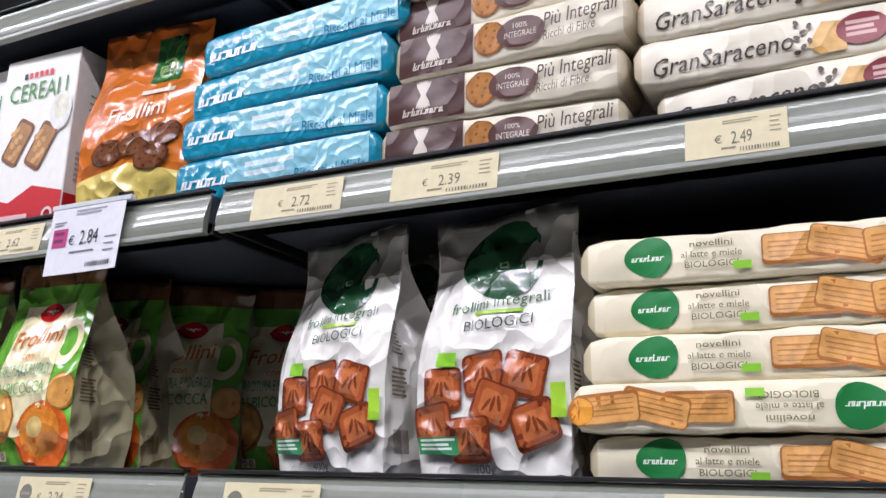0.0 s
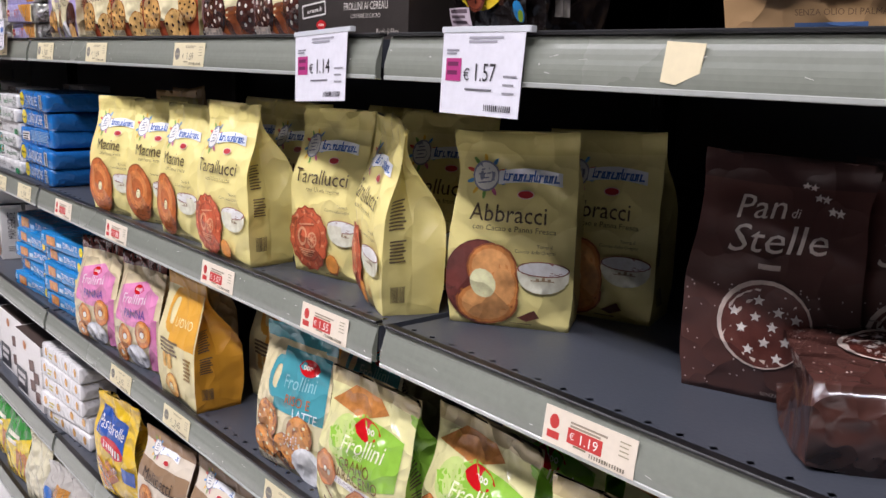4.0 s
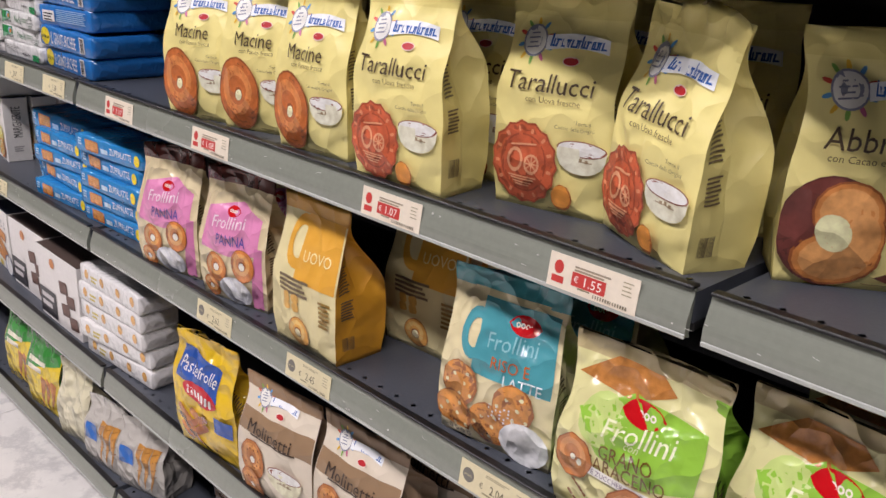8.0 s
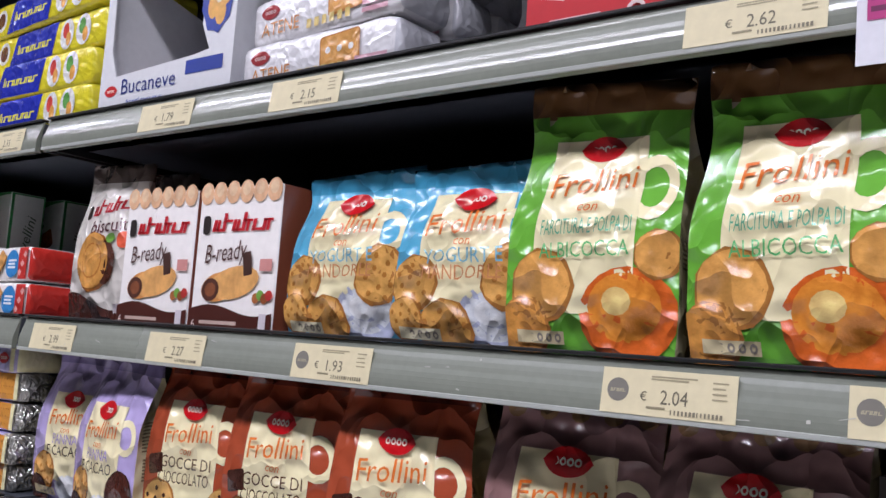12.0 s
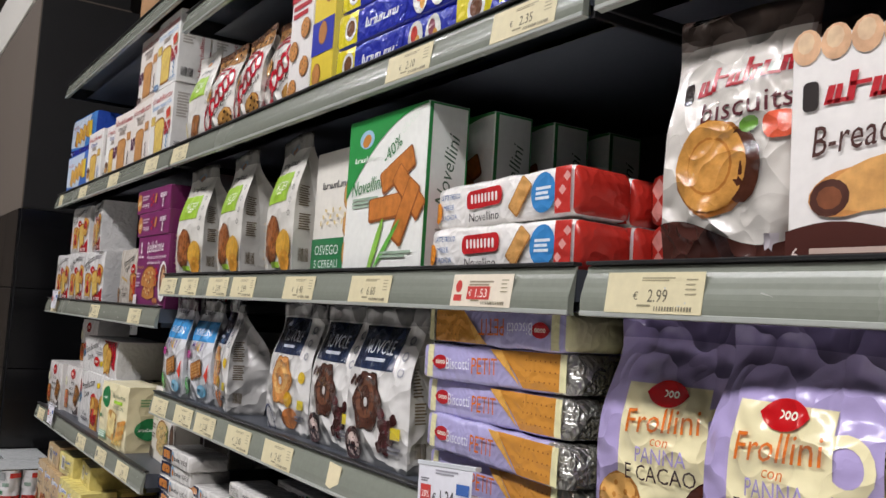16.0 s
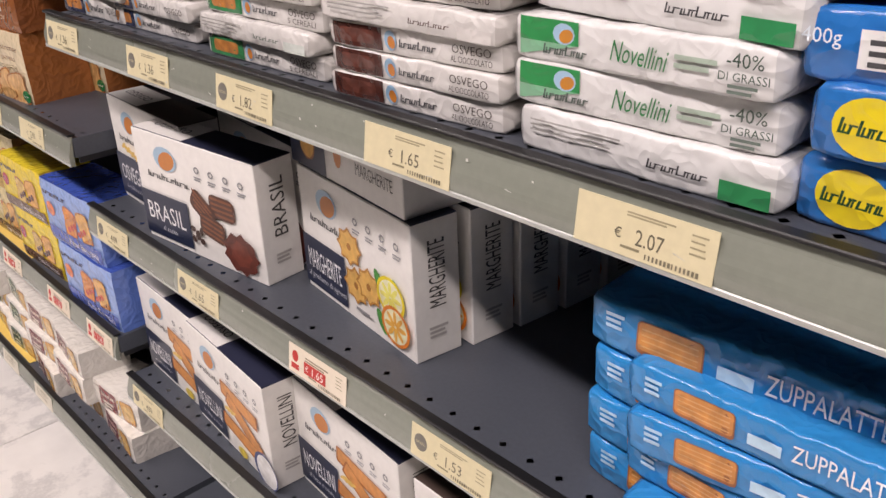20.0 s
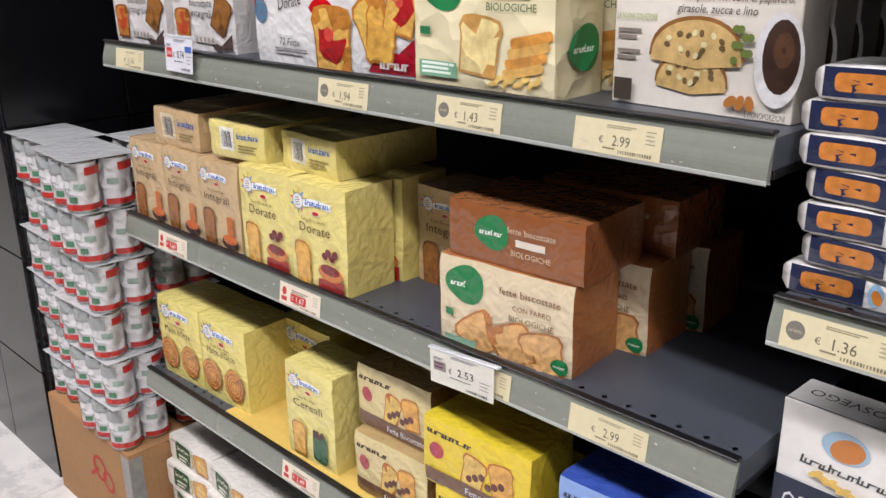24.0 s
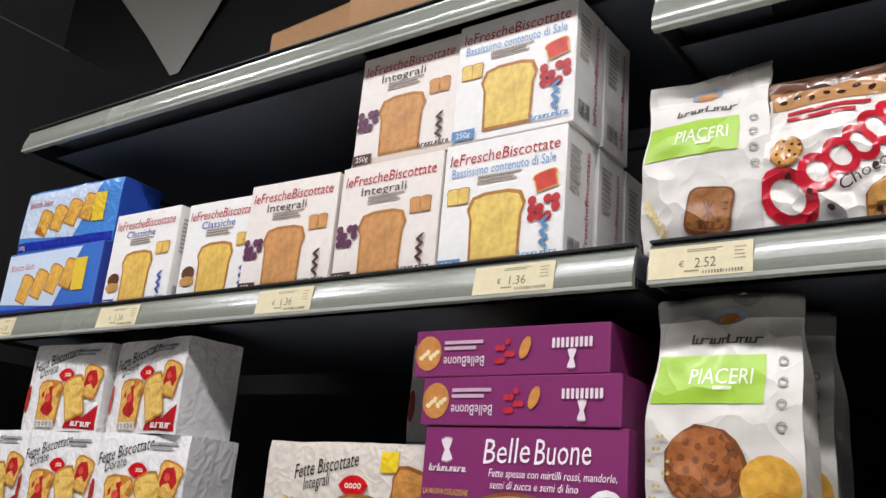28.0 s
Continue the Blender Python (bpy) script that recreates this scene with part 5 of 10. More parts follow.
@art("crumbly")
def _(a, w, h):
    a.seal(-w * 0.36, h * 0.68, h * 0.55, "a03c40", "e0c8c4")
    a.text("ATENE", -w * 0.28, h * 0.32, 0.016, "c98a4a", width=w * 0.26)
    a.block(w * 0.16, h * 0.55, w * 0.24, h * 0.62, 4, "b87c3e", "picture", 0.12)
    a.block(w * 0.16, h * 0.56, w * 0.225, h * 0.54, 4, "d29a55", "picture", 0.12)
    for k in range(3):
        a.ring(w * (0.09 + 0.07 * k), h * 0.55, 0.004, 0.004, "f0e6d8", "picture", 0, 0, 8)
    for k in range(6):
        a.block(-w * 0.08 + w * 0.05 * k, h * 0.2, w * 0.03, h * 0.18, 0, "d8c07a", "panel", 0.1)
    a.bars(w * 0.26, w * 0.44, h * 0.24, 2, 0.005, "d8a8b4")


def sponge(base, band):
    def draw(a, w, h):
        a.rect(-w * 0.47, h * 0.06, -w * 0.3, h * 0.96, "dfd02c", "panel", 0.02)
        a.poly([(-w * 0.3, h * 0.05), (-w * 0.24, h * 0.95), (w * 0.12, h * 0.95), (w * 0.08, h * 0.05)], band, "panel")
        a.scribble(-w * 0.23, w * 0.06, h * 0.46, h * 0.46, "e8df4a" if base == "y" else "e6e6ec", 0.3, 8, 0, (0,))
        a.ring(-w * 0.36, h * 0.5, w * 0.05, h * 0.34, "efe6d4", "picture", 0, 0, 14)
        a.ring(-w * 0.36, h * 0.5, w * 0.035, h * 0.24, "6b4428", "picture", 0, 0, 12)
        for x, c1 in ((0.2, "c8443a"), (0.33, "5f9a4a" if base == "y" else "8a4a5a")):
            a.ring(w * x, h * 0.5, w * 0.055, h * 0.42, "efe9da", "picture", 0, 0, 16)
            a.ring(w * x - w * 0.01, h * 0.6, w * 0.025, h * 0.22, c1, "picture", 0, 0, 12)
            a.ring(w * x + w * 0.015, h * 0.36, w * 0.02, h * 0.2, "d99a4a", "picture", 0, 0, 12)
    return draw


ARTS["spongeY"], ARTS["spongeB"] = sponge("y", "2a35a8"), sponge("b", "2a35a8")


@art("yellowbox")
def _(a, w, h):
    a.rect(-w / 2, h * 0.3, w / 2, h * 0.55, "2a35a8", "panel", 0.05)
    for k in range(3):
        a.cookie(w * (-0.2 + 0.2 * k), h * (0.15 + 0.3 * k), w * 0.2, "b87a3c", None, "8a5526", w * 0.25)


@art("whiteredbox")
def _(a, w, h):
    a.rect(-w / 2, h * 0.82, w / 2, h * 0.95, "b8303a", "panel", 0.05)
    a.bars(-w * 0.4, w * 0.4, h * 0.75, 2, 0.008, "b8303a")
    for k in range(4):
        a.cookie(w * (-0.25 + 0.25 * (k % 2) * 2), h * (0.12 + 0.15 * k), w * 0.2, "c98a4a", CHOC, "8a5526", w * 0.2)


@art("chipbag")
def _(a, w, h):
    a.rect(-w * 0.48, h * 0.80, w * 0.48, h * 0.94, "b98a5a", "panel")
    for k in range(9):
        a.ring(w * (-0.4 + 0.1 * k), h * (0.86 + 0.03 * (k % 2)), 0.005, 0.0035, CHOC, "picture", 0, k * 40, 7)
    a.bars(-w * 0.36, w * 0.2, h * 0.74, 2, 0.005, "b8303a")
    for k, (x, y, r) in enumerate(((-0.33, 0.24, 0.17), (-0.14, 0.36, 0.11), (0.0, 0.43, 0.10), (0.12, 0.49, 0.09), (0.22, 0.57, 0.10), (0.33, 0.63, 0.09))):
        a.ring(w * x, h * y, w * r, h * (0.20 if k == 0 else 0.12), "c22032", "logo", 0.58, 35, 16)
    a.text("Chocolate", w * 0.2, h * 0.36, 0.013, "4a3a3c", rot=32, width=w * 0.5, slant=0.2)
    a.cookie(w * 0.33, h * 0.14, w * 0.2, "c4904c", CHOC)
    a.cookie(-w * 0.34, h * 0.5, w * 0.11, "c4904c", CHOC)
    for k in range(7):
        a.ring(w * (-0.45 + 0.13 * k), h * (0.05 + 0.1 * ((k * 3) % 4)), 0.004, 0.003, CHOC, "picture", 0, k * 50, 6)


def lime(low):
    def draw(a, w, h):
        a.scribble(-w * 0.25, w * 0.25, h * 0.80, h * 0.075, "4a4a48", 0.18, 8, 0, (0, 4))
        a.ring(0, h * 0.90, w * 0.13, h * 0.035, "8a9aaa", "logo", 0, 0, 16)
        a.ring(0, h * 0.89, w * 0.09, h * 0.025, "b87a3c", "logo", 0, 0, 12)
        a.rect(-w * 0.48, h * 0.52, w * 0.27, h * 0.73, "9fc63c", "panel")
        a.text("PIACERI", -w * 0.02, h * 0.635, 0.016, "eef2dc", width=w * 0.42)
        a.bars(-w * 0.06, w * 0.06, h * 0.575, 1, 0.004, "dfe8c0")
        for k in range(4):
            a.ring(w * 0.38, h * (0.7 - 0.09 * k), w * 0.035, h * 0.022, "9a9890", "small_print", 0.6, 0, 8)
        low(a, w, h)
    return draw


def low_square(a, w, h):
    a.block(w * 0.05, h * 0.2, w * 0.36, h * 0.25, -8, "6f3f1e", "picture", 0.2)
    a.block(w * 0.05, h * 0.205, w * 0.32, h * 0.22, -8, "96602e", "picture", 0.2)
    for k in range(3):
        a.ring(w * 0.05, h * 0.2, w * 0.012, h * 0.06, "6f3f1e", "picture", 0, 30 * (k - 1), 8)
    for k in range(8):
        a.ring(-w * (0.3 + 0.02 * k), h * (0.1 + 0.025 * k), 0.006, 0.0025, "d8c48a", "picture", 0, 60, 6)


def low_round(a, w, h):
    a.cookie(-w * 0.1, h * 0.26, w * 0.27, "9a5a2a", "7a431c", "6f3f1e", None, 0, 18)
    a.ring(w * 0.3, h * 0.2, w * 0.18, h * 0.12, "d9a23c", "picture", 0, 20, 16)
    a.ring(w * 0.32, h * 0.1, w * 0.15, h * 0.08, "c98a2c", "picture", 0, 0, 14)
    a.rect(-w * 0.1, h * 0.06, w * 0.16, h * 0.10, "9fc63c", "panel", 0.03)
    for k in range(14):
        a.ring(w * (-0.46 + 0.16 * ((k * 7) % 5) / 5), h * (0.08 + 0.35 * ((k * 5) % 7) / 7), 0.0025, 0.002, "c4a86a", "picture", 0, k * 30, 5)


ARTS["pleasure"], ARTS["limebag"] = lime(low_square), lime(low_round)


def rusk_shape(a, x, y, w, h, face="e2b25a", crust="a8702c", rot=0):
    """A slice of toasted bread: a square with two round shoulders."""
    a.gid += 1
    c, s = math.cos(radians(rot)), math.sin(radians(rot))

    def at(p, q):
        return (x + p * c - q * s, y + p * s + q * c)
    for k, col in ((1.0, crust), (0.9, face)):
        pts = [at(-w * 0.42 * k, -h * 0.5 * k), at(w * 0.42 * k, -h * 0.5 * k), at(w * 0.44 * k, h * 0.12 * k), at(w * 0.5 * k, h * 0.28 * k), at(w * 0.42 * k, h * 0.45 * k),
               at(w * 0.2 * k, h * 0.5 * k), at(-w * 0.2 * k, h * 0.5 * k), at(-w * 0.42 * k, h * 0.45 * k), at(-w * 0.5 * k, h * 0.28 * k), at(-w * 0.44 * k, h * 0.12 * k)]
        a.add(pts + [at(0, 0)], [[i, (i + 1) % 10, 10] for i in range(10)], col, "rusk_picture")


def rusk_front(word, sub, tint, face, berries, foot):
    def draw(a, w, h):
        if tint:
            a.rect(-w / 2, h * 0.0, w / 2, h * 0.06, tint, "panel", 0.05)
        a.text("leFrescheBiscottate", 0, h * 0.87, 0.0155, "b02a30", width=w * 0.9, slant=0.1)
        a.text(word, -w * 0.05 if len(word) < 12 else 0, h * 0.765, 0.0125, sub, width=w * min(0.85, 0.05 * len(word)))
        a.bars(-w * 0.2, w * 0.16, h * 0.70, 3, 0.0025, "a89a90")
        rusk_shape(a, -w * 0.03, h * 0.32, w * 0.48, h * 0.52, face)
        for k in range(2):
            rusk_shape(a, w * (-0.40 + 0.09 * k) if berries == "r" else w * (0.28 + 0.1 * k), h * 0.58, w * 0.11, h * 0.13, face)
        if berries:
            for k in range(9):
                a.ring(w * (-0.45 + 0.05 * (k % 4)) if berries == "b" else w * (0.26 + 0.06 * (k % 4)), h * (0.34 + 0.06 * (k // 3)), w * 0.035, w * 0.035, "5a2a4a" if berries == "b" else "b0282c", "picture", 0, 0, 8)
            if berries == "r":
                rusk_shape(a, w * 0.36, h * 0.6, w * 0.2, h * 0.14, "c03a2c", "d9a24c", 12)
        else:
            a.ring(-w * 0.36, h * 0.3, w * 0.09, h * 0.07, "5a3418", "picture", 0, 0, 12)
            a.ring(-w * 0.36, h * 0.22, w * 0.1, h * 0.05, "b98a4c", "picture", 0, 0, 12)
        for k in range(6):
            a.ring(w * 0.36, h * (0.14 + 0.035 * k), 0.008, 0.0022, foot, "logo", 0, 35 if k % 2 else -35, 6)
        a.scribble(w * 0.17, w * 0.47, h * 0.08, h * 0.085, foot, 0.24, 9, 0, (0, 6))
        a.rect(-w * 0.49, h * 0.02, -w * 0.29, h * 0.10, foot, "panel", 0.05)
        a.text("250g", -w * 0.39, h * 0.06, 0.008, "e6e2e0")
    return draw


ARTS["rusk_plain"] = rusk_front("Classiche", "3a4f9a", None, "e2b256", "", "3a4fa0")
ARTS["rusk_whole"] = rusk_front("Integrali", "4a3a34", "d8cabc", "c08a52", "b", "4a2c26")
ARTS["rusk_salt"] = rusk_front("Bassissimo contenuto di Sale", "6a9ac8", None, "e6bc62", "r", "5a8ab8")


def rusk_side(a, d, h):
    a.text("leFrescheBiscottate", d * 0.72, h * 0.5, 0.010, "b02a30", rot=90, width=h * 0.8)
    a.bars(d * 0.12, d * 0.5, h * 0.85, 9, 0.004, "b8b0a8")
    a.barcode(d * 0.12, h * 0.08, d * 0.5, h * 0.2)


ARTS["rusk_plain/side"] = ARTS["rusk_whole/side"] = ARTS["rusk_salt/side"] = rusk_side


@art("bluerusk")
def blue_rusk(a, w, h):
    a.poly([(-w * 0.49, h * 0.25), (w * 0.1, h * 0.16), (w * 0.3, h * 0.97), (-w * 0.49, h * 0.97)], "c9d8ea", "panel")
    a.rect(-w * 0.49, h * 0.02, w * 0.49, h * 0.16, "2433a0", "panel")
    a.text("Biscotto Salute", -w * 0.32, h * 0.78, 0.013, "b82c3c", width=w * 0.26, slant=0.15)
    for k in range(4):
        rusk_shape(a, w * (-0.24 + 0.15 * k), h * (0.45 + 0.05 * k), w * 0.15, h * 0.42, "dda548", "a86c28", -18)
    a.rect(w * 0.26, h * 0.35, w * 0.38, h * 0.8, "e3c23a", "panel", 0.05)
    a.text("500g", -w * 0.43, h * 0.08, 0.008, "e6e2e0")


ARTS["bluerusk2"] = blue_rusk


@art("snackbar")
def _(a, w, h):
    for k in range(6):
        a.ring(w * (-0.415 + 0.166 * k), h * 0.965, w * 0.085, h * 0.08, "dcaa84", "picture", 0, 0, 14)
        a.ring(w * (-0.42 + 0.166 * k), h * 0.985, w * 0.05, h * 0.05, "e6bb98", "picture", 0, 0, 10)
    a.scribble(-w * 0.30, w * 0.42, h * 0.745, h * 0.22, "bc1f2a", 0.42, 6, 0, (1, 3))
    a.block(-w * 0.38, h * 0.74, w * 0.09, h * 0.13, 0, "2a2220", "logo", 0.3)
    a.text("B-ready", -w * 0.12, h * 0.555, 0.022, "4a2a24", width=w * 0.5, slant=0.25, rot=5)
    a.ring(-w * 0.16, h * 0.31, w * 0.22, h * 0.10, "c98a4a", "picture", 0, 10, 18)
    a.ring(w * 0.02, h * 0.34, w * 0.3, h * 0.11, "d99f5c", "picture", 0, 10, 18)
    a.ring(-w * 0.26, h * 0.29, w * 0.11, h * 0.08, "4a2418", "picture", 0, 10, 14)
    a.ring(-w * 0.26, h * 0.29, w * 0.07, h * 0.05, "7a4426", "picture", 0, 0, 10)
    a.block(w * 0.17, h * 0.47, w * 0.1, h * 0.16, 10, "3a1f16", "picture", 0.1)
    for k in range(4):
        a.ring(w * (0.3 + 0.05 * k), h * (0.24 + 0.02 * (k % 2)), 0.006, 0.006, ("9a5a2c", "6a9a3c", "8a4a24", "b0302c")[k], "picture", 0, 0, 10)
    n = 12
    top = [(w * (-0.5 + k / n), h * (0.155 + 0.035 * math.sin(k / n * 6.0))) for k in range(n + 1)]
    a.add(top + [(p, 0.001) for p, q in top], [[k, n + 1 + k, n + 2 + k, k + 1] for k in range(n)], "4a2018", "panel")
    a.text("6", -w * 0.44, h * 0.055, 0.010, "e6d8d0")
    a.bars(-w * 0.36, w * 0.1, h * 0.055, 1, 0.004, "c9b0a4")
    a.rect(w * 0.36, h * 0.04, w * 0.44, h * 0.14, "d8cfd4", "logo", 0.05)
    a.rect(w * 0.32, h * 0.42, w * 0.46, h * 0.5, "c98a84", "panel", 0.05)


@art("filledbag")
def _(a, w, h):
    a.scribble(-w * 0.28, w * 0.42, h * 0.71, h * 0.17, "a8222c", 0.42, 6, h * 0.06, (1, 3))
    a.block(-w * 0.37, h * 0.70, w * 0.085, h * 0.09, 4, "2a2220", "logo", 0.3)
    a.text("biscuits", w * 0.1, h * 0.615, 0.019, "5a2a30", width=w * 0.62, rot=4)
    a.cookie(-w * 0.1, h * 0.38, w * 0.28, "c4873e", "96602a", "94581f", w * 0.30, 0, 14)
    a.ring(w * 0.1, h * 0.38, w * 0.12, h * 0.14, "4a2618", "picture", 0, 0, 14)
    a.ring(-w * 0.12, h * 0.39, w * 0.26, w * 0.28, "cc9148", "picture", 0, 0, 20)
    a.ring(-w * 0.12, h * 0.39, w * 0.17, w * 0.18, "b07030", "picture", 0.9, 0, 18)
    a.block(w * 0.33, h * 0.52, w * 0.2, h * 0.10, 0, "d65a3c", "picture", 0.35)
    a.ring(w * 0.15, h * 0.53, w * 0.06, h * 0.03, "6a9a3c", "picture", 0, 20, 10)
    n = 10
    top = [(w * (-0.49 + 0.98 * k / n), h * (0.14 + 0.05 * math.sin(k / n * 5.0 + 1))) for k in range(n + 1)]
    a.add(top + [(p, q * 0.5) for p, q in top] + [(p, 0.002) for p, q in top], [[r * (n + 1) + k, (r + 1) * (n + 1) + k, (r + 1) * (n + 1) + k + 1, r * (n + 1) + k + 1] for r in range(2) for k in range(n)], "4a2a24", "panel")
    a.rect(w * 0.25, h * 0.06, w * 0.34, h * 0.13, "d8cfd4", "logo", 0.05)


@art("latticepack")
def _(a, w, h):
    a.text("LATTE FRESCO", -w * 0.37, h * 0.74, 0.006, "3a6aa8", width=w * 0.15)
    a.text("MIELE", -w * 0.38, h * 0.5, 0.006, "3a6aa8")
    a.text("D'ACACIA", -w * 0.37, h * 0.27, 0.006, "3a6aa8", width=w * 0.13)
    a.ring(-w * 0.46, h * 0.4, w * 0.03, h * 0.24, "d9852c", "picture", 0, 0, 12)
    a.block(-w * 0.1, h * 0.6, w * 0.26, h * 0.4, 2, "c22c30", "logo", 0.35)
    for k in range(8):
        a.block(-w * 0.19 + w * 0.026 * k, h * 0.6, w * 0.014, h * 0.2, 6, "f0e2dc", "logo", 0.4)
    a.text("Novellino", -w * 0.09, h * 0.2, 0.010, "3a3034", width=w * 0.22)
    a.plank(w * 0.16, h * 0.5, w * 0.16, h * 0.4, 52, "cf9a5a", "a06c34", False)
    a.ring(w * 0.31, h * 0.5, w * 0.075, h * 0.4, "3f86c4", "panel", 0, 0, 18)
    a.bars(w * 0.265, w * 0.355, h * 0.56, 3, 0.003, "e0ecf4")
    a.rect(w * 0.38, h * 0.06, w * 0.47, h * 0.95, "c43a34", "panel", 0.02)
    for k in range(3):
        a.block(w * (0.40 + 0.025 * k), h * (0.25 + 0.25 * k), w * 0.03, w * 0.03, 45, "e0a09a", "panel", 0.02)


@art("redcheck")
def _(a, w, h):
    for k in range(5):
        for j in range(2):
            a.block(w * (-0.36 + 0.17 * k), h * (0.28 + 0.42 * j), 0.016, 0.016, 45, "dd948c", "panel", 0.02)


@art("greenbox")
def _(a, w, h):
    n = 14
    arc = [(w * (-0.5 + k / n), h * (0.98 - 0.5 * (1 - (k / n)) ** 2.2)) for k in range(n + 1)]
    a.add([(p, h - 0.001) for p, q in arc] + arc, [[k, n + 1 + k, n + 2 + k, k + 1] for k in range(n)], "2f9448", "panel")
    a.ring(-w * 0.25, h * 0.86, w * 0.1, h * 0.06, "9ac0d8", "logo", 0, 0, 16)
    a.ring(-w * 0.25, h * 0.85, w * 0.06, h * 0.04, "c8863c", "logo", 0, 20, 12)
    a.scribble(-w * 0.40, -w * 0.08, h * 0.73, h * 0.06, "e8efe4", 0.2, 8, 0, (0, 4))
    a.text("-40%", w * 0.1, h * 0.76, 0.017, "2f7a40", rot=28)
    a.text("GRASSI", w * 0.3, h * 0.9, 0.010, "e8efe4", rot=28)
    a.text("Novellini", -w * 0.22, h * 0.56, 0.020, "2f7a40", width=w * 0.4, slant=0.25, rot=4)
    a.bars(-w * 0.4, -w * 0.05, h * 0.47, 3, 0.003, "a0b4a0")
    for x, y, r in ((0.18, 0.62, 22), (0.05, 0.40, 3), (0.33, 0.48, -40), (0.3, 0.36, 60)):
        a.plank(w * x, h * y, w * 0.42, h * 0.15, r, "bd7230", "8a4a1c", False)
    a.ring(-w * 0.05, h * 0.16, w * 0.03, h * 0.2, "8cc04a", "picture", 0, -25, 14)
    a.ring(w * 0.1, h * 0.18, w * 0.02, h * 0.2, "5fa83c", "picture", 0, -45, 14)
    a.bars(w * 0.02, w * 0.4, h * 0.12, 2, 0.003, "a0b4a0")


@art("greenbox/side")
def _(a, d, h):
    a.poly([(0.006, 0.004), (d - 0.004, 0.004), (d - 0.004, h - 0.004), (0.006, h - 0.004)], "dfe2dc", "panel")
    a.text("Novellini", d * 0.5, h * 0.6, 0.018, "3f5a44", rot=80, slant=0.25)
    a.bars(d * 0.3, d * 0.8, h * 0.25, 4, 0.003, "9aa49a")


@art("greenosv")
def _(a, w, h):
    a.scribble(-w * 0.34, w * 0.28, h * 0.72, h * 0.10, "5a5a5c", 0.16, 8, 0, (0, 4))
    a.rect(-w * 0.5, 0.002, w * 0.18, h * 0.30, "2f7d4c", "panel", 0.05)
    a.text("OSVEGO", -w * 0.17, h * 0.21, 0.015, "e8efe8", width=w * 0.5)
    a.text("5 CEREALI", -w * 0.17, h * 0.10, 0.012, "e8efe8", width=w * 0.5)
    for x, y in ((0.3, 0.62), (0.32, 0.40), (0.34, 0.18)):
        a.cookie(w * x, h * y, w * 0.17, "cf9a54", "a8702c")
    for k in range(12):
        a.ring(w * (-0.3 + 0.05 * k), h * (0.42 + 0.05 * (k % 3)), 0.003, 0.005, "d8c088", "picture", 0, k * 37, 6)


def wave_title(a, w, h, two, scale=1.0):
    a.text("Fette Biscottate", -w * 0.12, h * 0.80, 0.016 * scale, INK, width=w * 0.5, slant=0.25, rot=10)
    a.text(two, -w * 0.18, h * 0.66, 0.014 * scale, INK, width=w * 0.2, slant=0.25, rot=10)


def jam_toast(a, x, y, s, rot=0):
    rusk_shape(a, x, y, s, s * 1.1, "e0aa54", "b4762e", rot)
    a.ring(x, y + s * 0.02, s * 0.33, s * 0.38, "a81c1e", "rusk_picture", 0, rot, 14, 0.08, 5)
    a.ring(x - s * 0.06, y + s * 0.1, s * 0.12, s * 0.12, "cf4a3c", "rusk_picture", 0, 0, 10)


@art("rusk_gold")
def _(a, w, h):
    a.poly([(w * 0.08, h * 0.03), (w * 0.48, h * 0.03), (w * 0.48, h * 0.3), (w * 0.32, h * 0.16), (w * 0.16, h * 0.2)], "b01e26", "panel")
    a.ring(-w * 0.47, h * 0.36, w * 0.035, h * 0.17, "a82a22", "cup_picture", 0, 0, 14)
    a.text("Fette Biscottate", -w * 0.16, h * 0.83, 0.0185, INK, "title", 14, w * 0.6, 0.25)
    a.text("Dorate", -w * 0.24, h * 0.69, 0.016, INK, "title", 14, w * 0.24, 0.25)
    a.seal(w * 0.02, h * 0.64, w * 0.2)
    jam_toast(a, -w * 0.16, h * 0.33, w * 0.33)
    rusk_shape(a, w * 0.17, h * 0.38, w * 0.28, h * 0.5, "e6b55e", "b4762e", 20)
    jam_toast(a, w * 0.36, h * 0.56, w * 0.25, -12)
    a.scribble(w * 0.2, w * 0.45, h * 0.09, h * 0.15, "e8dcd8", 0.3, 4, 0, ())
    a.bars(w * 0.12, w * 0.4, h * 0.9, 2, 0.0035, "9a969a")
    nutrition(a, -w * 0.3, h * 0.04, w * 0.26, "ddd6d0")


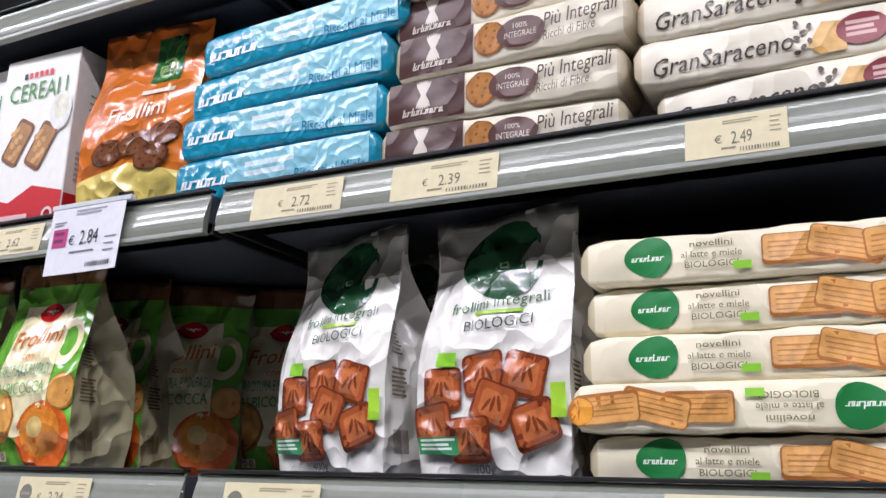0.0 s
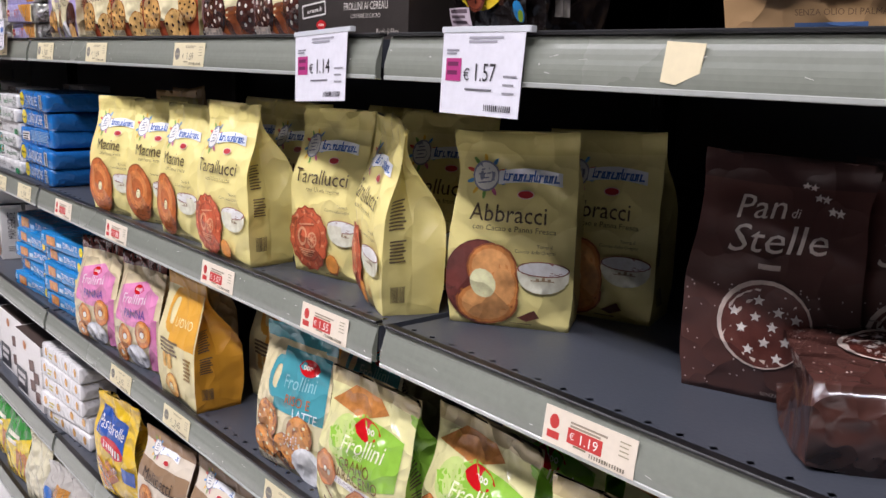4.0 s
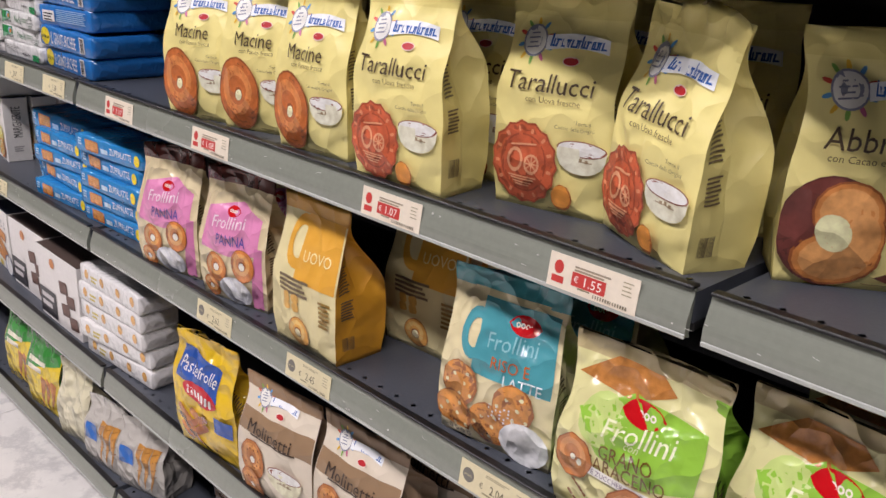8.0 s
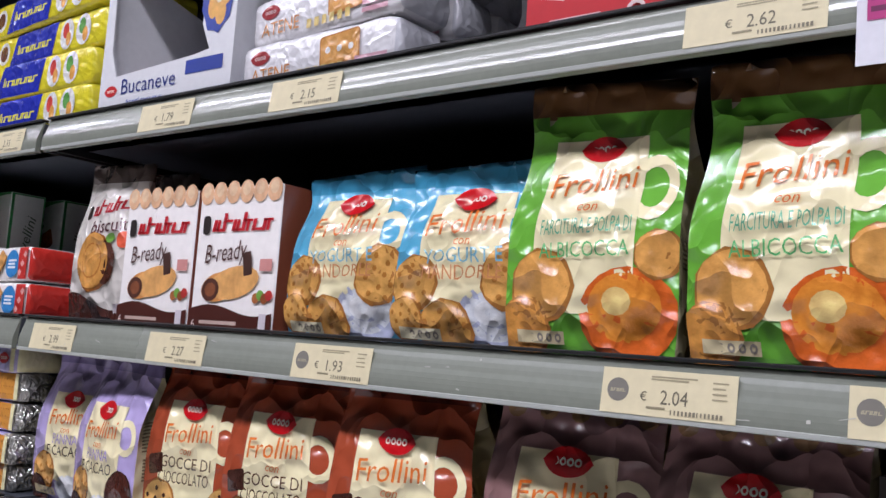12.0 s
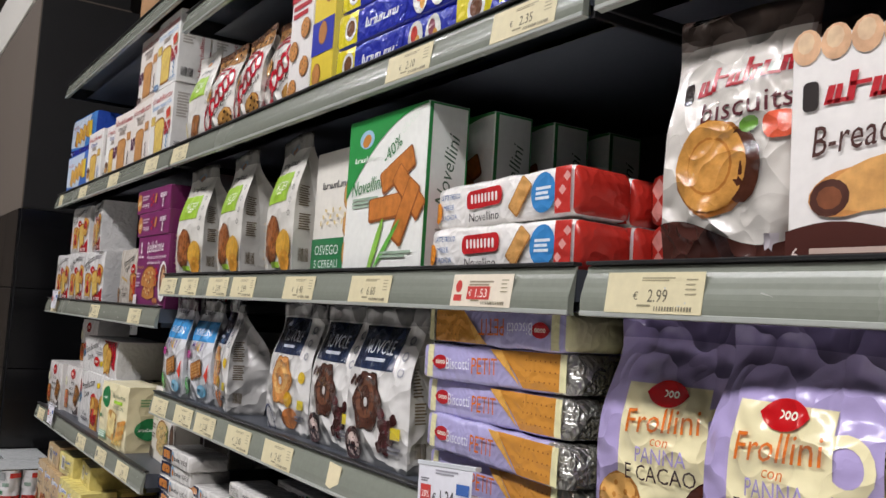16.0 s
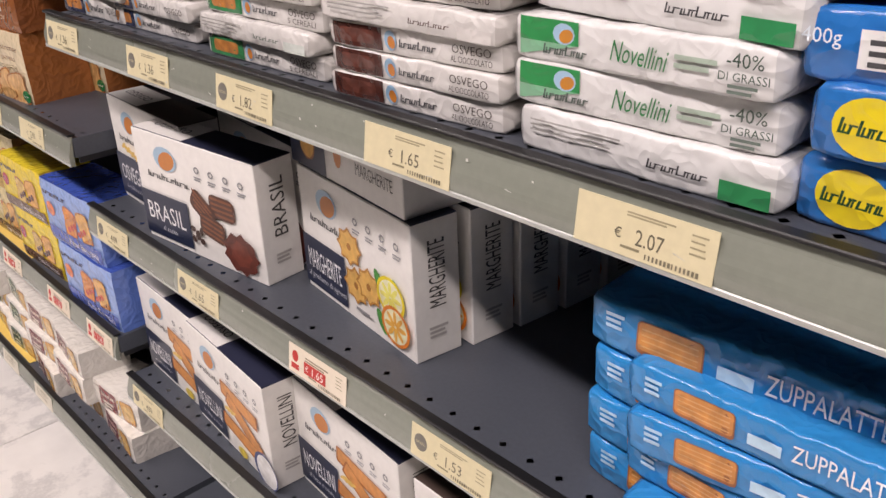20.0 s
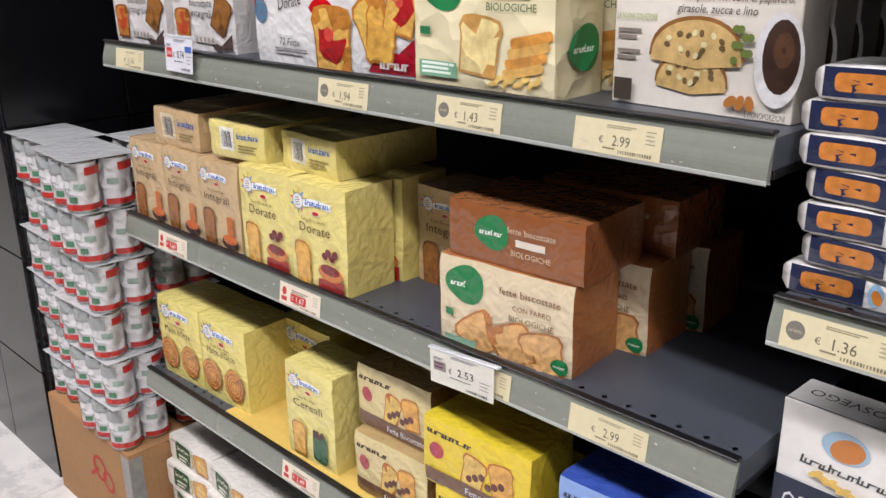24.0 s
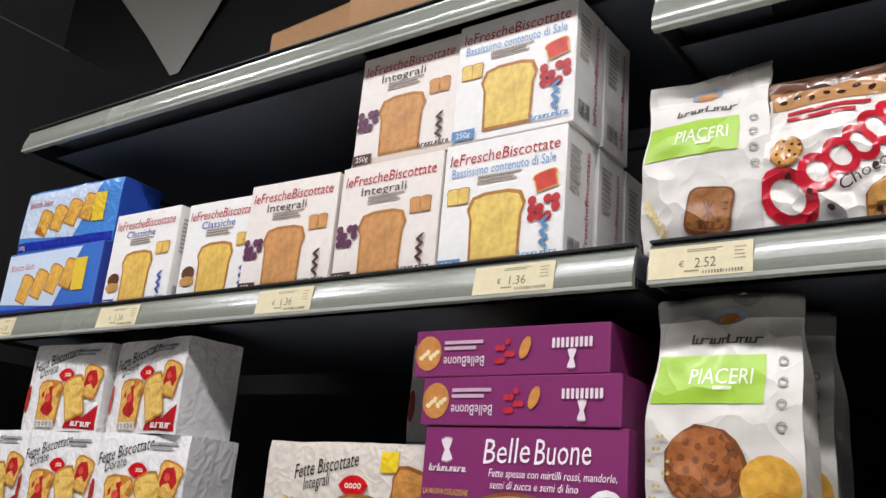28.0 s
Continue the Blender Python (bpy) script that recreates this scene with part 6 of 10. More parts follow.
def golden_long(a, w, h):
    tall = h > 0.12
    a.ring(-w * 0.46, h * 0.62, w * 0.04, h * 0.22, "b83a2a", "cup_picture", 0, 0, 16)
    a.ring(-w * 0.45, h * 0.5, w * 0.05, h * 0.12, "5a7a94", "cup_picture", 0, 0, 14)
    a.poly([(w * 0.22, h * 0.02), (w * 0.48, h * 0.02), (w * 0.48, h * 0.34), (w * 0.4, h * 0.2), (w * 0.3, h * 0.22)] if tall
           else [(w * 0.12, h * 0.97), (w * 0.46, h * 0.97), (w * 0.47, h * 0.2), (w * 0.38, h * 0.3), (w * 0.3, h * 0.7)], "a81828", "panel")
    a.text("Fette Biscottate", -w * 0.22, h * (0.78 if tall else 0.72), 0.019, "3a3436", "title", 11, w * 0.36, 0.25)
    a.text("Dorate", -w * 0.25, h * (0.60 if tall else 0.44), 0.017, "3a3436", "title", 11, w * 0.16, 0.25)
    a.seal(-w * 0.04, h * (0.55 if tall else 0.33), w * 0.15)
    a.block(w * 0.10, h * (0.82 if tall else 0.3), w * 0.075, 0.014, 8, "e8c82c", "panel", 0.15)
    a.text("72 Fette", -w * 0.26 if tall else w * 0.02, h * (0.22 if tall else 0.74), 0.0105, "55555a", slant=0.2)
    a.bars(-w * 0.36 if tall else -w * 0.06, -w * 0.14 if tall else w * 0.12, h * (0.14 if tall else 0.6), 2, 0.0028, "9a969a")
    if tall:
        jam_toast(a, w * 0.02, h * 0.27, w * 0.25)
        rusk_shape(a, w * 0.27, h * 0.42, w * 0.2, h * 0.56, "e3b056", "b4762e", 24)
        rusk_shape(a, w * 0.31, h * 0.36, w * 0.18, h * 0.52, "dda44a", "b4762e", -8)
        jam_toast(a, w * 0.42, h * 0.60, w * 0.19, -14)
    else:
        rusk_shape(a, w * 0.22, h * 0.5, w * 0.16, h * 0.82, "e3b056", "b4762e", 14)
        rusk_shape(a, w * 0.30, h * 0.42, w * 0.15, h * 0.72, "dda44a", "b4762e", -16)
    a.scribble(w * 0.30, w * 0.45, h * 0.1, h * 0.16, "e6dcd8", 0.3, 4, 0, ())


ARTS["rusk_gold72"] = ARTS["rusk_goldtop"] = golden_long


@art("rusk_int72")
def _(a, w, h):
    wave_title(a, w * 0.8, h, "Integrali", 1.15)
    a.seal(w * 0.09, h * 0.64, w * 0.17)
    a.rect(w * 0.24, h * 0.76, w * 0.34, h * 0.93, "e8c82c", "panel", 0.05)
    a.text("72 Fette", -w * 0.22, h * 0.3, 0.011, "55504a")
    a.bars(-w * 0.3, -w * 0.1, h * 0.2, 2, 0.003, "9a928a")
    rusk_shape(a, w * 0.13, h * 0.32, w * 0.27, h * 0.5, "c88a48", "94602a")
    a.block(w * 0.13, h * 0.34, w * 0.2, h * 0.34, 0, "c8431f", "picture", 0.3)
    rusk_shape(a, w * 0.40, h * 0.5, w * 0.22, h * 0.62, "b98040", "8a5524", -15)
    rusk_shape(a, -w * 0.45, h * 0.16, w * 0.1, h * 0.3, "b98040", "8a5524")
    for k in range(8):
        a.ring(-w * 0.32 + w * 0.03 * k, h * (0.50 - 0.01 * k), 0.007, 0.003, "cda85c", "picture", 0, 25 if k % 2 else -25, 6)


def slice_box(title_y, words, base):
    def draw(a, w, h):
        for k in range(6):
            a.ring(-w * 0.37, h * 0.84, h * 0.09, h * 0.016, "e4d8dc" if base == "p" else "4a4644", "logo", 0, 65 + 12 * k, 8)
        a.scribble(-w * 0.46, -w * 0.26, h * 0.715, h * 0.085, "e4d8dc" if base == "p" else "4a4644", 0.22, 9, 0, (0, 2))
        col = "efe4ea" if base == "p" else "4a3f38"
        a.text("Belle", -w * 0.06, h * 0.845, 0.027, col, width=w * 0.23, slant=0.16, rot=3)
        a.text("Buone", w * 0.21, h * 0.85, 0.027, col, width=w * 0.26, slant=0.16, rot=2)
        for k, word in enumerate(words):
            a.text(word, w * (0.16 if k == 0 else 0.08), h * (0.70 - 0.075 * k), 0.0085, col, width=w * (0.6, 0.42)[k], slant=0.2)
        a.text("LA NUOVA COLAZIONE", -w * 0.36, h * 0.56, 0.0065, "d8b43c" if base == "p" else "9ab05a", width=w * 0.24)
        for k in range(2):
            a.bars(-w * 0.47, -w * 0.33, h * (0.46 - 0.13 * k), 2, 0.004, "c9a8bc" if base == "p" else "8a8078")
        face, crust, bits = ("b87a3c", "7a4420", "8a2a24") if base == "p" else ("c9a86c", "8a5a28", "6a5434")
        for x, y, s in ((-0.02, 0.17, 0.9), (0.0, 0.33, 1.15)):
            n = 14
            a.gid += 1
            edge = [(w * x + w * 0.215 * s * math.cos(math.pi * k / n) * (1 if k < n / 2 else 1.1), h * y + h * 0.22 * s * math.sin(math.pi * k / n) ** 0.8) for k in range(n + 1)]
            a.add(edge + [(w * x, h * y - 0.008)], [[k, k + 1, n + 1] for k in range(n)], crust, "slice_picture")
            edge = [(p * 0.96 + w * x * 0.04, q - 0.004) for p, q in edge]
            a.add(edge + [(w * x, h * y - 0.010)], [[k, k + 1, n + 1] for k in range(n)], face, "slice_picture")
            for k in range(16):
                g = k * 2.4
                a.ring(w * x + w * 0.15 * s * math.cos(g) * ((k % 5) / 5 + 0.2), h * y + h * 0.075 * s + h * 0.06 * s * math.sin(g), 0.004, 0.003, bits if k % 3 else "e6d0a0", "slice_picture", 0, k * 40, 6)
        a.gid += 1
        a.ring(w * 0.42, h * 0.36, w * 0.12, h * 0.27, "ece6e2", "cup_picture", 0, 0, 20)
        a.ring(w * 0.43, h * 0.38, w * 0.09, h * 0.21, "7a4a2c" if base == "p" else "3a2418", "cup_picture", 0, 0, 18)
        a.ring(w * 0.44, h * 0.42, w * 0.05, h * 0.10, "c49a72" if base == "p" else "5a3a24", "cup_picture", 0.2, 0, 14)
        for k in range(9):
            a.ring(w * (0.20 + 0.025 * (k % 4)), h * (0.52 - 0.045 * (k // 2)), 0.0042, 0.0042, "b01e30" if base == "p" else "6a7a3c", "berries", 0, 0, 8)
        for k in range(3):
            a.ring(w * (0.2 + 0.05 * k), h * 0.10, 0.008, 0.005, "b8783c", "nuts", 0, 40 + 30 * k, 10)
        a.rect(-w * 0.47, h * 0.03, -w * 0.36, h * 0.17, "e8dfe2" if base == "p" else "4a4038", "panel", 0.05)
        a.text("5 MONOPORZIONI", w * 0.38, h * 0.04, 0.006, col, width=w * 0.2)
    return draw


ARTS["berrybox"] = slice_box(0.8, ("Fette spesse con mirtilli rossi, mandorle,", "semi di zucca e semi di lino"), "p")
ARTS["seedbox"] = slice_box(0.8, ("Fette spesse con semi di papavero,", "girasole, zucca e lino"), "w")


@art("berryflat")
def _(a, w, h):
    a.ring(-w * 0.42, h * 0.5, w * 0.075, h * 0.38, "b87a3c", "picture", 0, 0, 14)
    for k in range(6):
        a.ring(-w * (0.46 - 0.018 * k), h * (0.4 + 0.06 * (k % 3)), 0.004, 0.003, "e0c89a", "picture", 0, k * 40, 6)
    a.text("BelleBuone", -w * 0.22, h * 0.3, 0.012, "e4d4dc", width=w * 0.22, flip=-1)
    a.bars(-w * 0.33, -w * 0.12, h * 0.68, 2, 0.004, "c9a8bc")
    for k in range(7):
        a.ring(w * (-0.04 + 0.025 * (k % 4)), h * (0.3 + 0.13 * (k // 2)), 0.0038, 0.0038, "b01e30", "picture", 0, 0, 8)
    a.ring(w * 0.10, h * 0.55, w * 0.025, h * 0.24, "c0803c", "picture", 0, -20, 12)
    for k in range(9):
        a.block(w * (0.24 + 0.022 * k), h * 0.62, w * 0.014, h * 0.2, 0, "e4d4dc", "logo", 0.3)
    for k in range(5):
        a.ring(w * 0.33, h * 0.3, h * 0.22, h * 0.035, "e4d4dc", "logo", 0, -115 + 12 * k, 8)


@art("dark_bag")
def _(a, w, h):
    a.block(w * 0.08, h * 0.845, w * 0.62, h * 0.12, 8, "d6d0c8", "logo", 0.08)
    a.block(w * 0.08, h * 0.845, w * 0.58, h * 0.09, 8, "221c1a", "logo", 0.08)
    a.ring(-w * 0.14, h * 0.82, w * 0.07, h * 0.028, "d6d0c8", "logo", 0, 10, 10)
    for k in range(6):
        a.block(w * (0.0 + 0.065 * k), h * (0.835 + 0.006 * k), w * 0.035, h * 0.05, 8, "d6d0c8", "logo", 0.3)
    a.seal(w * 0.15, h * 0.735, w * 0.22, "a81c24")
    for k, (word, hh) in enumerate((("FROLLINI AL CACAO", 0.0095), ("CON GOCCE DI", 0.006), ("CIOCCOLATO FONDENTE EXTRA", 0.0075))):
        a.text(word, -w * 0.05, h * (0.645 - 0.052 * k), hh, "d6cec4", width=w * (0.62, 0.34, 0.7)[k], rot=2)
    a.ring(-w * 0.14, h * 0.30, w * 0.34, h * 0.165, "d8b624", "picture", 0, -12, 24)
    for x, y in ((-0.3, 0.40), (-0.12, 0.44), (0.02, 0.36), (-0.22, 0.30), (-0.02, 0.28), (-0.36, 0.28), (-0.14, 0.22)):
        a.cookie(w * x, h * y, w * 0.13, "8e4630", "4a2018", "6a3020", w * 0.14, 0, 6)
    a.ring(-w * 0.32, h * 0.52, w * 0.08, h * 0.05, "c9c9cc", "picture", 0, 20, 12)
    for k in range(24):
        a.block(w * (0.14 + 0.3 * ((k * 7) % 10) / 10), h * (0.16 + 0.34 * ((k * 3) % 11) / 11), 0.007, 0.005, k * 37, "55301e" if k % 2 else "3a2014", "picture", 0.2)
    a.rect(-w * 0.47, h * 0.07, -w * 0.2, h * 0.15, "c4b4bc", "panel", 0.05)
    a.bars(-w * 0.45, -w * 0.23, h * 0.13, 3, 0.003, "6a5a62")
    a.rect(w * 0.24, h * 0.05, w * 0.38, h * 0.19, "15120f", "panel", 0.05)
    a.ring(w * 0.31, h * 0.125, w * 0.045, h * 0.045, "2f8fd0", "logo", 0, 30, 12)
    a.ring(w * 0.325, h * 0.11, w * 0.025, h * 0.025, "a6cc3c", "logo", 0, 0, 10)
    a.text("400g", w * 0.1, h * 0.05, 0.007, "c9c0b6")


@art("petit")
def _(a, w, h):
    a.rect(-w * 0.445, h * 0.07, -w * 0.40, h * 0.95, "e6dfb0", "panel", 0.02)
    a.poly([(w * 0.06, h * 0.95), (w * 0.2, h * 0.06), (w * 0.41, h * 0.06), (w * 0.41, h * 0.95)], "cf8f3e", "panel")
    for i in range(7):
        for j in range(3):
            a.ring(w * (0.215 + 0.028 * i), h * (0.25 + 0.25 * j), 0.0011, 0.0011, "94602a", "picture", 0, 0, 5)
    a.poly([(0, h * 0.95), (w * 0.07, h * 0.95), (w * 0.19, h * 0.08)], "d8a04e")
    a.seal(-w * 0.34, h * 0.5, h * 0.72, "b0242c")
    a.text("Biscotti", -w * 0.215, h * 0.5, 0.013, "eceaf4", width=w * 0.16, rot=2)
    a.text("PETIT", -w * 0.03, h * 0.5, 0.018, "d8702a", width=w * 0.17, rot=2)
    a.rect(w * 0.41, h * 0.07, w * 0.445, h * 0.95, "e6dfb0", "panel", 0.02)


def cloud(dark):
    def draw(a, w, h):
        a.rect(-w * 0.46, h * 0.60, w * 0.24, h * 0.88, "252f48", "panel")
        a.text("NUVOLE", -w * 0.08, h * 0.745, 0.019, "e4e4e8", width=w * 0.46)
        a.bars(-w * 0.24, w * 0.06, h * 0.65, 1, 0.0045, "c4c6d0")
        for k in range(3):
            a.ring(w * 0.36, h * (0.80 - 0.10 * k), w * 0.045, h * 0.03, "9a9aa0", "small_print", 0.6, 0, 10)
        base, light, rim = ("4a2c22", "6a4432", "2c1812") if dark else ("c98a4c", "dba868", "94602c")
        a.donut(-w * 0.1, h * 0.40, w * 0.24, base, light, "e6e2dc", h * 0.19, 0.2, 6, 0.09, rim)
        if dark:
            for k in range(16):
                g = k * 2.4
                a.block(w * 0.22 + w * 0.17 * math.cos(g) * ((k % 4) / 4 + 0.2), h * 0.22 + h * 0.15 * math.sin(g) * ((k % 5) / 5 + 0.2), 0.014, 0.012, k * 41, "3a1a18" if k % 2 else "55262a", "picture", 0.3)
            for k in range(8):
                a.ring(w * (-0.4 + 0.03 * k), h * (0.5 + 0.02 * (k % 3)), 0.004, 0.004, "3a1a18", "picture", 0, 0, 6)
            a.ring(-w * 0.30, h * 0.12, w * 0.18, h * 0.10, "4a2a2a", "picture", 0, 30, 14)
            a.ring(-w * 0.29, h * 0.11, w * 0.14, h * 0.075, "c9b4ac", "picture", 0.3, 30, 14)
            a.ring(-w * 0.36, h * 0.06, w * 0.10, h * 0.05, "4a2a2a", "picture", 0.4, 10, 14)
        else:
            a.ring(w * 0.10, h * 0.26, w * 0.09, h * 0.06, "e6a82c", "picture", 0, 0, 14)
            a.ring(w * 0.14, h * 0.12, w * 0.18, h * 0.08, "b8703a", "picture", 0, 10, 16)
            a.ring(w * 0.34, h * 0.44, w * 0.06, h * 0.045, "e8b83c", "picture", 0, 0, 12)
            a.ring(-w * 0.36, h * 0.08, w * 0.1, h * 0.12, "3a4468", "picture", 0.85, 30, 14)
        a.rect(w * 0.3, h * 0.20, w * 0.42, h * 0.27, "d8c23c", "panel", 0.05)
        a.bars(w * 0.27, w * 0.44, h * 0.14, 2, 0.003, "9a98a0")
    return draw


ARTS["cloud_dark"], ARTS["cloud_cream"] = cloud(True), cloud(False)


@art("mini")
def _(a, w, h):
    a.rect(-w * 0.48, h * 0.60, w * 0.48, h * 0.80, "4a9ad8", "panel")
    a.text("NOVELLINI", 0, h * 0.69, 0.014, "e6ecf2", width=w * 0.62)
    for k, (ch, col) in enumerate(zip("MINI", ("6a4aa0", "c8508a", "d8a82c", "6a4aa0"))):
        a.text(ch, w * (-0.15 + 0.11 * k), h * 0.545, 0.017, col, rot=6 - 5 * k)
    a.scribble(-w * 0.22, w * 0.22, h * 0.87, h * 0.07, "5a5a5e", 0.18, 8, 0, (0, 4))
    a.plank(w * 0.08, h * 0.32, w * 0.4, h * 0.17, 14, "b87a3c", "8a5424", False)
    for k in range(4):
        a.block(w * 0.08, h * (0.27 + 0.032 * k), w * 0.36, h * 0.012, 14, "d09a5c", "picture")
    for s in (-1, 1):
        a.ring(w * (-0.31 + 0.06 * s), h * 0.46, w * 0.07, h * 0.045, "b83a8a", "picture", 0, 40 * s, 10)
    a.poly([(-w * 0.4, h * 0.05), (-w * 0.16, h * 0.1), (-w * 0.2, h * 0.24), (-w * 0.38, h * 0.22)], "4aa84a")
    a.poly([(w * 0.38, h * 0.28), (w * 0.48, h * 0.4), (w * 0.46, h * 0.2)], "d84a3a")
    a.ring(w * 0.32, h * 0.13, w * 0.14, h * 0.06, "7ab8e0", "picture", 0, 0, 14)


def whole_soft(a, w, h):
    a.seal(0.0, h * 0.84, w * 0.32)
    for k, word in enumerate(("Fette", "biscottate", "integrali")):
        a.text(word, w * 0.02, h * (0.66 - 0.115 * k), 0.0125, "3a3432", width=w * (0.2, 0.37, 0.34)[k])
    rusk_shape(a, -w * 0.30, h * 0.28, w * 0.27, h * 0.4, "b8783a", "8a5222")
    a.ring(-w * 0.30, h * 0.30, w * 0.10, h * 0.14, "b84a24", "picture", 0, 0, 12)
    rusk_shape(a, w * 0.33, h * 0.42, w * 0.26, h * 0.42, "96622c", "6b4420", -28)
    a.poly([(w * 0.10, h * 0.16), (w * 0.3, h * 0.08), (w * 0.47, h * 0.22), (w * 0.47, h * 0.04), (w * 0.2, h * 0.02)], "4a3a34")
    a.ring(-w * 0.40, h * 0.66, w * 0.08, h * 0.10, "e2d8b8", "picture", 0, 0, 12)
    nutrition(a, -w * 0.12, h * 0.10, w * 0.34, "d8d0ca")


ARTS["rusk_whole_soft"] = whole_soft


@art("rusk_organic")
def _(a, w, h):
    a.leafmark(-w * 0.28, h * 0.76, w * 0.3, "1f7a44")
    a.text("fette biscottate", w * 0.2, h * 0.82, 0.010, "4a6a4a", width=w * 0.44)
    a.rect(w * 0.04, h * 0.70, w * 0.34, h * 0.75, "a6d43c", "panel", 0.05)
    a.text("BIOLOGICHE", w * 0.22, h * 0.645, 0.009, "4a6a4a", width=w * 0.34)
    rusk_shape(a, w * 0.0, h * 0.36, w * 0.32, h * 0.44, "e8c78a", "b88a48", -6)
    for k in range(4):
        a.block(w * 0.3 + 0.004 * k, h * (0.20 + 0.075 * k), w * 0.28, h * 0.075, 12, "cf8e3c" if k % 2 else "e0aa5c", "picture", 0.35)
    for k in range(12):
        a.ring(w * (0.1 + 0.028 * k), h * (0.10 + 0.02 * (k % 3)), 0.008, 0.003, "d8b466", "picture", 0, 20 + 40 * (k % 2), 6)
    a.rect(-w * 0.44, h * 0.42, -w * 0.36, h * 0.48, "1f7a44", "panel", 0.05)
    a.rect(-w * 0.45, h * 0.10, -w * 0.16, h * 0.22, "7aa88a", "panel", 0.05)
    a.bars(-w * 0.43, -w * 0.18, h * 0.19, 3, 0.003, "e0ecdf")


@art("rusk_organic/side")
def _(a, d, h):
    a.lift += 0.006
    a.leafmark(d * 0.5, h * 0.35, d * 0.62, "1f7a44")
    a.bars(d * 0.3, d * 0.75, h * 0.8, 3, 0.004, "7a9a6a")


@art("rusk_orgflat")
def _(a, w, h):
    a.leafmark(-w * 0.2, h * 0.6, h * 0.5, "1f7a44")
    a.text("fette biscottate", w * 0.14, h * 0.74, 0.009, "4a6a4a")
    a.rect(w * 0.0, h * 0.56, w * 0.26, h * 0.62, "a6d43c", "panel", 0.05)
    a.text("BIOLOGICHE", w * 0.12, h * 0.46, 0.007, "4a6a4a")


def stick_print(left, word, words2, plankcol="c98743", lw=0.30, script="5a5a5c"):
    """Silver packets of one maker: a coloured end with a biscuit, an oval mark, a script and capitals."""
    def draw(a, w, h):
        a.rect(-w * 0.45, h * 0.10, -w * (0.45 - lw), h * 0.93, left, "panel", 0.02)
        a.block(-w * (0.45 - lw / 2), h * 0.52, w * lw * 0.7, h * 0.52, 0, plankcol, "picture", 0.3)
        x = -w * (0.45 - lw) + w * 0.05
        a.ring(x, h * 0.52, w * 0.035, h * 0.36, "8fb4d0", "logo", 0, 0, 14)
        a.ring(x + w * 0.006, h * 0.46, w * 0.022, h * 0.24, "c47a34", "logo", 0, 20, 12)
        a.scribble(x + w * 0.05, x + w * 0.25, h * 0.46, h * 0.5, script, 0.2, 8, 0, (0, 4))
        a.text(word, w * 0.33, h * (0.64 if words2 else 0.5), h * 0.30, "5a5450", width=w * 0.19)
        if words2:
            a.text(words2, w * 0.33, h * 0.30, h * 0.22, "5a5450", width=w * 0.2)
    return draw


ARTS["cocoaosv"] = stick_print("4a2822", "OSVEGO", "AL CIOCCOLATO", "5f342a")
ARTS["greenosvp"] = stick_print("2f7d4c", "OSVEGO", "5 CEREALI", "b9783c")
ARTS["navyosv"] = stick_print("252c48", "OSVEGO", "", "b9783c", 0.26)
ARTS["navynov"] = stick_print("252c48", "NOVELLINI", "", "c47a34", 0.34)


@art("slimgreen")
def _(a, w, h):
    a.rect(-w * 0.45, h * 0.45, -w * 0.2, h * 0.93, "2f8f52", "panel", 0.02)
    a.poly([(-w * 0.45, h * 0.12), (-w * 0.45, h * 0.45), (-w * 0.2, h * 0.45)], "7fb894", "panel")
    a.ring(-w * 0.26, h * 0.66, w * 0.045, h * 0.22, "a4c4dc", "logo", 0, 0, 14)
    a.ring(-w * 0.25, h * 0.62, w * 0.03, h * 0.14, "c8863c", "logo", 0, 20, 12)
    a.scribble(-w * 0.345, -w * 0.165, h * 0.3, h * 0.36, "55605a", 0.2, 8, 0, (0, 4))
    a.text("Novellini", w * 0.03, h * 0.5, h * 0.42, "2f7a48", width=w * 0.2, slant=0.3, rot=-2)
    a.bars(w * 0.16, w * 0.3, h * 0.55, 2, 0.003, "a8b8a8")
    a.text("-40%", w * 0.385, h * 0.72, h * 0.26, "4a5a50")
    a.text("DI GRASSI", w * 0.385, h * 0.42, h * 0.16, "4a5a50")
    a.bars(w * 0.34, w * 0.43, h * 0.22, 2, 0.002, "6a7a70")


@art("maize")
def _(a, w, h):
    a.ring(-w * 0.35, h * 0.5, w * 0.085, h * 0.40, "e6cf2c", "logo", 0, 0, 20)
    a.scribble(-w * 0.42, -w * 0.28, h * 0.47, h * 0.36, "2a4a2c", 0.26, 7, 0, (0, 2))
    a.text("IL GRANTURCHESE", -w * 0.01, h * 0.5, 0.0215, "eef0f0", width=w * 0.46)
    a.rect(w * 0.285, h * 0.16, w * 0.375, h * 0.86, "e4e6e8", "panel", 0.05)
    a.barcode(w * 0.295, h * 0.2, w * 0.365, h * 0.82)


@art("maize/side")
def _(a, d, h):
    a.lift -= 0.010
    a.ring(d * 0.2, h * 0.5, d * 0.12, h * 0.36, "e6cf2c", "logo", 0, 0, 18)
    a.text("IL GRANTURCHESE", d * 0.62, h * 0.5, 0.012, "d0d8e0", width=d * 0.55)


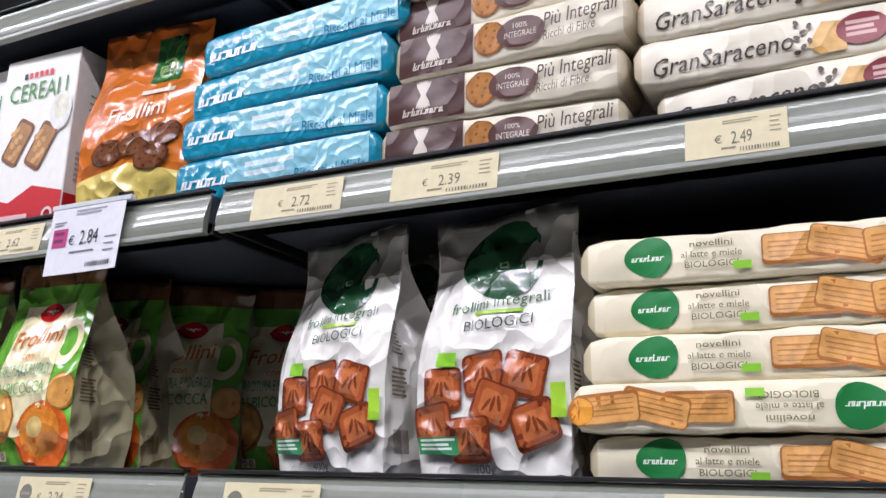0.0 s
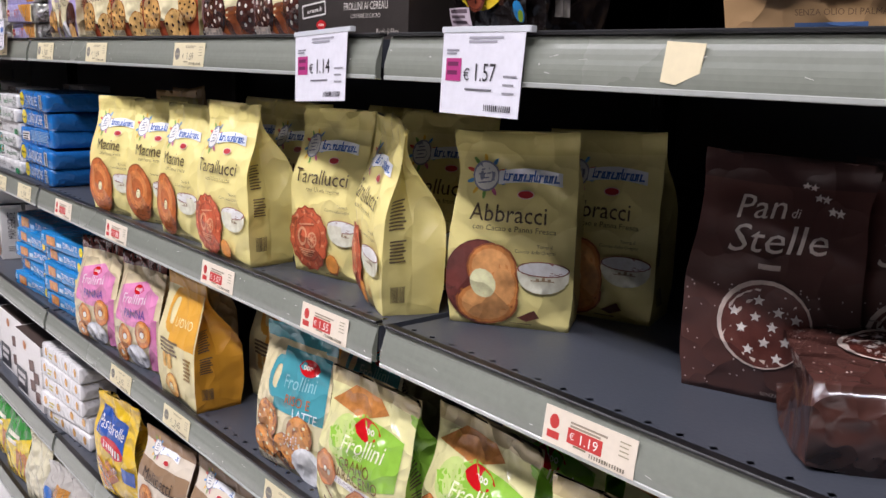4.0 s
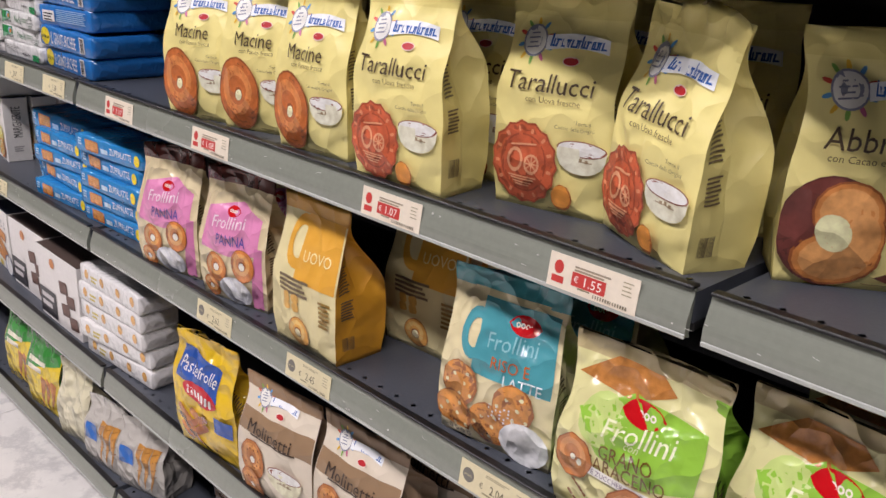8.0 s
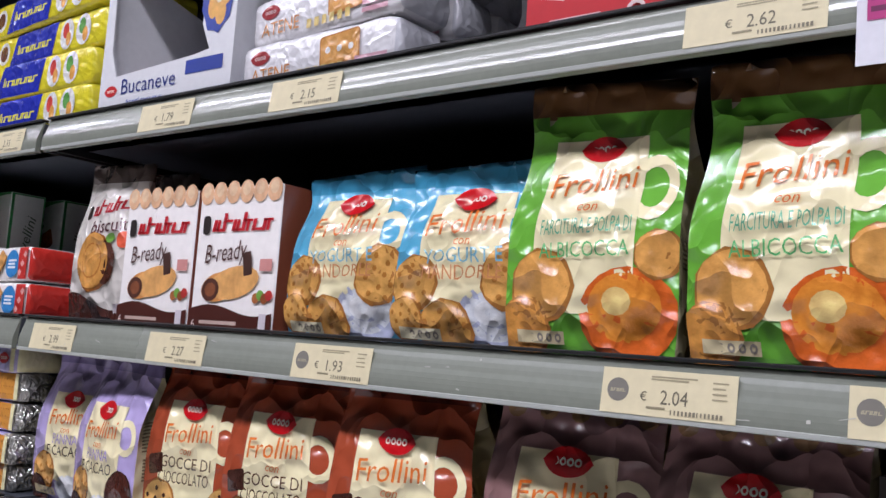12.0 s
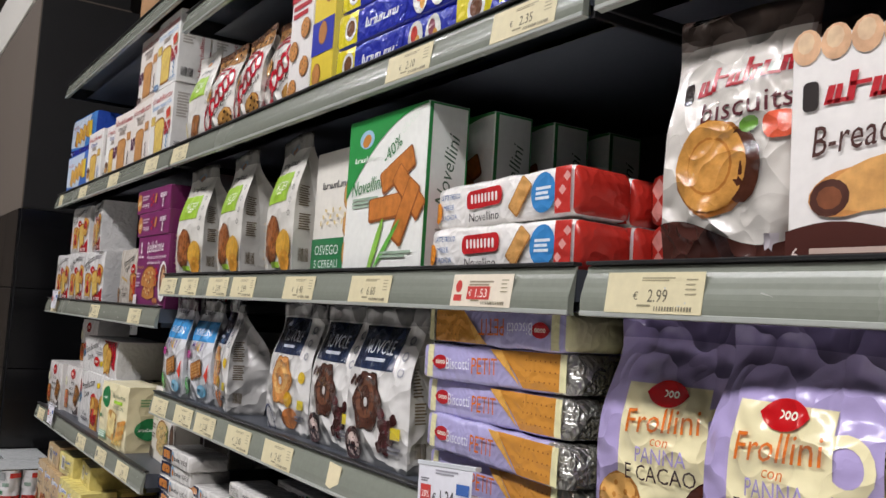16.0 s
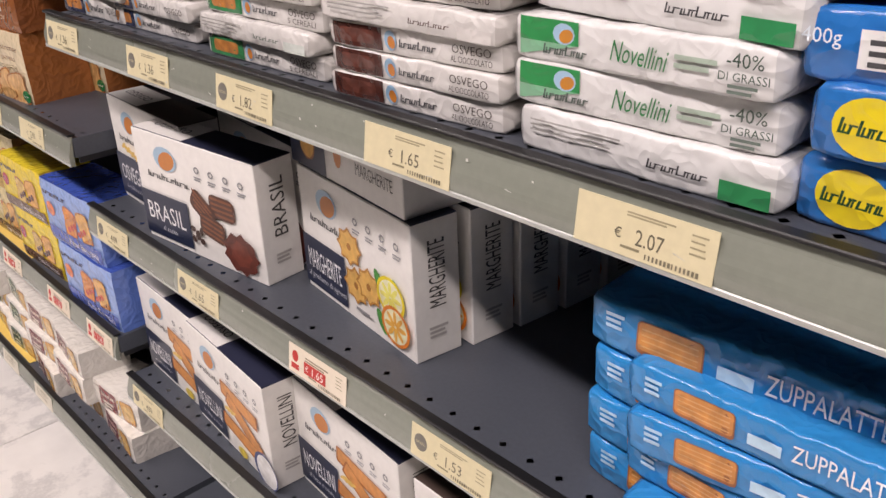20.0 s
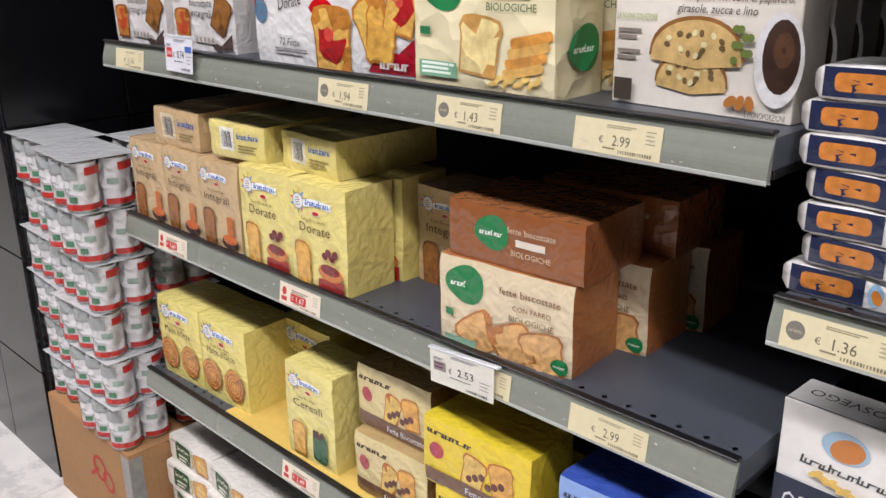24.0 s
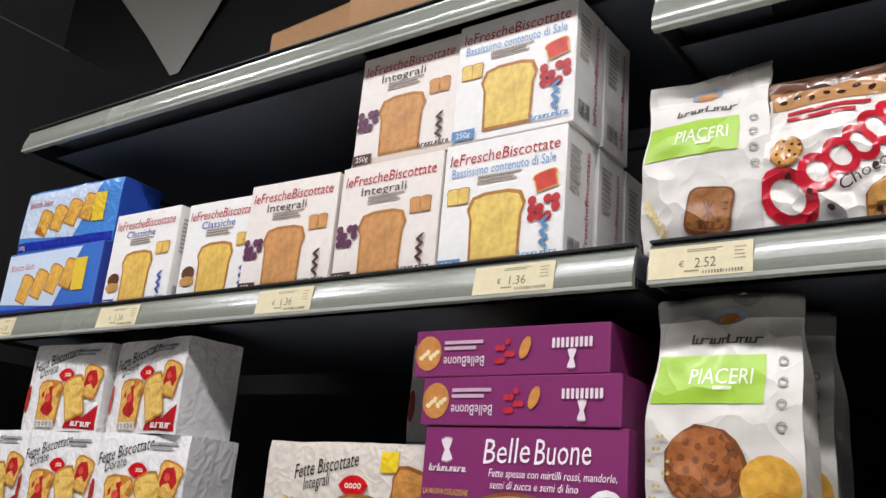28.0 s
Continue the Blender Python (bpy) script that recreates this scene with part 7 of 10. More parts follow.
@art("soakblue")
def soak(a, w, h):
    a.plank(-w * 0.22, h * 0.5, w * 0.2, h * 0.62, 0, "c9823c", "96582a", False)
    for k in range(4):
        a.block(-w * 0.22, h * (0.34 + 0.11 * k), w * 0.17, h * 0.03, 0, "dba060", "picture")
    a.bars(-w * 0.42, -w * 0.36, h * 0.7, 3, 0.003, "a8d4ee")
    a.text("ZUPPALATTE", w * 0.2, h * 0.55, h * 0.36, "e6eef2", width=w * 0.3)
    a.rect(-w * 0.08, h * 0.3, w * 0.02, h * 0.55, "b8d8ec", "panel", 0.05)
    a.ring(w * 0.42, h * 0.5, w * 0.035, h * 0.3, "e6cf2c", "logo", 0, 0, 14)


ARTS["soakbig"] = soak


@art("soakbig/top")
def _(a, w, d):
    a.text("ZUPPALATTE", w * 0.1, d * 0.35, 0.034, "dfe6ea", width=w * 0.62)
    a.ring(w * 0.12, d * 0.66, w * 0.17, d * 0.12, "e6cf2c", "logo", 0, 0, 20)
    a.plank(-w * 0.3, d * 0.6, w * 0.22, d * 0.36, 0, "c9823c", "96582a")


def gent_box(word, sub, side_col, pics):
    def draw(a, w, h):
        a.ring(-w * 0.22, h * 0.80, w * 0.10, h * 0.105, "9fbcd0", "logo", 0, 0, 20)
        a.ring(-w * 0.21, h * 0.785, w * 0.075, h * 0.08, "c47a3c", "logo", 0, 20, 16)
        a.scribble(-w * 0.40, -w * 0.04, h * 0.625, h * 0.10, "4a4a4c", 0.16, 9, 0, (0, 3, 6))
        for k in range(4):
            a.ring(w * (0.05 + 0.115 * k), h * 0.80, w * 0.022, h * 0.03, "8a8a8c", "small_print", 0.55, 0, 10)
            a.bars(w * (0.02 + 0.115 * k), w * (0.085 + 0.115 * k), h * 0.73, 2, 0.002, "9a9a9c")
        a.rect(-w * 0.5, h * 0.05, -w * 0.08, h * 0.46, "1f2740", "panel", 0.05)
        a.text(word, -w * 0.29, h * 0.28, 0.026, "e8e8ea", width=w * 0.33)
        a.text(sub, -w * 0.28, h * 0.14, 0.0075, "c9cad0")
        pics(a, w, h)
    return draw


def gent_side(word):
    def draw(a, d, h):
        a.text(word, d * 0.5, h * 0.62, d * 0.36, "3a3836", rot=90, width=h * 0.48)
        a.bars(d * 0.3, d * 0.7, h * 0.22, 3, 0.003, "a8a4a0")
    return draw


def gent_top(a, w, d):
    a.rect(-w * 0.5 + 0.002, 0.002, -w * 0.06, d - 0.002, "e4e1dc", "panel", 0.05)
    a.text("OSVEGO", -w * 0.28, d * 0.5, 0.014, "3a3836", flip=-1)


def pics_cocoa(a, w, h):
    for x, y, r in ((0.22, 0.54, 0), (0.06, 0.48, -35), (0.12, 0.33, -10)):
        a.block(w * x, h * y, w * 0.2, h * 0.2, r, "4a2414", "picture", 0.3)
        for k in range(4):
            a.block(w * x + w * 0.0, h * y + h * 0.045 * (k - 1.5), w * 0.17, h * 0.02, r, "7a4426", "picture")
    a.ring(w * 0.33, h * 0.20, w * 0.13, h * 0.17, "5a2418", "picture", 0, 0, 22, 0.12, 9)
    a.ring(w * 0.33, h * 0.20, w * 0.08, h * 0.11, "6e3020", "picture", 0, 0, 14, 0.1, 7)
    for k in range(6):
        a.ring(w * (-0.05 + 0.035 * (k % 3)), h * (0.26 - 0.06 * (k // 3) - 0.03 * (k % 2)), 0.006, 0.0045, "3a2018", "picture", 0, k * 40, 8)


def pics_daisy(a, w, h):
    for x, y in ((-0.02, 0.58), (0.02, 0.30), (0.14, 0.36)):
        a.ring(w * x, h * y, w * 0.10, h * 0.13, "b07a34", "picture", 0, 0, 24, 0.16, 8)
        a.ring(w * x, h * y, w * 0.085, h * 0.11, "d6a658", "picture", 0, 0, 24, 0.16, 8)
        a.ring(w * x, h * y, w * 0.02, h * 0.03, "a87030", "picture", 0, 0, 8)
    for s in range(4):
        a.ring(w * (0.24 + 0.1 * (s % 2)), h * (0.46 - 0.3 * (s // 2)), w * 0.03, h * 0.1, "3f8a3a", "picture", 0, 30 - 60 * (s % 2), 12)
    for x, y, c1, c2 in ((0.33, 0.40, "e8c61c", "f2e06a"), (0.36, 0.20, "d9791c", "eea444")):
        a.ring(w * x, h * y, w * 0.115, h * 0.15, c1, "picture", 0, 0, 20)
        a.ring(w * x, h * y, w * 0.095, h * 0.125, "f0e8b8", "picture", 0, 0, 20)
        for k in range(8):
            g = 45 * k
            a.ring(w * x + w * 0.048 * math.cos(radians(g)), h * y + h * 0.063 * math.sin(radians(g)), w * 0.04, h * 0.02, c2, "picture", 0, g, 8)
    a.bars(w * 0.02, w * 0.14, h * 0.12, 1, 0.004, "8a8a8c")


def pics_malt(a, w, h):
    for x, y, r in ((0.22, 0.57, 0), (0.28, 0.40, -12), (0.14, 0.24, 4)):
        a.block(w * x, h * y, w * 0.4, h * 0.22, r, "a86a2c", "picture", 0.45)
        a.block(w * x, h * y, w * 0.36, h * 0.18, r, "d29a55", "picture", 0.45)
        for k in range(8):
            a.ring(w * x + w * 0.03 * (k - 3.5), h * y + h * 0.03 * (k % 2), 0.002, 0.002, "94602a", "picture", 0, 0, 5)
    for k in range(10):
        a.ring(-w * (0.05 + 0.03 * k), h * (0.46 + 0.012 * k), 0.009, 0.0035, "d8b05a", "picture", 0, 30 if k % 2 else -10, 7)


def pics_oblong(a, w, h):
    for x, y, r in ((0.16, 0.60, -6), (0.2, 0.42, -28), (0.14, 0.26, -8)):
        a.block(w * x, h * y, w * 0.46, h * 0.15, r, "a05c26", "picture", 0.12)
        a.block(w * x, h * y + 0.001, w * 0.43, h * 0.12, r, "c88646", "picture", 0.12)
    a.ring(w * 0.42, h * 0.14, w * 0.14, h * 0.17, "3f4a78", "picture", 0, 0, 18)
    a.ring(w * 0.43, h * 0.14, w * 0.12, h * 0.15, "e8e6e0", "picture", 0, 0, 18)
    a.ring(w * 0.12, h * 0.08, w * 0.06, h * 0.05, "e2c04a", "picture", 0, 0, 12)
    for k in range(6):
        a.ring(-w * (0.02 - 0.02 * k), h * (0.44 + 0.012 * (k % 2)), 0.008, 0.003, "d8b05a", "picture", 0, 25, 6)


ARTS["cocoabox"] = gent_box("BRASIL", "al cacao", "w", pics_cocoa)
ARTS["daisy"] = gent_box("MARGHERITE", "al profumo di agrumi", "w", pics_daisy)
ARTS["maltbox"] = gent_box("OSVEGO", "al malto e miele", "w", pics_malt)
ARTS["oblongbox"] = gent_box("NOVELLINI", "al latte e miele", "w", pics_oblong)
ARTS["cocoabox/side"], ARTS["daisy/side"], ARTS["maltbox/side"], ARTS["oblongbox/side"] = gent_side("BRASIL"), gent_side("MARGHERITE"), gent_side("OSVEGO"), gent_side("NOVELLINI")
for key in ("cocoabox", "maltbox", "oblongbox", "daisy"):
    ARTS[key + "/top"] = gent_top


@art("daisyflat")
def _(a, w, h):
    a.rect(-w * 0.5, 0.001, -w * 0.15, h - 0.001, "1f2740", "panel", 0.05)
    a.cookie(-w * 0.32, h * 0.5, h * 0.3, "cf9c4c")
    a.ring(-w * 0.03, h * 0.6, w * 0.035, h * 0.26, "c47a3c", "logo", 0, 0, 12)
    a.text("MARGHERITE", w * 0.28, h * 0.52, 0.014, "4a4846", width=w * 0.3)


def upright_rusk(title, pic):
    def draw(a, w, h):
        sun_mark(a, -w * 0.28, h * 0.84, w * 0.10)
        a.text("Fette Biscottate", -w * 0.02, h * 0.70, 0.0055, "6b5a34", width=w * 0.4)
        a.text(title, 0.0, h * 0.63, 0.014, "5a4228", width=w * min(0.62, 0.085 * len(title)))
        pic(a, w, h)
    return draw


def pic_jam(a, w, h):
    rusk_shape(a, -w * 0.24, h * 0.28, w * 0.30, h * 0.44, "d9a24c", "a8702c")
    a.poly([(w * 0.0, h * 0.05), (w * 0.46, h * 0.05), (w * 0.47, h * 0.22), (w * 0.02, h * 0.2)], "9a2420", "panel")
    a.ring(w * 0.24, h * 0.27, w * 0.22, h * 0.075, "c87a3c", "picture", 0, 0, 16)
    a.ring(w * 0.24, h * 0.30, w * 0.18, h * 0.05, "7a1c20", "picture", 0, 0, 14)
    for k in range(4):
        a.ring(w * (0.16 + 0.06 * k), h * (0.42 + 0.04 * (k % 2)), w * 0.05, h * 0.035, "6a1a24", "picture", 0, 0, 10)


def pic_whole(a, w, h):
    rusk_shape(a, -w * 0.24, h * 0.28, w * 0.32, h * 0.44, "8f5a2a", "6a4020")
    a.ring(w * 0.26, h * 0.18, w * 0.2, h * 0.08, "4a3a38", "picture", 0, 0, 16)
    a.ring(w * 0.26, h * 0.21, w * 0.17, h * 0.055, "c4622c", "picture", 0, 0, 14)
    a.block(w * 0.28, h * 0.36, w * 0.16, h * 0.2, 0, "b86428", "picture", 0.3)


def pic_swirl(a, w, h):
    for s, x in ((1, -0.26), (1, 0.24)):
        a.cookie(w * x, h * 0.3, w * 0.22, "cf8f3e", None, "94581f", h * 0.2)
        for k in range(3):
            a.ring(w * x, h * 0.3, w * (0.17 - 0.05 * k), h * (0.155 - 0.045 * k), "a8662a", "picture", 0.82, 0, 16)


def pic_cup(a, w, h):
    rusk_shape(a, -w * 0.22, h * 0.24, w * 0.30, h * 0.36, "d9a24c", "a8702c")
    a.block(w * 0.22, h * 0.24, w * 0.3, h * 0.3, 0, "2a5a3a", "picture", 0.2)
    for k in range(6):
        a.ring(w * (0.12 + 0.05 * (k % 4)), h * (0.36 + 0.03 * (k // 3)), w * 0.045, h * 0.03, "4a2418", "picture", 0, 0, 8)


ARTS["rusk_dorate"], ARTS["rusk_integ"] = upright_rusk("Dorate", pic_jam), upright_rusk("Integrali", pic_whole)
ARTS["rusk_malt"], ARTS["rusk_cocoa"] = upright_rusk("Malto d'Orzo", pic_swirl), upright_rusk("Cereali", pic_cup)


@art("rusk_spelt")
def _(a, w, h):
    a.leafmark(-w * 0.30, h * 0.74, w * 0.30, "1f7a44")
    a.text("fette biscottate", w * 0.2, h * 0.8, 0.009, "7a4a2c", width=w * 0.44)
    a.text("CON FARRO", w * 0.22, h * 0.66, 0.007, "7a4a2c")
    a.text("BIOLOGICHE", w * 0.22, h * 0.55, 0.008, "6a5a3c")
    for k, x in enumerate((-0.18, 0.08, 0.30)):
        rusk_shape(a, w * x, h * 0.28, w * 0.34, h * 0.42, "dba66a", "b0703a", 35 - 12 * k)
    a.rect(-w * 0.45, h * 0.06, -w * 0.2, h * 0.2, "8fb49a", "panel", 0.05)
    a.rect(-w * 0.44, h * 0.40, -w * 0.38, h * 0.47, "1f7a44", "panel", 0.05)
    a.leafmark(w * 0.42, h * 0.2, w * 0.12, "1f7a44")


@art("rusk_speltbrown")
def _(a, w, h):
    a.leafmark(-w * 0.16, h * 0.55, h * 0.72, "1f7a44")
    a.text("fette biscottate", w * 0.14, h * 0.68, 0.008, "d8c0a0")
    a.rect(w * 0.03, h * 0.42, w * 0.24, h * 0.54, "dcd0c0", "panel", 0.05)
    a.text("BIOLOGICHE", w * 0.14, h * 0.3, 0.007, "d8c0a0")


def slice_pack(panel, low, word):
    def draw(a, w, h):
        a.scribble(-w * 0.46, -w * 0.02, h * 0.82, h * 0.17, "2a3560" if panel == "b" else "3a2a20", 0.36, 6, 0, ())
        a.ring(-w * 0.36, h * 0.55, w * 0.07, h * 0.12, "e0703c" if panel == "b" else "a83a4a", "picture", 0, 0, 14)
        rusk_shape(a, 0.0, h * 0.46, w * 0.24, h * 0.52, "d9802c" if panel == "b" else "e0b45c", "b0602a", -12)
        rusk_shape(a, w * 0.26, h * 0.52, w * 0.24, h * 0.5, "e0a04c", "b0702a", 8)
        for k in range(6):
            a.ring(w * (-0.04 + 0.06 * k), h * (0.36 + 0.05 * (k % 3)), 0.006, 0.006, "b83a2c" if panel == "b" else "5a2a24", "picture", 0, 0, 8)
        a.rect(-w * 0.48, h * 0.04, w * 0.48, h * 0.26, low, "panel")
        a.text("Fette Biscottate", w * 0.18, h * 0.15, 0.010, "e6e6ec", width=w * 0.5)
    return draw


ARTS["blueslice"], ARTS["yellowslice"], ARTS["tanslice"] = slice_pack("b", "3b55a8", ""), slice_pack("y", "6a4a34", ""), slice_pack("t", "6a4a3a", "")


def crisp(col):
    def draw(a, w, h):
        a.block(-w * 0.16, h * 0.52, w * 0.36, h * 0.78, -3, col, "panel", 0.1)
        a.scribble(-w * 0.3, -w * 0.02, h * 0.66, h * 0.3, "e0dccc", 0.22, 7, 0, (0, 4))
        a.bars(-w * 0.28, -w * 0.06, h * 0.34, 2, 0.005, "d8d4c4")
        a.plank(w * 0.27, h * 0.5, w * 0.3, h * 0.8, 6, "cf9a4c", "96602a", False)
        a.block(w * 0.28, h * 0.5, w * 0.2, h * 0.5, 6, "dcae66", "oblong_biscuit_picture", 0.25)
        for k in range(8):
            a.ring(w * (0.06 + 0.012 * (k % 3)), h * (0.2 + 0.08 * k), 0.005, 0.002, "d8b466", "picture", 0, 30 * (k % 3), 6)
        a.bars(-w * 0.44, -w * 0.3, h * 0.85, 1, 0.004, "b8b0a8")
    return draw


ARTS["crisprow"], ARTS["crispred"] = crisp("24543a"), crisp("7a1f28")


@art("pastrybag")
def _(a, w, h):
    a.poly([(-w * 0.42, h * 0.62), (-w * 0.36, h * 0.88), (w * 0.30, h * 0.80), (w * 0.26, h * 0.55)], "2a55a8", "panel")
    a.text("Pastefrolle", -w * 0.05, h * 0.73, 0.024, "eceaf0", width=w * 0.6, slant=0.2, rot=-6)
    a.ring(-w * 0.02, h * 0.55, w * 0.28, h * 0.075, "c2202a", "logo", 0, -6, 18)
    for k in range(7):
        a.block(w * (-0.2 + 0.06 * k), h * (0.56 - 0.006 * k), w * 0.035, h * 0.06, 0, "efe4e0", "logo", 0.3)
    for k in range(9):
        a.block(w * (-0.28 + 0.09 * (k % 4)), h * (0.16 + 0.09 * (k // 3)), w * 0.24, h * 0.065, -38 + 70 * (k % 2), "96501e" if k % 2 else "b8702c", "picture", 0.4)
    a.rect(w * 0.2, h * 0.30, w * 0.46, h * 0.44, "2a55a8", "panel")


@art("whitestick")
def _(a, w, h):
    for x in (-0.36, -0.1, 0.16, 0.38):
        a.ring(w * x, h * 0.55, w * 0.035, h * 0.26, "d9a25c", "picture", 0, 0, 12)
    a.bars(-w * 0.28, -w * 0.18, h * 0.5, 2, 0.005, "c9b86a")


@art("wafer")
def _(a, w, h):
    for x, y in ((0.14, 0.6), (0.3, 0.46), (0.16, 0.3), (0.34, 0.18)):
        a.block(w * x, h * y, w * 0.2, h * 0.17, 8, "4a2c22", "picture", 0.15)
        a.block(w * x, h * y + 0.003, w * 0.17, h * 0.12, 8, "5f3c30", "picture", 0.15)
    a.ring(-w * 0.1, h * 0.84, w * 0.06, h * 0.07, "c47a3c", "logo", 0, 0, 12)
    a.rect(-w * 0.49, h * 0.05, -w * 0.08, h * 0.42, "2c2a30", "panel", 0.05)
    a.bars(-w * 0.44, -w * 0.14, h * 0.28, 2, 0.012, "c8c4c4")


@art("bigbag")
def _(a, w, h):
    a.text("Big", -w * 0.1, h * 0.74, 0.024, INK, slant=0.15, rot=-3)
    a.text("Integrale", w * 0.03, h * 0.60, 0.021, INK, width=w * 0.68, slant=0.12, rot=-4)
    a.bars(-w * 0.05, w * 0.3, h * 0.50, 1, 0.005, "c8506a")
    a.ring(-w * 0.34, h * 0.24, w * 0.13, h * 0.20, "6b4028", "picture", 0, 10, 18, 0.06, 6)
    a.ring(-w * 0.34, h * 0.24, w * 0.05, h * 0.08, "dedbd8", "picture", 0, 10, 12)
    a.bars(-w * 0.02, w * 0.34, h * 0.36, 2, 0.005, "b8a8a4")
    a.bars(w * 0.05, w * 0.3, h * 0.2, 2, 0.006, "55504e")
    a.ring(0, h * 0.88, w * 0.18, h * 0.09, "9a9678", "panel", 0, 0, 14)
    a.ring(w * 0.3, h * 0.06, w * 0.18, h * 0.06, "8a5a34", "picture", 0, 0, 12)


@art("redwhite")
def _(a, w, h):
    for k in range(3):
        a.block(w * (-0.2 + 0.2 * k), h * 0.5, w * 0.05, h * 0.6, 30 - 20 * k, "c83a40", "panel", 0.3)
    a.ring(w * 0.12, h * 0.6, w * 0.2, h * 0.16, "9a968e", "logo", 0.8, 0, 18)
    a.poly([(w * 0.2, h * 0.7), (w * 0.48, h * 0.86), (w * 0.48, h * 0.4)], "2f8a90")
    a.cookie(w * 0.25, h * 0.2, w * 0.18, "4a2a1e")


@art("conebag")
def _(a, w, h):
    for k in range(3):
        a.poly([(w * (-0.05 + 0.16 * k), h * 0.75), (w * (0.11 + 0.16 * k), h * 0.75), (w * (0.02 + 0.12 * k), h * 0.12)], "b8803c")
        for j in range(4):
            a.block(w * (0.02 + 0.15 * k), h * (0.68 - 0.1 * j), w * 0.12, h * 0.012, 20, "8a5a24", "picture")
    a.rect(-w * 0.42, h * 0.4, -w * 0.12, h * 0.62, "2f6ab8", "logo")


@art("greenyellow")
def _(a, w, h):
    a.poly([(-w * 0.48, h * 0.5), (w * 0.48, h * 0.72), (w * 0.48, h * 0.95), (-w * 0.48, h * 0.95)], "3a8a3e", "panel")
    for k in range(3):
        a.poly([(w * (0.0 + 0.14 * k), h * 0.5), (w * (0.14 + 0.14 * k), h * 0.46), (w * (0.02 + 0.12 * k), h * 0.05)], "b8743c")
    a.bars(-w * 0.4, w * 0.1, h * 0.62, 2, 0.012, "eee6d0")

@art("maize/back")
def _(a, w, h):
    a.text("400g", -w * 0.44, h * 0.62, 0.008, "dfe8ee")
    a.rect(-w * 0.36, h * 0.26, -w * 0.14, h * 0.74, "e2e2e0", "panel")
    a.bars(-w * 0.34, -w * 0.17, h * 0.56, 3, 0.0028, "4a4a4c", "small_print", 2.0)
    a.bars(-w * 0.1, w * 0.42, h * 0.8, 7, 0.0016, "9cc0de", "small_print", 2.2, 0.1)


def plain_back(patch, script):
    """The back of a white packet: a coloured end, a maker's script overhead and small print."""
    def draw(a, w, h):
        a.rect(w * 0.3, h * 0.1, w * 0.46, h * 0.5, patch, "panel")
        a.scribble(w * 0.05, w * 0.26, h * 0.42, h * 0.34, script, 0.16, 8, 0, (0, 4))
        a.bars(-w * 0.42, -w * 0.05, h * 0.72, 3, 0.0014, "a8a6a2", "small_print", 2.6)
    return draw


ARTS["slimgreen/back"] = plain_back("2b8a55", "4a4a4c")
ARTS["cocoaosv/back"] = plain_back("d6d2ce", "6a5a54")
ARTS["greenosvp/back"] = plain_back("cfd6cf", "5a6a5e")
ARTS["navyosv/back"] = plain_back("cfcfd6", "4a4c5e")


def lying_rusk(script, label):
    """The narrow face of a rusk pack that lies on its side."""
    def draw(a, w, h):
        a.rect(-w * 0.30, h * 0.22, -w * 0.02, h * 0.86, label, "panel")
        a.barcode(-w * 0.27, h * 0.3, -w * 0.06, h * 0.76, "6a6a72")
        a.scribble(w * 0.05, w * 0.42, h * 0.66, h * 0.3, script, 0.2, 9, 0, (0, 5))
        a.bars(w * 0.06, w * 0.4, h * 0.38, 3, 0.0022, "9a8a5a", "small_print", 2.4)
    return draw


ARTS["plainyellow"] = lying_rusk("2b62b0", "e9e6d8")
ARTS["plaintan"] = lying_rusk("2b62b0", "d9c9a8")


# ---- the packs, shelf by shelf ----
Q = DECK


def goods(key, name, label, category, shape, w, h, d, cols, spots, group="", side=None, top=None, **more):
    ob = pack(name, label, category, shape, w, h, d, cols, ARTS.get(key), group, ARTS.get(key + "/side"), ARTS.get(key + "/top"), ARTS.get(key + "/back"), **more)
    return spread(ob, spots)


def pile(x, y, z, rows, high, seed_, turn=0.0, deep=1, back=0.08, jit=0.009, backs=(), over=(), d=0.07):
    """A hand-made stack: each packet a little shifted, turned and tipped, some back to front, some overhead."""
    rnd = random.Random(seed_)
    out = []
    for b in range(deep):
        for r in range(rows):
            px, py = x + rnd.uniform(-jit, jit), y + back * b + rnd.uniform(-0.4, 1) * jit
            yaw, tip = turn + rnd.uniform(-3.4, 3.4), rnd.uniform(-1.1, 1.1) if r else 0
            if r in backs:
                out.append((px, py + d, z + high * r, yaw + 180, 0, -tip))
            elif r in over:
                out.append((px, py, z + high * (r + 1), yaw, 0, tip + 180))
            else:
                out.append((px, py, z + high * r, yaw, 0, tip))
    return out


# shelf A
a = Q["A"]
goods("wholegrain", "biscuit_packet", "dark brown and cream paper biscuit packet in a stack", "biscuits", "stick", 0.24, 0.046, 0.07, ["e6dcc6", "cdbfa2"],
      pile(0.305, 0.02, a, 5, 0.046, 1, deep=2), "wholegrain packets", kind="paper")
goods("buckwheat", "biscuit_packet", "cream paper biscuit packet with a brown end, in a stack", "biscuits", "stick", 0.235, 0.042, 0.065, ["e9e0cc", "d8cbb0"],
      pile(0.552, 0.02, a, 5, 0.042, 2, deep=2), "buckwheat packets", kind="paper")
goods("honeyblue", "biscuit_packet", "teal blue and pale blue biscuit packet in a stack", "biscuits", "stick", 0.26, 0.05, 0.07, ["1d8fae", "1d8fae"],
      [(0.05, 0.02, a, 0), (0.055, 0.02, a + 0.05, 1), (0.06, 0.022, a + 0.1, -1, 0, -2), (0.075, 0.022, a + 0.152, 1, 0, -3), (0.05, 0.1, a, 0), (0.05, 0.1, a + 0.05, 0)], "honey biscuit packets")
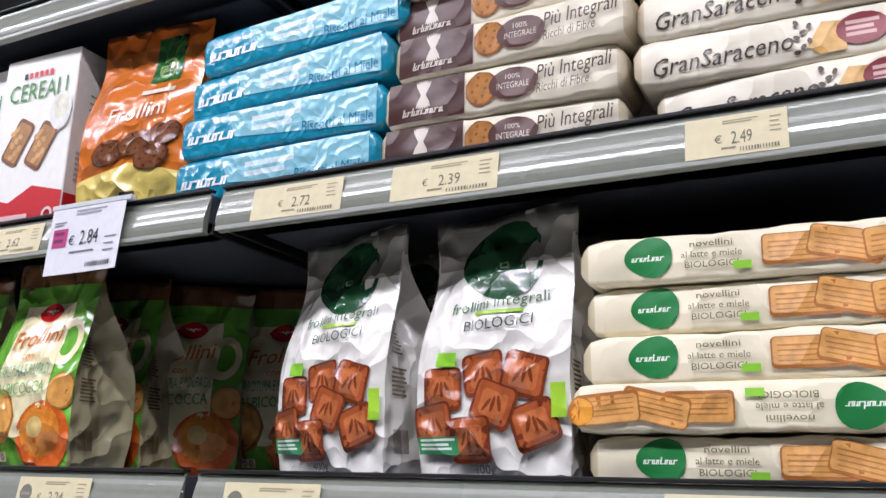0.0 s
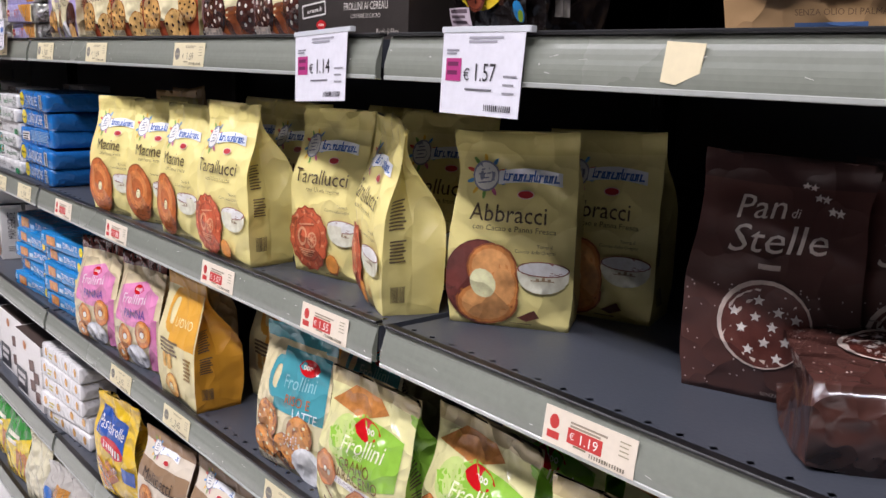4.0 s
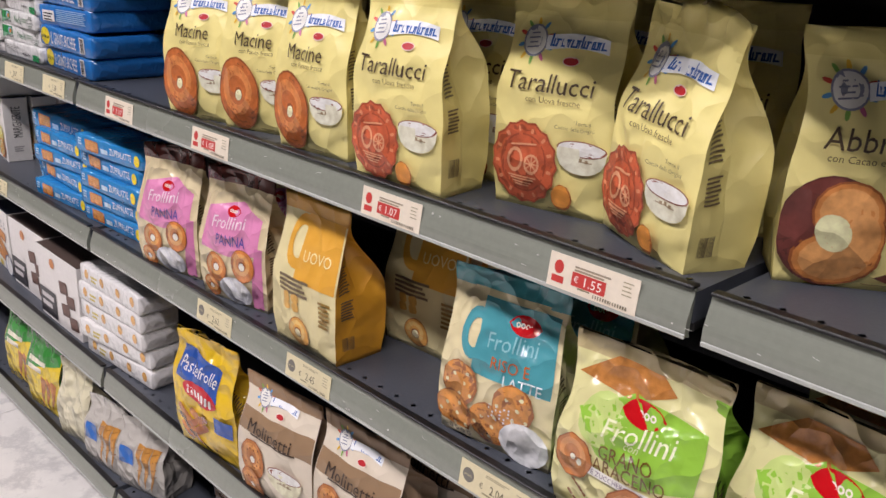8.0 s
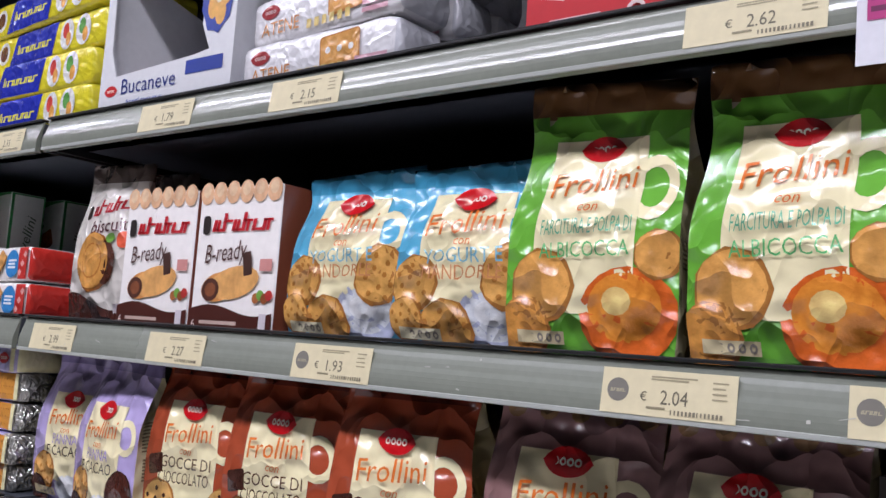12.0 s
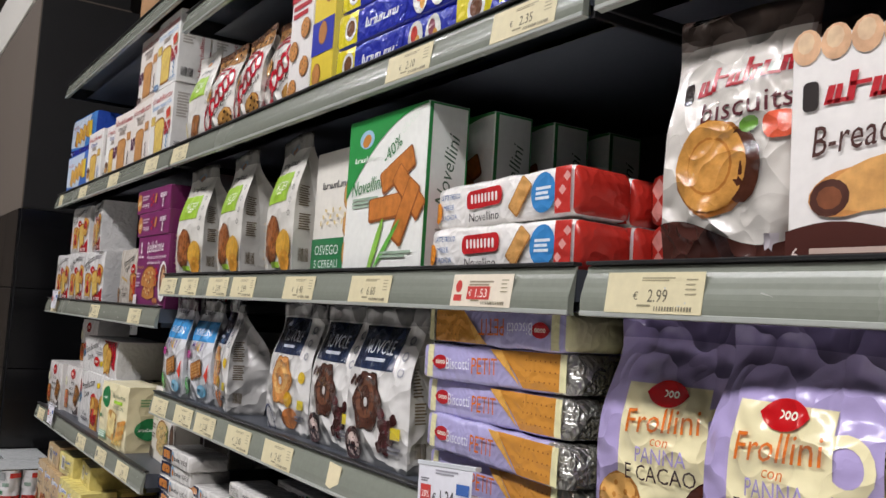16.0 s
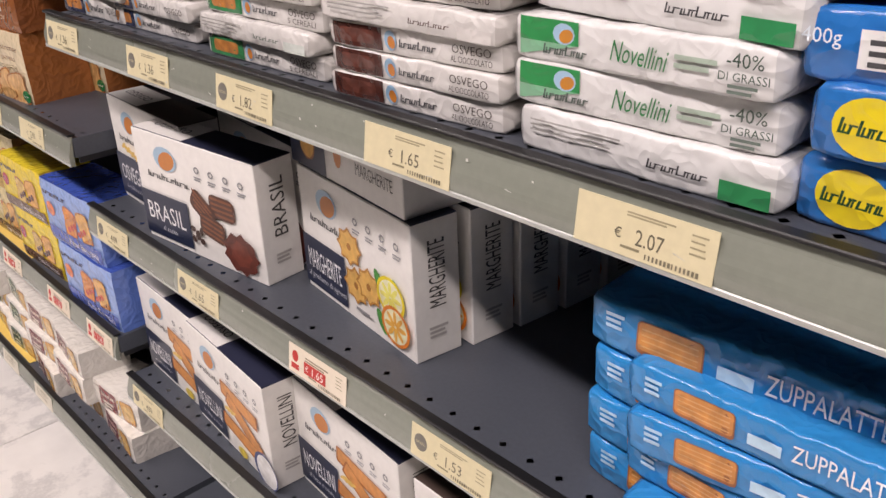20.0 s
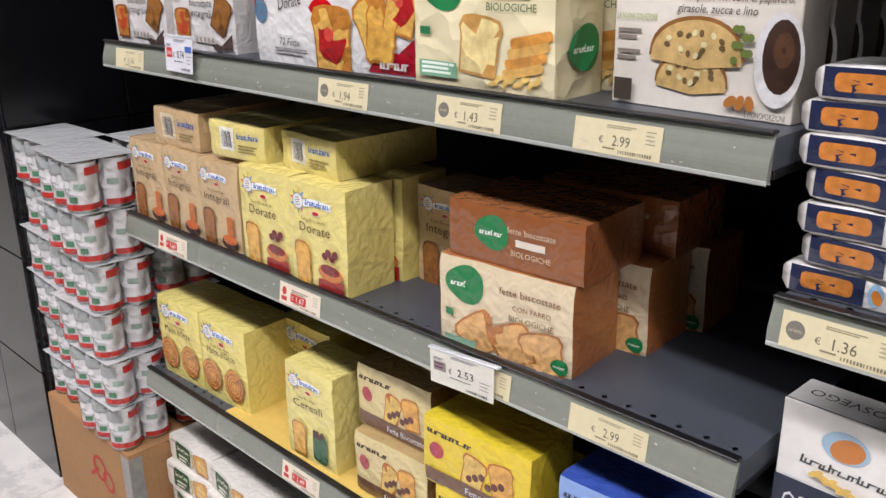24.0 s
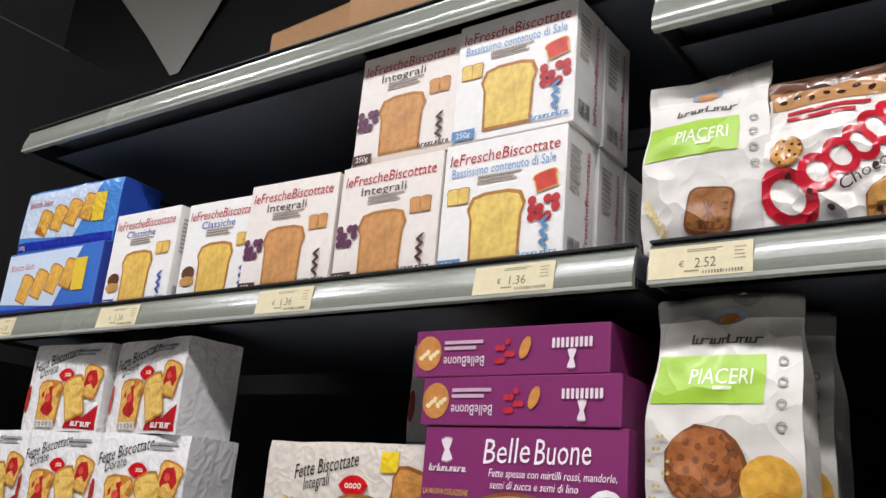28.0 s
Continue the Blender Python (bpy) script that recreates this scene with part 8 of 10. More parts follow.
goods("orangebag", "biscuit_bag", "orange and yellow glossy biscuit bag", "biscuits", "bag", 0.165, 0.245, 0.07, ["d8762a", "c96a22", "c8641c"], [(-0.155, 0.03, a, 4)])
goods("cereal", "snack_box", "white card snack box with a red base and green title", "snacks", "carton", 0.128, 0.232, 0.06, ["f0eeea", "ece8e2", "f0eeea"],
      [(-0.455, 0.03, a, 0), (-0.322, 0.02, a, 2)], "cereal snack boxes")
goods("crumbly", "biscuit_packet", "white glossy biscuit packet with brown letters, in a stack", "biscuits", "stick", 0.25, 0.058, 0.075, ["e2e0e2", "c9c9cf"],
      pile(-0.784, 0.02, a, 4, 0.058, 3, deep=3), "white biscuit packets")
goods("spongeY", "biscuit_packet", "yellow and blue glossy sponge biscuit packet in a stack", "biscuits", "stick", 0.355, 0.056, 0.07, ["e0d32c", "d8cc30"],
      pile(-1.39, 0.02, a, 4, 0.056, 4, deep=2), "sponge biscuit packets")
goods("spongeB", "biscuit_packet", "blue and yellow glossy sponge biscuit packet in a stack", "biscuits", "stick", 0.315, 0.054, 0.07, ["2a35a8", "d8cc30"],
      pile(-1.735, 0.02, a, 4, 0.054, 5, deep=2), "cocoa sponge packets")
goods("yellowbox", "biscuit_box", "slim yellow card biscuit box standing upright", "biscuits", "carton", 0.075, 0.215, 0.16, ["e3c93a", "e8d96a"], [(-1.937, 0.02, a, 0)])
goods("whiteredbox", "biscuit_box", "slim white and red card biscuit box standing upright", "biscuits", "carton", 0.085, 0.212, 0.16, ["ece7e4", "e9e4e0"], [(-2.022, 0.02, a, 0)])
goods("chipbag", "biscuit_bag", "white biscuit bag with large red lettering and chocolate chips", "biscuits", "bag", 0.15, 0.185, 0.08, ["ece7e0", "dcd6cf", "6a4a38"],
      [(-2.43, 0.03, a, 2), (-2.275, 0.03, a, -3), (-2.135, 0.04, a, 2)], "chip biscuit bags", slope=0.7)
goods("pleasure", "biscuit_bag", "grey-white biscuit bag with a lime green title band", "biscuits", "bag", 0.14, 0.205, 0.07, ["dad6cf", "cfcac2", "c9c4bc"],
      [(-2.565, 0.03, a, 0), (-2.565, 0.11, a, 0)], "lime band bags", kind="paper", slope=0.72)
goods("rusk_plain", "rusk_box", "white card rusk box with red title and a golden rusk", "rusks", "carton", 0.168, 0.168, 0.075, ["eeece8", "e9e6e2", "f0eeea"],
      [(-3.515, 0.02, a, 1), (-3.338, 0.035, a, 2), (-3.5, 0.11, a, 0)], "rusk boxes")
goods("rusk_whole", "rusk_box", "white and brown card rusk box with a wholemeal rusk", "rusks", "carton", 0.172, 0.17, 0.075, ["eae2da", "e0d6cc", "8c6a55"],
      [(-3.172, 0.02, a, 2), (-2.99, 0.02, a, 0), (-2.98, 0.024, a + 0.171, 0), (-3.0, 0.11, a, 0)], "rusk boxes")
goods("rusk_salt", "rusk_box", "white card rusk box with red title and berry toppings", "rusks", "carton", 0.175, 0.172, 0.075, ["eeece8", "e9e6e2", "e9e6e2"],
      [(-2.812, 0.02, a, 0), (-2.806, 0.02, a + 0.173, 0), (-2.81, 0.1, a, 0), (-2.81, 0.18, a, 0), (-2.806, 0.1, a + 0.173, 0)], "rusk boxes")
goods("bluerusk", "rusk_pack", "blue and white rusk pack with golden rusks", "rusks", "carton", 0.30, 0.135, 0.09, ["3c6fc4", "2a3f9a", "24318c"], [(-3.80, 0.03, a, 1)], "blue rusk packs")
goods("bluerusk2", "rusk_pack", "blue and white film rusk pack with golden rusks, lying on another", "rusks", "soft", 0.29, 0.125, 0.09, ["4a86cf", "2e50b0"], [(-3.79, 0.035, a + 0.136, 3), (-3.66, 0.12, a, 0)], "blue rusk packs")

# shelf B
b = Q["B"]
# The grey third colour is the upper shelf's shadow, painted on the bag top.
goods("wholefrol", "biscuit_bag", "white glossy biscuit bag with brown square biscuits, shadow painted on top", "biscuits", "bag", 0.148, 0.235, 0.085, ["e9e6df", "e2dfd8", "8e8d84"],
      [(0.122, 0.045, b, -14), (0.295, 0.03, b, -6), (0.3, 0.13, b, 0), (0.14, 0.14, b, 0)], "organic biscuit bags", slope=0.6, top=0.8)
goods("milkhoney", "biscuit_packet", "cream paper biscuit packet with a green leaf mark, in a stack", "biscuits", "stick", 0.265, 0.038, 0.075, ["ece2c6", "d6c9a6"],
      pile(0.508, 0.02, b, 5, 0.0385, 6, deep=2, over=(1,)), "organic biscuit packets", kind="paper")
goods("apricot", "biscuit_bag", "green and cream glossy biscuit bag with apricot biscuits", "biscuits", "bag", 0.158, 0.24, 0.085, ["6db23c", "b9b08c", "6b4a2c"],
      [(-0.442, 0.03, b, 2), (-0.278, 0.03, b, -3), (-0.20, 0.19, b, 20), (-0.10, 0.25, b, 14), (0.0, 0.31, b, 6), (-0.28, 0.13, b, 0)], "apricot biscuit bags")
goods("yogurt", "biscuit_bag", "sky blue and cream glossy biscuit bag with almond biscuits", "biscuits", "bag", 0.162, 0.178, 0.085, ["58a9cc", "c9c2a4", "3f8db0"],
      [(-0.722, 0.03, b, 2), (-0.572, 0.035, b, 6), (-0.6, 0.14, b, 0), (-0.74, 0.14, b, 0)], "yogurt biscuit bags", slope=0.65)
goods("snackbar", "snack_box", "white and brown card snack box with a scalloped bread top", "snacks", "carton", 0.142, 0.168, 0.07, ["f1ece8", "8a4a34", "5a2b20"],
      [(-1.034, 0.02, b, 0), (-0.886, 0.02, b, 0), (-0.96, 0.1, b, 0)], "hazelnut snack boxes")
goods("filledbag", "biscuit_bag", "grey-white glossy biscuit bag with one round biscuit and a brown base", "biscuits", "bag", 0.135, 0.215, 0.06, ["d8d2ca", "c4beb6", "6b5c55"],
      [(-1.165, 0.03, b, 4), (-1.16, 0.1, b, 0)], "filled biscuit bags", slope=0.68)
goods("latticepack", "biscuit_packet", "white and red checked biscuit packet with a fresh milk picture", "biscuits", "stick", 0.255, 0.052, 0.075, ["eeeae6", "c8352c"],
      pile(-1.455, 0.02, b, 2, 0.052, 7, deep=3), "milk biscuit packets")
goods("redcheck", "biscuit_packet", "red checked end of a biscuit packet behind the others", "biscuits", "stick", 0.12, 0.052, 0.075, ["c43a30", "c43a30"],
      pile(-1.27, 0.10, b, 2, 0.052, 17, deep=2, turn=-8), "milk biscuit packets")
goods("greenbox", "biscuit_box", "green and white card biscuit box with oblong biscuits", "biscuits", "carton", 0.205, 0.215, 0.062, ["f0f0ea", "2b8a45", "e8e8e2"],
      [(-1.715, 0.02, b, 0), (-1.70, 0.11, b, 0), (-1.69, 0.2, b, 0), (-1.68, 0.29, b, 0)], "green biscuit boxes")
goods("greenosv", "biscuit_box", "white card biscuit box with a green name panel", "biscuits", "carton", 0.16, 0.195, 0.06, ["e9e4da", "e2ddd2", "e9e4da"], [(-1.905, 0.05, b, 0)])
# The darker third colour holds the shade that falls on the folded top.
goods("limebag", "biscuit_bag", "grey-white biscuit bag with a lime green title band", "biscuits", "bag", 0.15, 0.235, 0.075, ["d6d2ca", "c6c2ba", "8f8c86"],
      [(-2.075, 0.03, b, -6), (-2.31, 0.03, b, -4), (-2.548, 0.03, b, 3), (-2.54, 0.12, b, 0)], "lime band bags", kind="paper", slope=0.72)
l2 = Q["L2"]
goods("rusk_gold", "rusk_pack", "white film rusk pack with jam rusks and a red mark", "rusks", "soft", 0.205, 0.148, 0.10, ["e6e4e2", "d2d0ce"],
      [(-3.835, 0.02, l2, 1), (-3.64, 0.025, l2, 2), (-3.435, 0.03, l2, 4), (-3.675, 0.03, l2 + 0.149, 3), (-3.46, 0.035, l2 + 0.149, -6), (-3.0, 0.25, l2 + 0.02, 0), (-3.0, 0.25, l2 + 0.17, 0)], "rusk packs")
goods("rusk_int72", "rusk_pack", "pale film pack of wholemeal rusks with a red mark", "rusks", "soft", 0.28, 0.146, 0.09, ["d9d0c4", "c9c0b4"], [(-3.035, 0.04, l2, -2)], "rusk packs")
goods("berrybox", "rusk_box", "purple card box with a seeded slice and a coffee cup", "rusks", "carton", 0.252, 0.166, 0.056, ["7d2a63", "6f2456", "6f2456"],
      [(-2.763, 0.015, l2, 0), (-2.765, 0.08, l2, 0)], "purple slice boxes")
goods("berryflat", "rusk_box", "purple card box lying flat on the others", "rusks", "carton", 0.252, 0.055, 0.166, ["7d2a63", "6f2456", "6f2456"],
      [(-2.77, 0.012, l2 + 0.1665, 0), (-2.785, 0.012, l2 + 0.222, 1)], "purple slice boxes")

# shelf C
c = Q["C"]
goods("dark_bag", "biscuit_bag", "black glossy biscuit bag with cocoa biscuits on a yellow plate", "biscuits", "bag", 0.145, 0.225, 0.085, ["1b1615", "181312", "120e0e"],
      [(0.12, 0.05, c, -4)], slope=0.62)
goods("spiralbag", "biscuit_bag", "kraft brown biscuit bag with a spiral biscuit", "biscuits", "bag", 0.155, 0.24, 0.085, ["a8875e", "9a7a54", "8d6d49"], [(0.452, 0.058, c, 4)], kind="paper", slope=0.7)
goods("frol_panna", "biscuit_bag", "cream and lilac biscuit bag with cocoa rings", "biscuits", "bag", 0.158, 0.21, 0.085, ["b3a4d2", "d8cfa8", "8d7fae"],
      [(-1.245, 0.06, c, 6), (-1.1, 0.02, c, -6)], "shortbread bags", slope=0.7, crush=0.8)
goods("frol_gocce", "biscuit_bag", "red-brown and cream biscuit bag with chocolate chip biscuits", "biscuits", "bag", 0.158, 0.232, 0.085, ["a34a2e", "cdbf94", "4a2018"],
      [(-0.946, 0.035, c, 6), (-0.805, 0.04, c, 8), (-0.638, 0.035, c, 10), (-0.7, 0.14, c, 0), (-0.87, 0.14, c, 3)], "shortbread bags", slope=0.7, top=0.78, crush=0.8)
goods("frol_cacao", "biscuit_bag", "plum brown and cream biscuit bag with starred cocoa biscuits", "biscuits", "bag", 0.165, 0.235, 0.085, ["8c6a68", "c9bb92", "3a1c1c"],
      [(-0.465, 0.06, c, 8), (-0.305, 0.05, c, -2), (-0.48, 0.165, c, 0), (-0.32, 0.155, c, 0)], "shortbread bags", slope=0.7, top=0.78, crush=0.8)
goods("petit", "biscuit_packet", "lilac and cream biscuit packet with a foil end, in a stack", "biscuits", "stick", 0.265, 0.042, 0.075, ["b3acd8", "e6dfb0"],
      pile(-1.467, 0.03, c, 5, 0.042, 8, deep=2, over=(4,)), "petit biscuit packets", ends="b8b6b0", endlen=0.03)
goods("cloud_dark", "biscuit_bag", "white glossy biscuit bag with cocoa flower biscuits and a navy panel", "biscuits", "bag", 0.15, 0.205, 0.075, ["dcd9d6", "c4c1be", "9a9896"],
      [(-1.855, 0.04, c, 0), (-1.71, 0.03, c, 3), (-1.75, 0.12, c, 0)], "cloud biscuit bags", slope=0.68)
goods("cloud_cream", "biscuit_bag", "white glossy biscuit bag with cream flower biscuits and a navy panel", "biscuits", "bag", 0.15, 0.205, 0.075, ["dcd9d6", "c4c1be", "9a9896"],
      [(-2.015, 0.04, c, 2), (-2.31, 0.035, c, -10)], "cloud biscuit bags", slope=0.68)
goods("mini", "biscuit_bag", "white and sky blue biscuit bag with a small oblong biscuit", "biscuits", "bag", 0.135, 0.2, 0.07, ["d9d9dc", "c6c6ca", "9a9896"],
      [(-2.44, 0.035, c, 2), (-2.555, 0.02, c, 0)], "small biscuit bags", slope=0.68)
l3 = Q["L3"]
goods("rusk_whole_soft", "rusk_pack", "white film pack of wholemeal rusks with a red mark", "rusks", "soft", 0.185, 0.146, 0.10, ["e2dedb", "d0ccc8"],
      [(-3.85, 0.03, l3, 1), (-3.665, 0.05, l3, 2), (-3.69, 0.09, l3 + 0.147, 2)], "rusk packs")
goods("rusk_gold72", "rusk_pack", "long white film pack of golden rusks with jam", "rusks", "soft", 0.35, 0.152, 0.10, ["e4e2e0", "cfcdca"],
      [(-3.305, 0.04, l3, 2)], "rusk packs")
goods("rusk_goldtop", "rusk_pack", "long white film pack of golden rusks lying on another", "rusks", "soft", 0.35, 0.10, 0.145, ["e4e2e0", "cfcdca"],
      [(-3.325, 0.045, l3 + 0.152, 2)], "rusk packs")
goods("rusk_organic", "rusk_pack", "cream paper rusk pack with a green leaf mark", "rusks", "soft", 0.205, 0.155, 0.10, ["e6dbb4", "d8cca4", "e3d9b6"],
      [(-2.995, 0.015, l3, 4), (-2.96, 0.125, l3, 3)], "organic rusk packs", kind="paper")
goods("rusk_orgflat", "rusk_pack", "cream paper rusk pack lying on others at the back", "rusks", "soft", 0.21, 0.095, 0.15, ["d8ceac", "cfc49e"],
      [(-3.0, 0.17, l3 + 0.156, 2), (-2.73, 0.2, l3 + 0.167, 0)], "organic rusk packs", kind="paper")
goods("seedbox", "rusk_box", "white card box with a seeded slice and a coffee cup", "rusks", "carton", 0.21, 0.166, 0.056, ["e7e0d4", "d6cec2", "ded6ca"],
      [(-2.747, 0.07, l3, -3), (-2.745, 0.13, l3, 0), (-2.743, 0.19, l3, 0), (-2.74, 0.25, l3, 0), (-2.74, 0.31, l3, 0)], "seed slice boxes")

# shelf D
d = Q["D"]
MB = ["eadc90", "e2d488", "dfd082"]
goods("hug", "biscuit_bag", "yellow paper biscuit bag with a two-coloured ring biscuit", "biscuits", "bag", 0.148, 0.225, 0.08, MB, [(0.08, 0.125, d, 34), (0.11, 0.24, d, 20)], "yellow biscuit bags", kind="paper", slope=0.78)
goods("starbag", "biscuit_bag", "dark brown biscuit bag with a starred round biscuit", "biscuits", "bag", 0.155, 0.225, 0.085, ["50322c", "462c26", "3c2420"], [(0.385, 0.155, d, 18), (0.5, 0.2, d, 10)], "dark biscuit bags", kind="paper", slope=0.75)
goods("starbag2", "biscuit_bag", "dark brown biscuit bag lying on the shelf", "biscuits", "bag", 0.155, 0.20, 0.075, ["50322c", "462c26", "3c2420"], [(0.545, 0.095, d + 0.076, 40, -88)], "dark biscuit bags", kind="film", slope=0.75)
goods("wheel", "biscuit_bag", "yellow paper biscuit bag with a smooth ring biscuit", "biscuits", "bag", 0.145, 0.222, 0.08, MB,
      [(-0.887, 0.022, d, 15), (-0.755, 0.045, d, 17), (-0.61, 0.03, d, 4), (-0.86, 0.12, d, 5), (-0.72, 0.14, d, -4)], "yellow biscuit bags", kind="paper", slope=0.74, crush=1.3)
goods("sunring", "biscuit_bag", "yellow paper biscuit bag with a round embossed biscuit", "biscuits", "bag", 0.145, 0.235, 0.082, MB,
      [(-0.417, 0.012, d, 4), (-0.243, 0.083, d, 10), (-0.40, 0.12, d, 6), (-0.10, 0.17, d, 24), (-0.54, 0.14, d, 5), (-0.25, 0.19, d, 3)], "yellow biscuit bags", kind="paper", slope=0.74, crush=1.3)
goods("sunring", "biscuit_bag", "creased yellow paper biscuit bag leaning at the shelf edge", "biscuits", "bag", 0.145, 0.232, 0.078, MB,
      [(-0.105, 0.055, d, -22, 0, 5)], "yellow biscuit bags", kind="paper", slope=0.66, crush=2.2)
ARTS["rooster"] = mb("Galletti", "con Zucchero in Granella", ring_smooth)
goods("rooster", "biscuit_bag", "tan paper biscuit bag at the back of the shelf", "biscuits", "bag", 0.145, 0.225, 0.08, ["b89a68", "ac8e5e", "a08254"],
      [(-1.07, 0.21, d, 12), (-1.21, 0.3, d, 6)], "tan biscuit bags", kind="paper", slope=0.74, crush=1.3)
goods("maize", "biscuit_packet", "bright blue glossy biscuit packet with white letters, in a stack", "biscuits", "stick", 0.255, 0.042, 0.16, ["1f6fb8", "1a5fa3"],
      pile(-1.412, 0.03, d, 5, 0.042, 9, deep=1, backs=(2,), d=0.16), "blue biscuit packets")
goods("slimgreen", "biscuit_packet", "silver white biscuit packet with green ends, in a stack", "biscuits", "stick", 0.21, 0.0325, 0.085, ["dedddb", "c9c9c9"],
      pile(-1.643, 0.025, d, 6, 0.0325, 10, deep=3, back=0.09, backs=(0, 3), d=0.085), "silver biscuit packets")
goods("cocoaosv", "biscuit_packet", "silver and brown biscuit packet in a tall stack", "biscuits", "stick", 0.215, 0.0228, 0.07, ["d9d6d2", "c4c0bb"],
      pile(-1.866, 0.025, d, 8, 0.0228, 11, deep=2, backs=(3, 7)) + [(-1.83, 0.115, d + 0.0228 * 8, 3), (-1.66, 0.20, d + 0.0325 * 6, -4)], "brown biscuit packets")
goods("greenosvp", "biscuit_packet", "silver and green biscuit packet in a tall stack", "biscuits", "stick", 0.222, 0.0235, 0.07, ["d9d6d2", "c4c0bb"],
      pile(-2.103, 0.03, d, 9, 0.0235, 12, deep=2, backs=(1, 4, 5), over=(8,)), "green biscuit packets")
goods("navyosv", "biscuit_packet", "silver and navy biscuit packet in a tall stack", "biscuits", "stick", 0.222, 0.0238, 0.07, ["d9d6d2", "c4c0bb"],
      pile(-2.356, 0.035, d, 7, 0.0238, 13, deep=1, backs=(2,)), "navy biscuit packets")
goods("navynov", "biscuit_packet", "silver and navy biscuit packet with an orange biscuit end", "biscuits", "stick", 0.20, 0.031, 0.08, ["d9d6d2", "c4c0bb"],
      pile(-2.515, 0.03, d, 7, 0.031, 14, deep=1), "navy biscuit packets")
l4 = Q["L4"] - 0.015
goods("rusk_dorate", "rusk_pack", "yellow film pack of golden rusks standing upright", "rusks", "soft", 0.13, 0.18, 0.10, ["e3d484", "dccb78", "e2d280"],
      [(-3.325, 0.01, l4, 3), (-3.465, 0.012, l4, 2), (-3.32, 0.12, l4, 0), (-3.45, 0.12, l4, 0)], "yellow rusk packs", dent=0.0022)
goods("rusk_integ", "rusk_pack", "tan film pack of wholemeal rusks standing upright", "rusks", "soft", 0.12, 0.17, 0.10, ["c9ad84", "c3a67c", "c6aa82"],
      [(-3.615, 0.018, l4, 2), (-3.745, 0.02, l4, 2), (-3.87, 0.02, l4, 2), (-3.19, 0.15, l4, 0)], "tan rusk packs", dent=0.0022)
goods("plainyellow", "rusk_pack", "yellow film rusk pack lying on the standing ones", "rusks", "soft", 0.15, 0.06, 0.2, ["dfd083", "d9c97a", "e2d48a"],
      [(-3.56, 0.03, l4 + 0.181, 4), (-3.39, 0.05, l4 + 0.181, -3)], "yellow rusk packs", dent=0.003)
goods("plaintan", "rusk_pack", "tan film rusk pack lying on the standing ones", "rusks", "soft", 0.15, 0.07, 0.2, ["c7aa80", "c2a57a", "c9ae86"], [(-3.76, 0.03, l4 + 0.171, 2)], "tan rusk packs", dent=0.003)
goods("rusk_spelt", "rusk_pack", "cream and brown film rusk pack with a green leaf mark", "rusks", "soft", 0.205, 0.135, 0.11, ["dccbaa", "a9683a", "b9794a"],
      [(-2.965, 0.025, l4, 5), (-2.935, 0.145, l4, 3), (-2.92, 0.26, l4, 3)], "spelt rusk packs")
goods("rusk_speltbrown", "rusk_pack", "brown film rusk pack with a green leaf mark lying on top", "rusks", "soft", 0.205, 0.075, 0.14, ["8d5530", "8a5230", "96603a"],
      [(-2.955, 0.03, l4 + 0.136, 4), (-2.93, 0.19, l4 + 0.136, 4)], "spelt rusk packs")

# shelf E
e = Q["E"]
goods("frol_grano", "biscuit_bag", "cream and lime green biscuit bag with buckwheat biscuits", "biscuits", "bag", 0.178, 0.198, 0.09, ["dcd69c", "8fc044", "c3b284"],
      [(0.336, 0.012, e, 3), (0.12, 0.038, e, -2), (-0.058, 0.012, e, 3), (0.52, 0.03, e, 8), (0.13, 0.14, e, 0), (0.33, 0.13, e, 0)], "buckwheat bags", slope=0.6, top=0.82)
goods("frol_latte", "biscuit_bag", "cream and teal biscuit bag with milk biscuits", "biscuits", "bag", 0.165, 0.21, 0.085, ["dccfa4", "cdbf94", "3f8f98"], [(-0.255, 0.03, e, 6), (-0.23, 0.14, e, 0)], "milk bags", slope=0.6, top=0.84)
goods("frol_pink", "biscuit_bag", "cream and pink biscuit bag with cream ring biscuits", "biscuits", "bag", 0.155, 0.21, 0.085, ["d9c9a2", "cdbd94", "5a2a24"],
      [(-1.01, 0.015, e, 12), (-0.82, 0.027, e, 10), (-0.85, 0.13, e, 0)], "cream ring bags", slope=0.58, top=0.82)
goods("frol_egg", "biscuit_bag", "cream and amber biscuit bag with egg biscuits", "biscuits", "bag", 0.15, 0.22, 0.09, ["dccf9c", "d2952a", "c69232"],
      [(-0.608, 0.012, e, 0), (-0.5, 0.14, e, 4), (-0.38, 0.17, e, -3)], "egg biscuit bags", kind="paper", slope=0.62)
goods("soakblue", "biscuit_packet", "bright blue biscuit packet with an orange biscuit, in a loose stack", "biscuits", "stick", 0.24, 0.036, 0.12, ["1f83c4", "1a74b2"],
      pile(-1.52, 0.03, e, 4, 0.037, 15, 3) + pile(-1.27, 0.03, e, 5, 0.036, 16, 4), "soaking biscuit packets")
goods("soakbig", "biscuit_packet", "large bright blue biscuit packet with an orange biscuit, lying flat", "biscuits", "stick", 0.27, 0.044, 0.24, ["1884c6", "1576b4"],
      pile(-1.555, 0.05, e, 4, 0.0445, 18, 2), "soaking biscuit packets")
goods("daisy", "biscuit_box", "white and navy card biscuit box with flower biscuits and citrus", "biscuits", "carton", 0.235, 0.158, 0.058, ["e6e3de", "dbd8d2", "3a3f55"],
      [(-2.035, 0.075, e, -7), (-2.02, 0.137, e, -5), (-2.01, 0.2, e, -5), (-2.0, 0.262, e, -4), (-1.99, 0.324, e, -4)], "navy panel boxes")
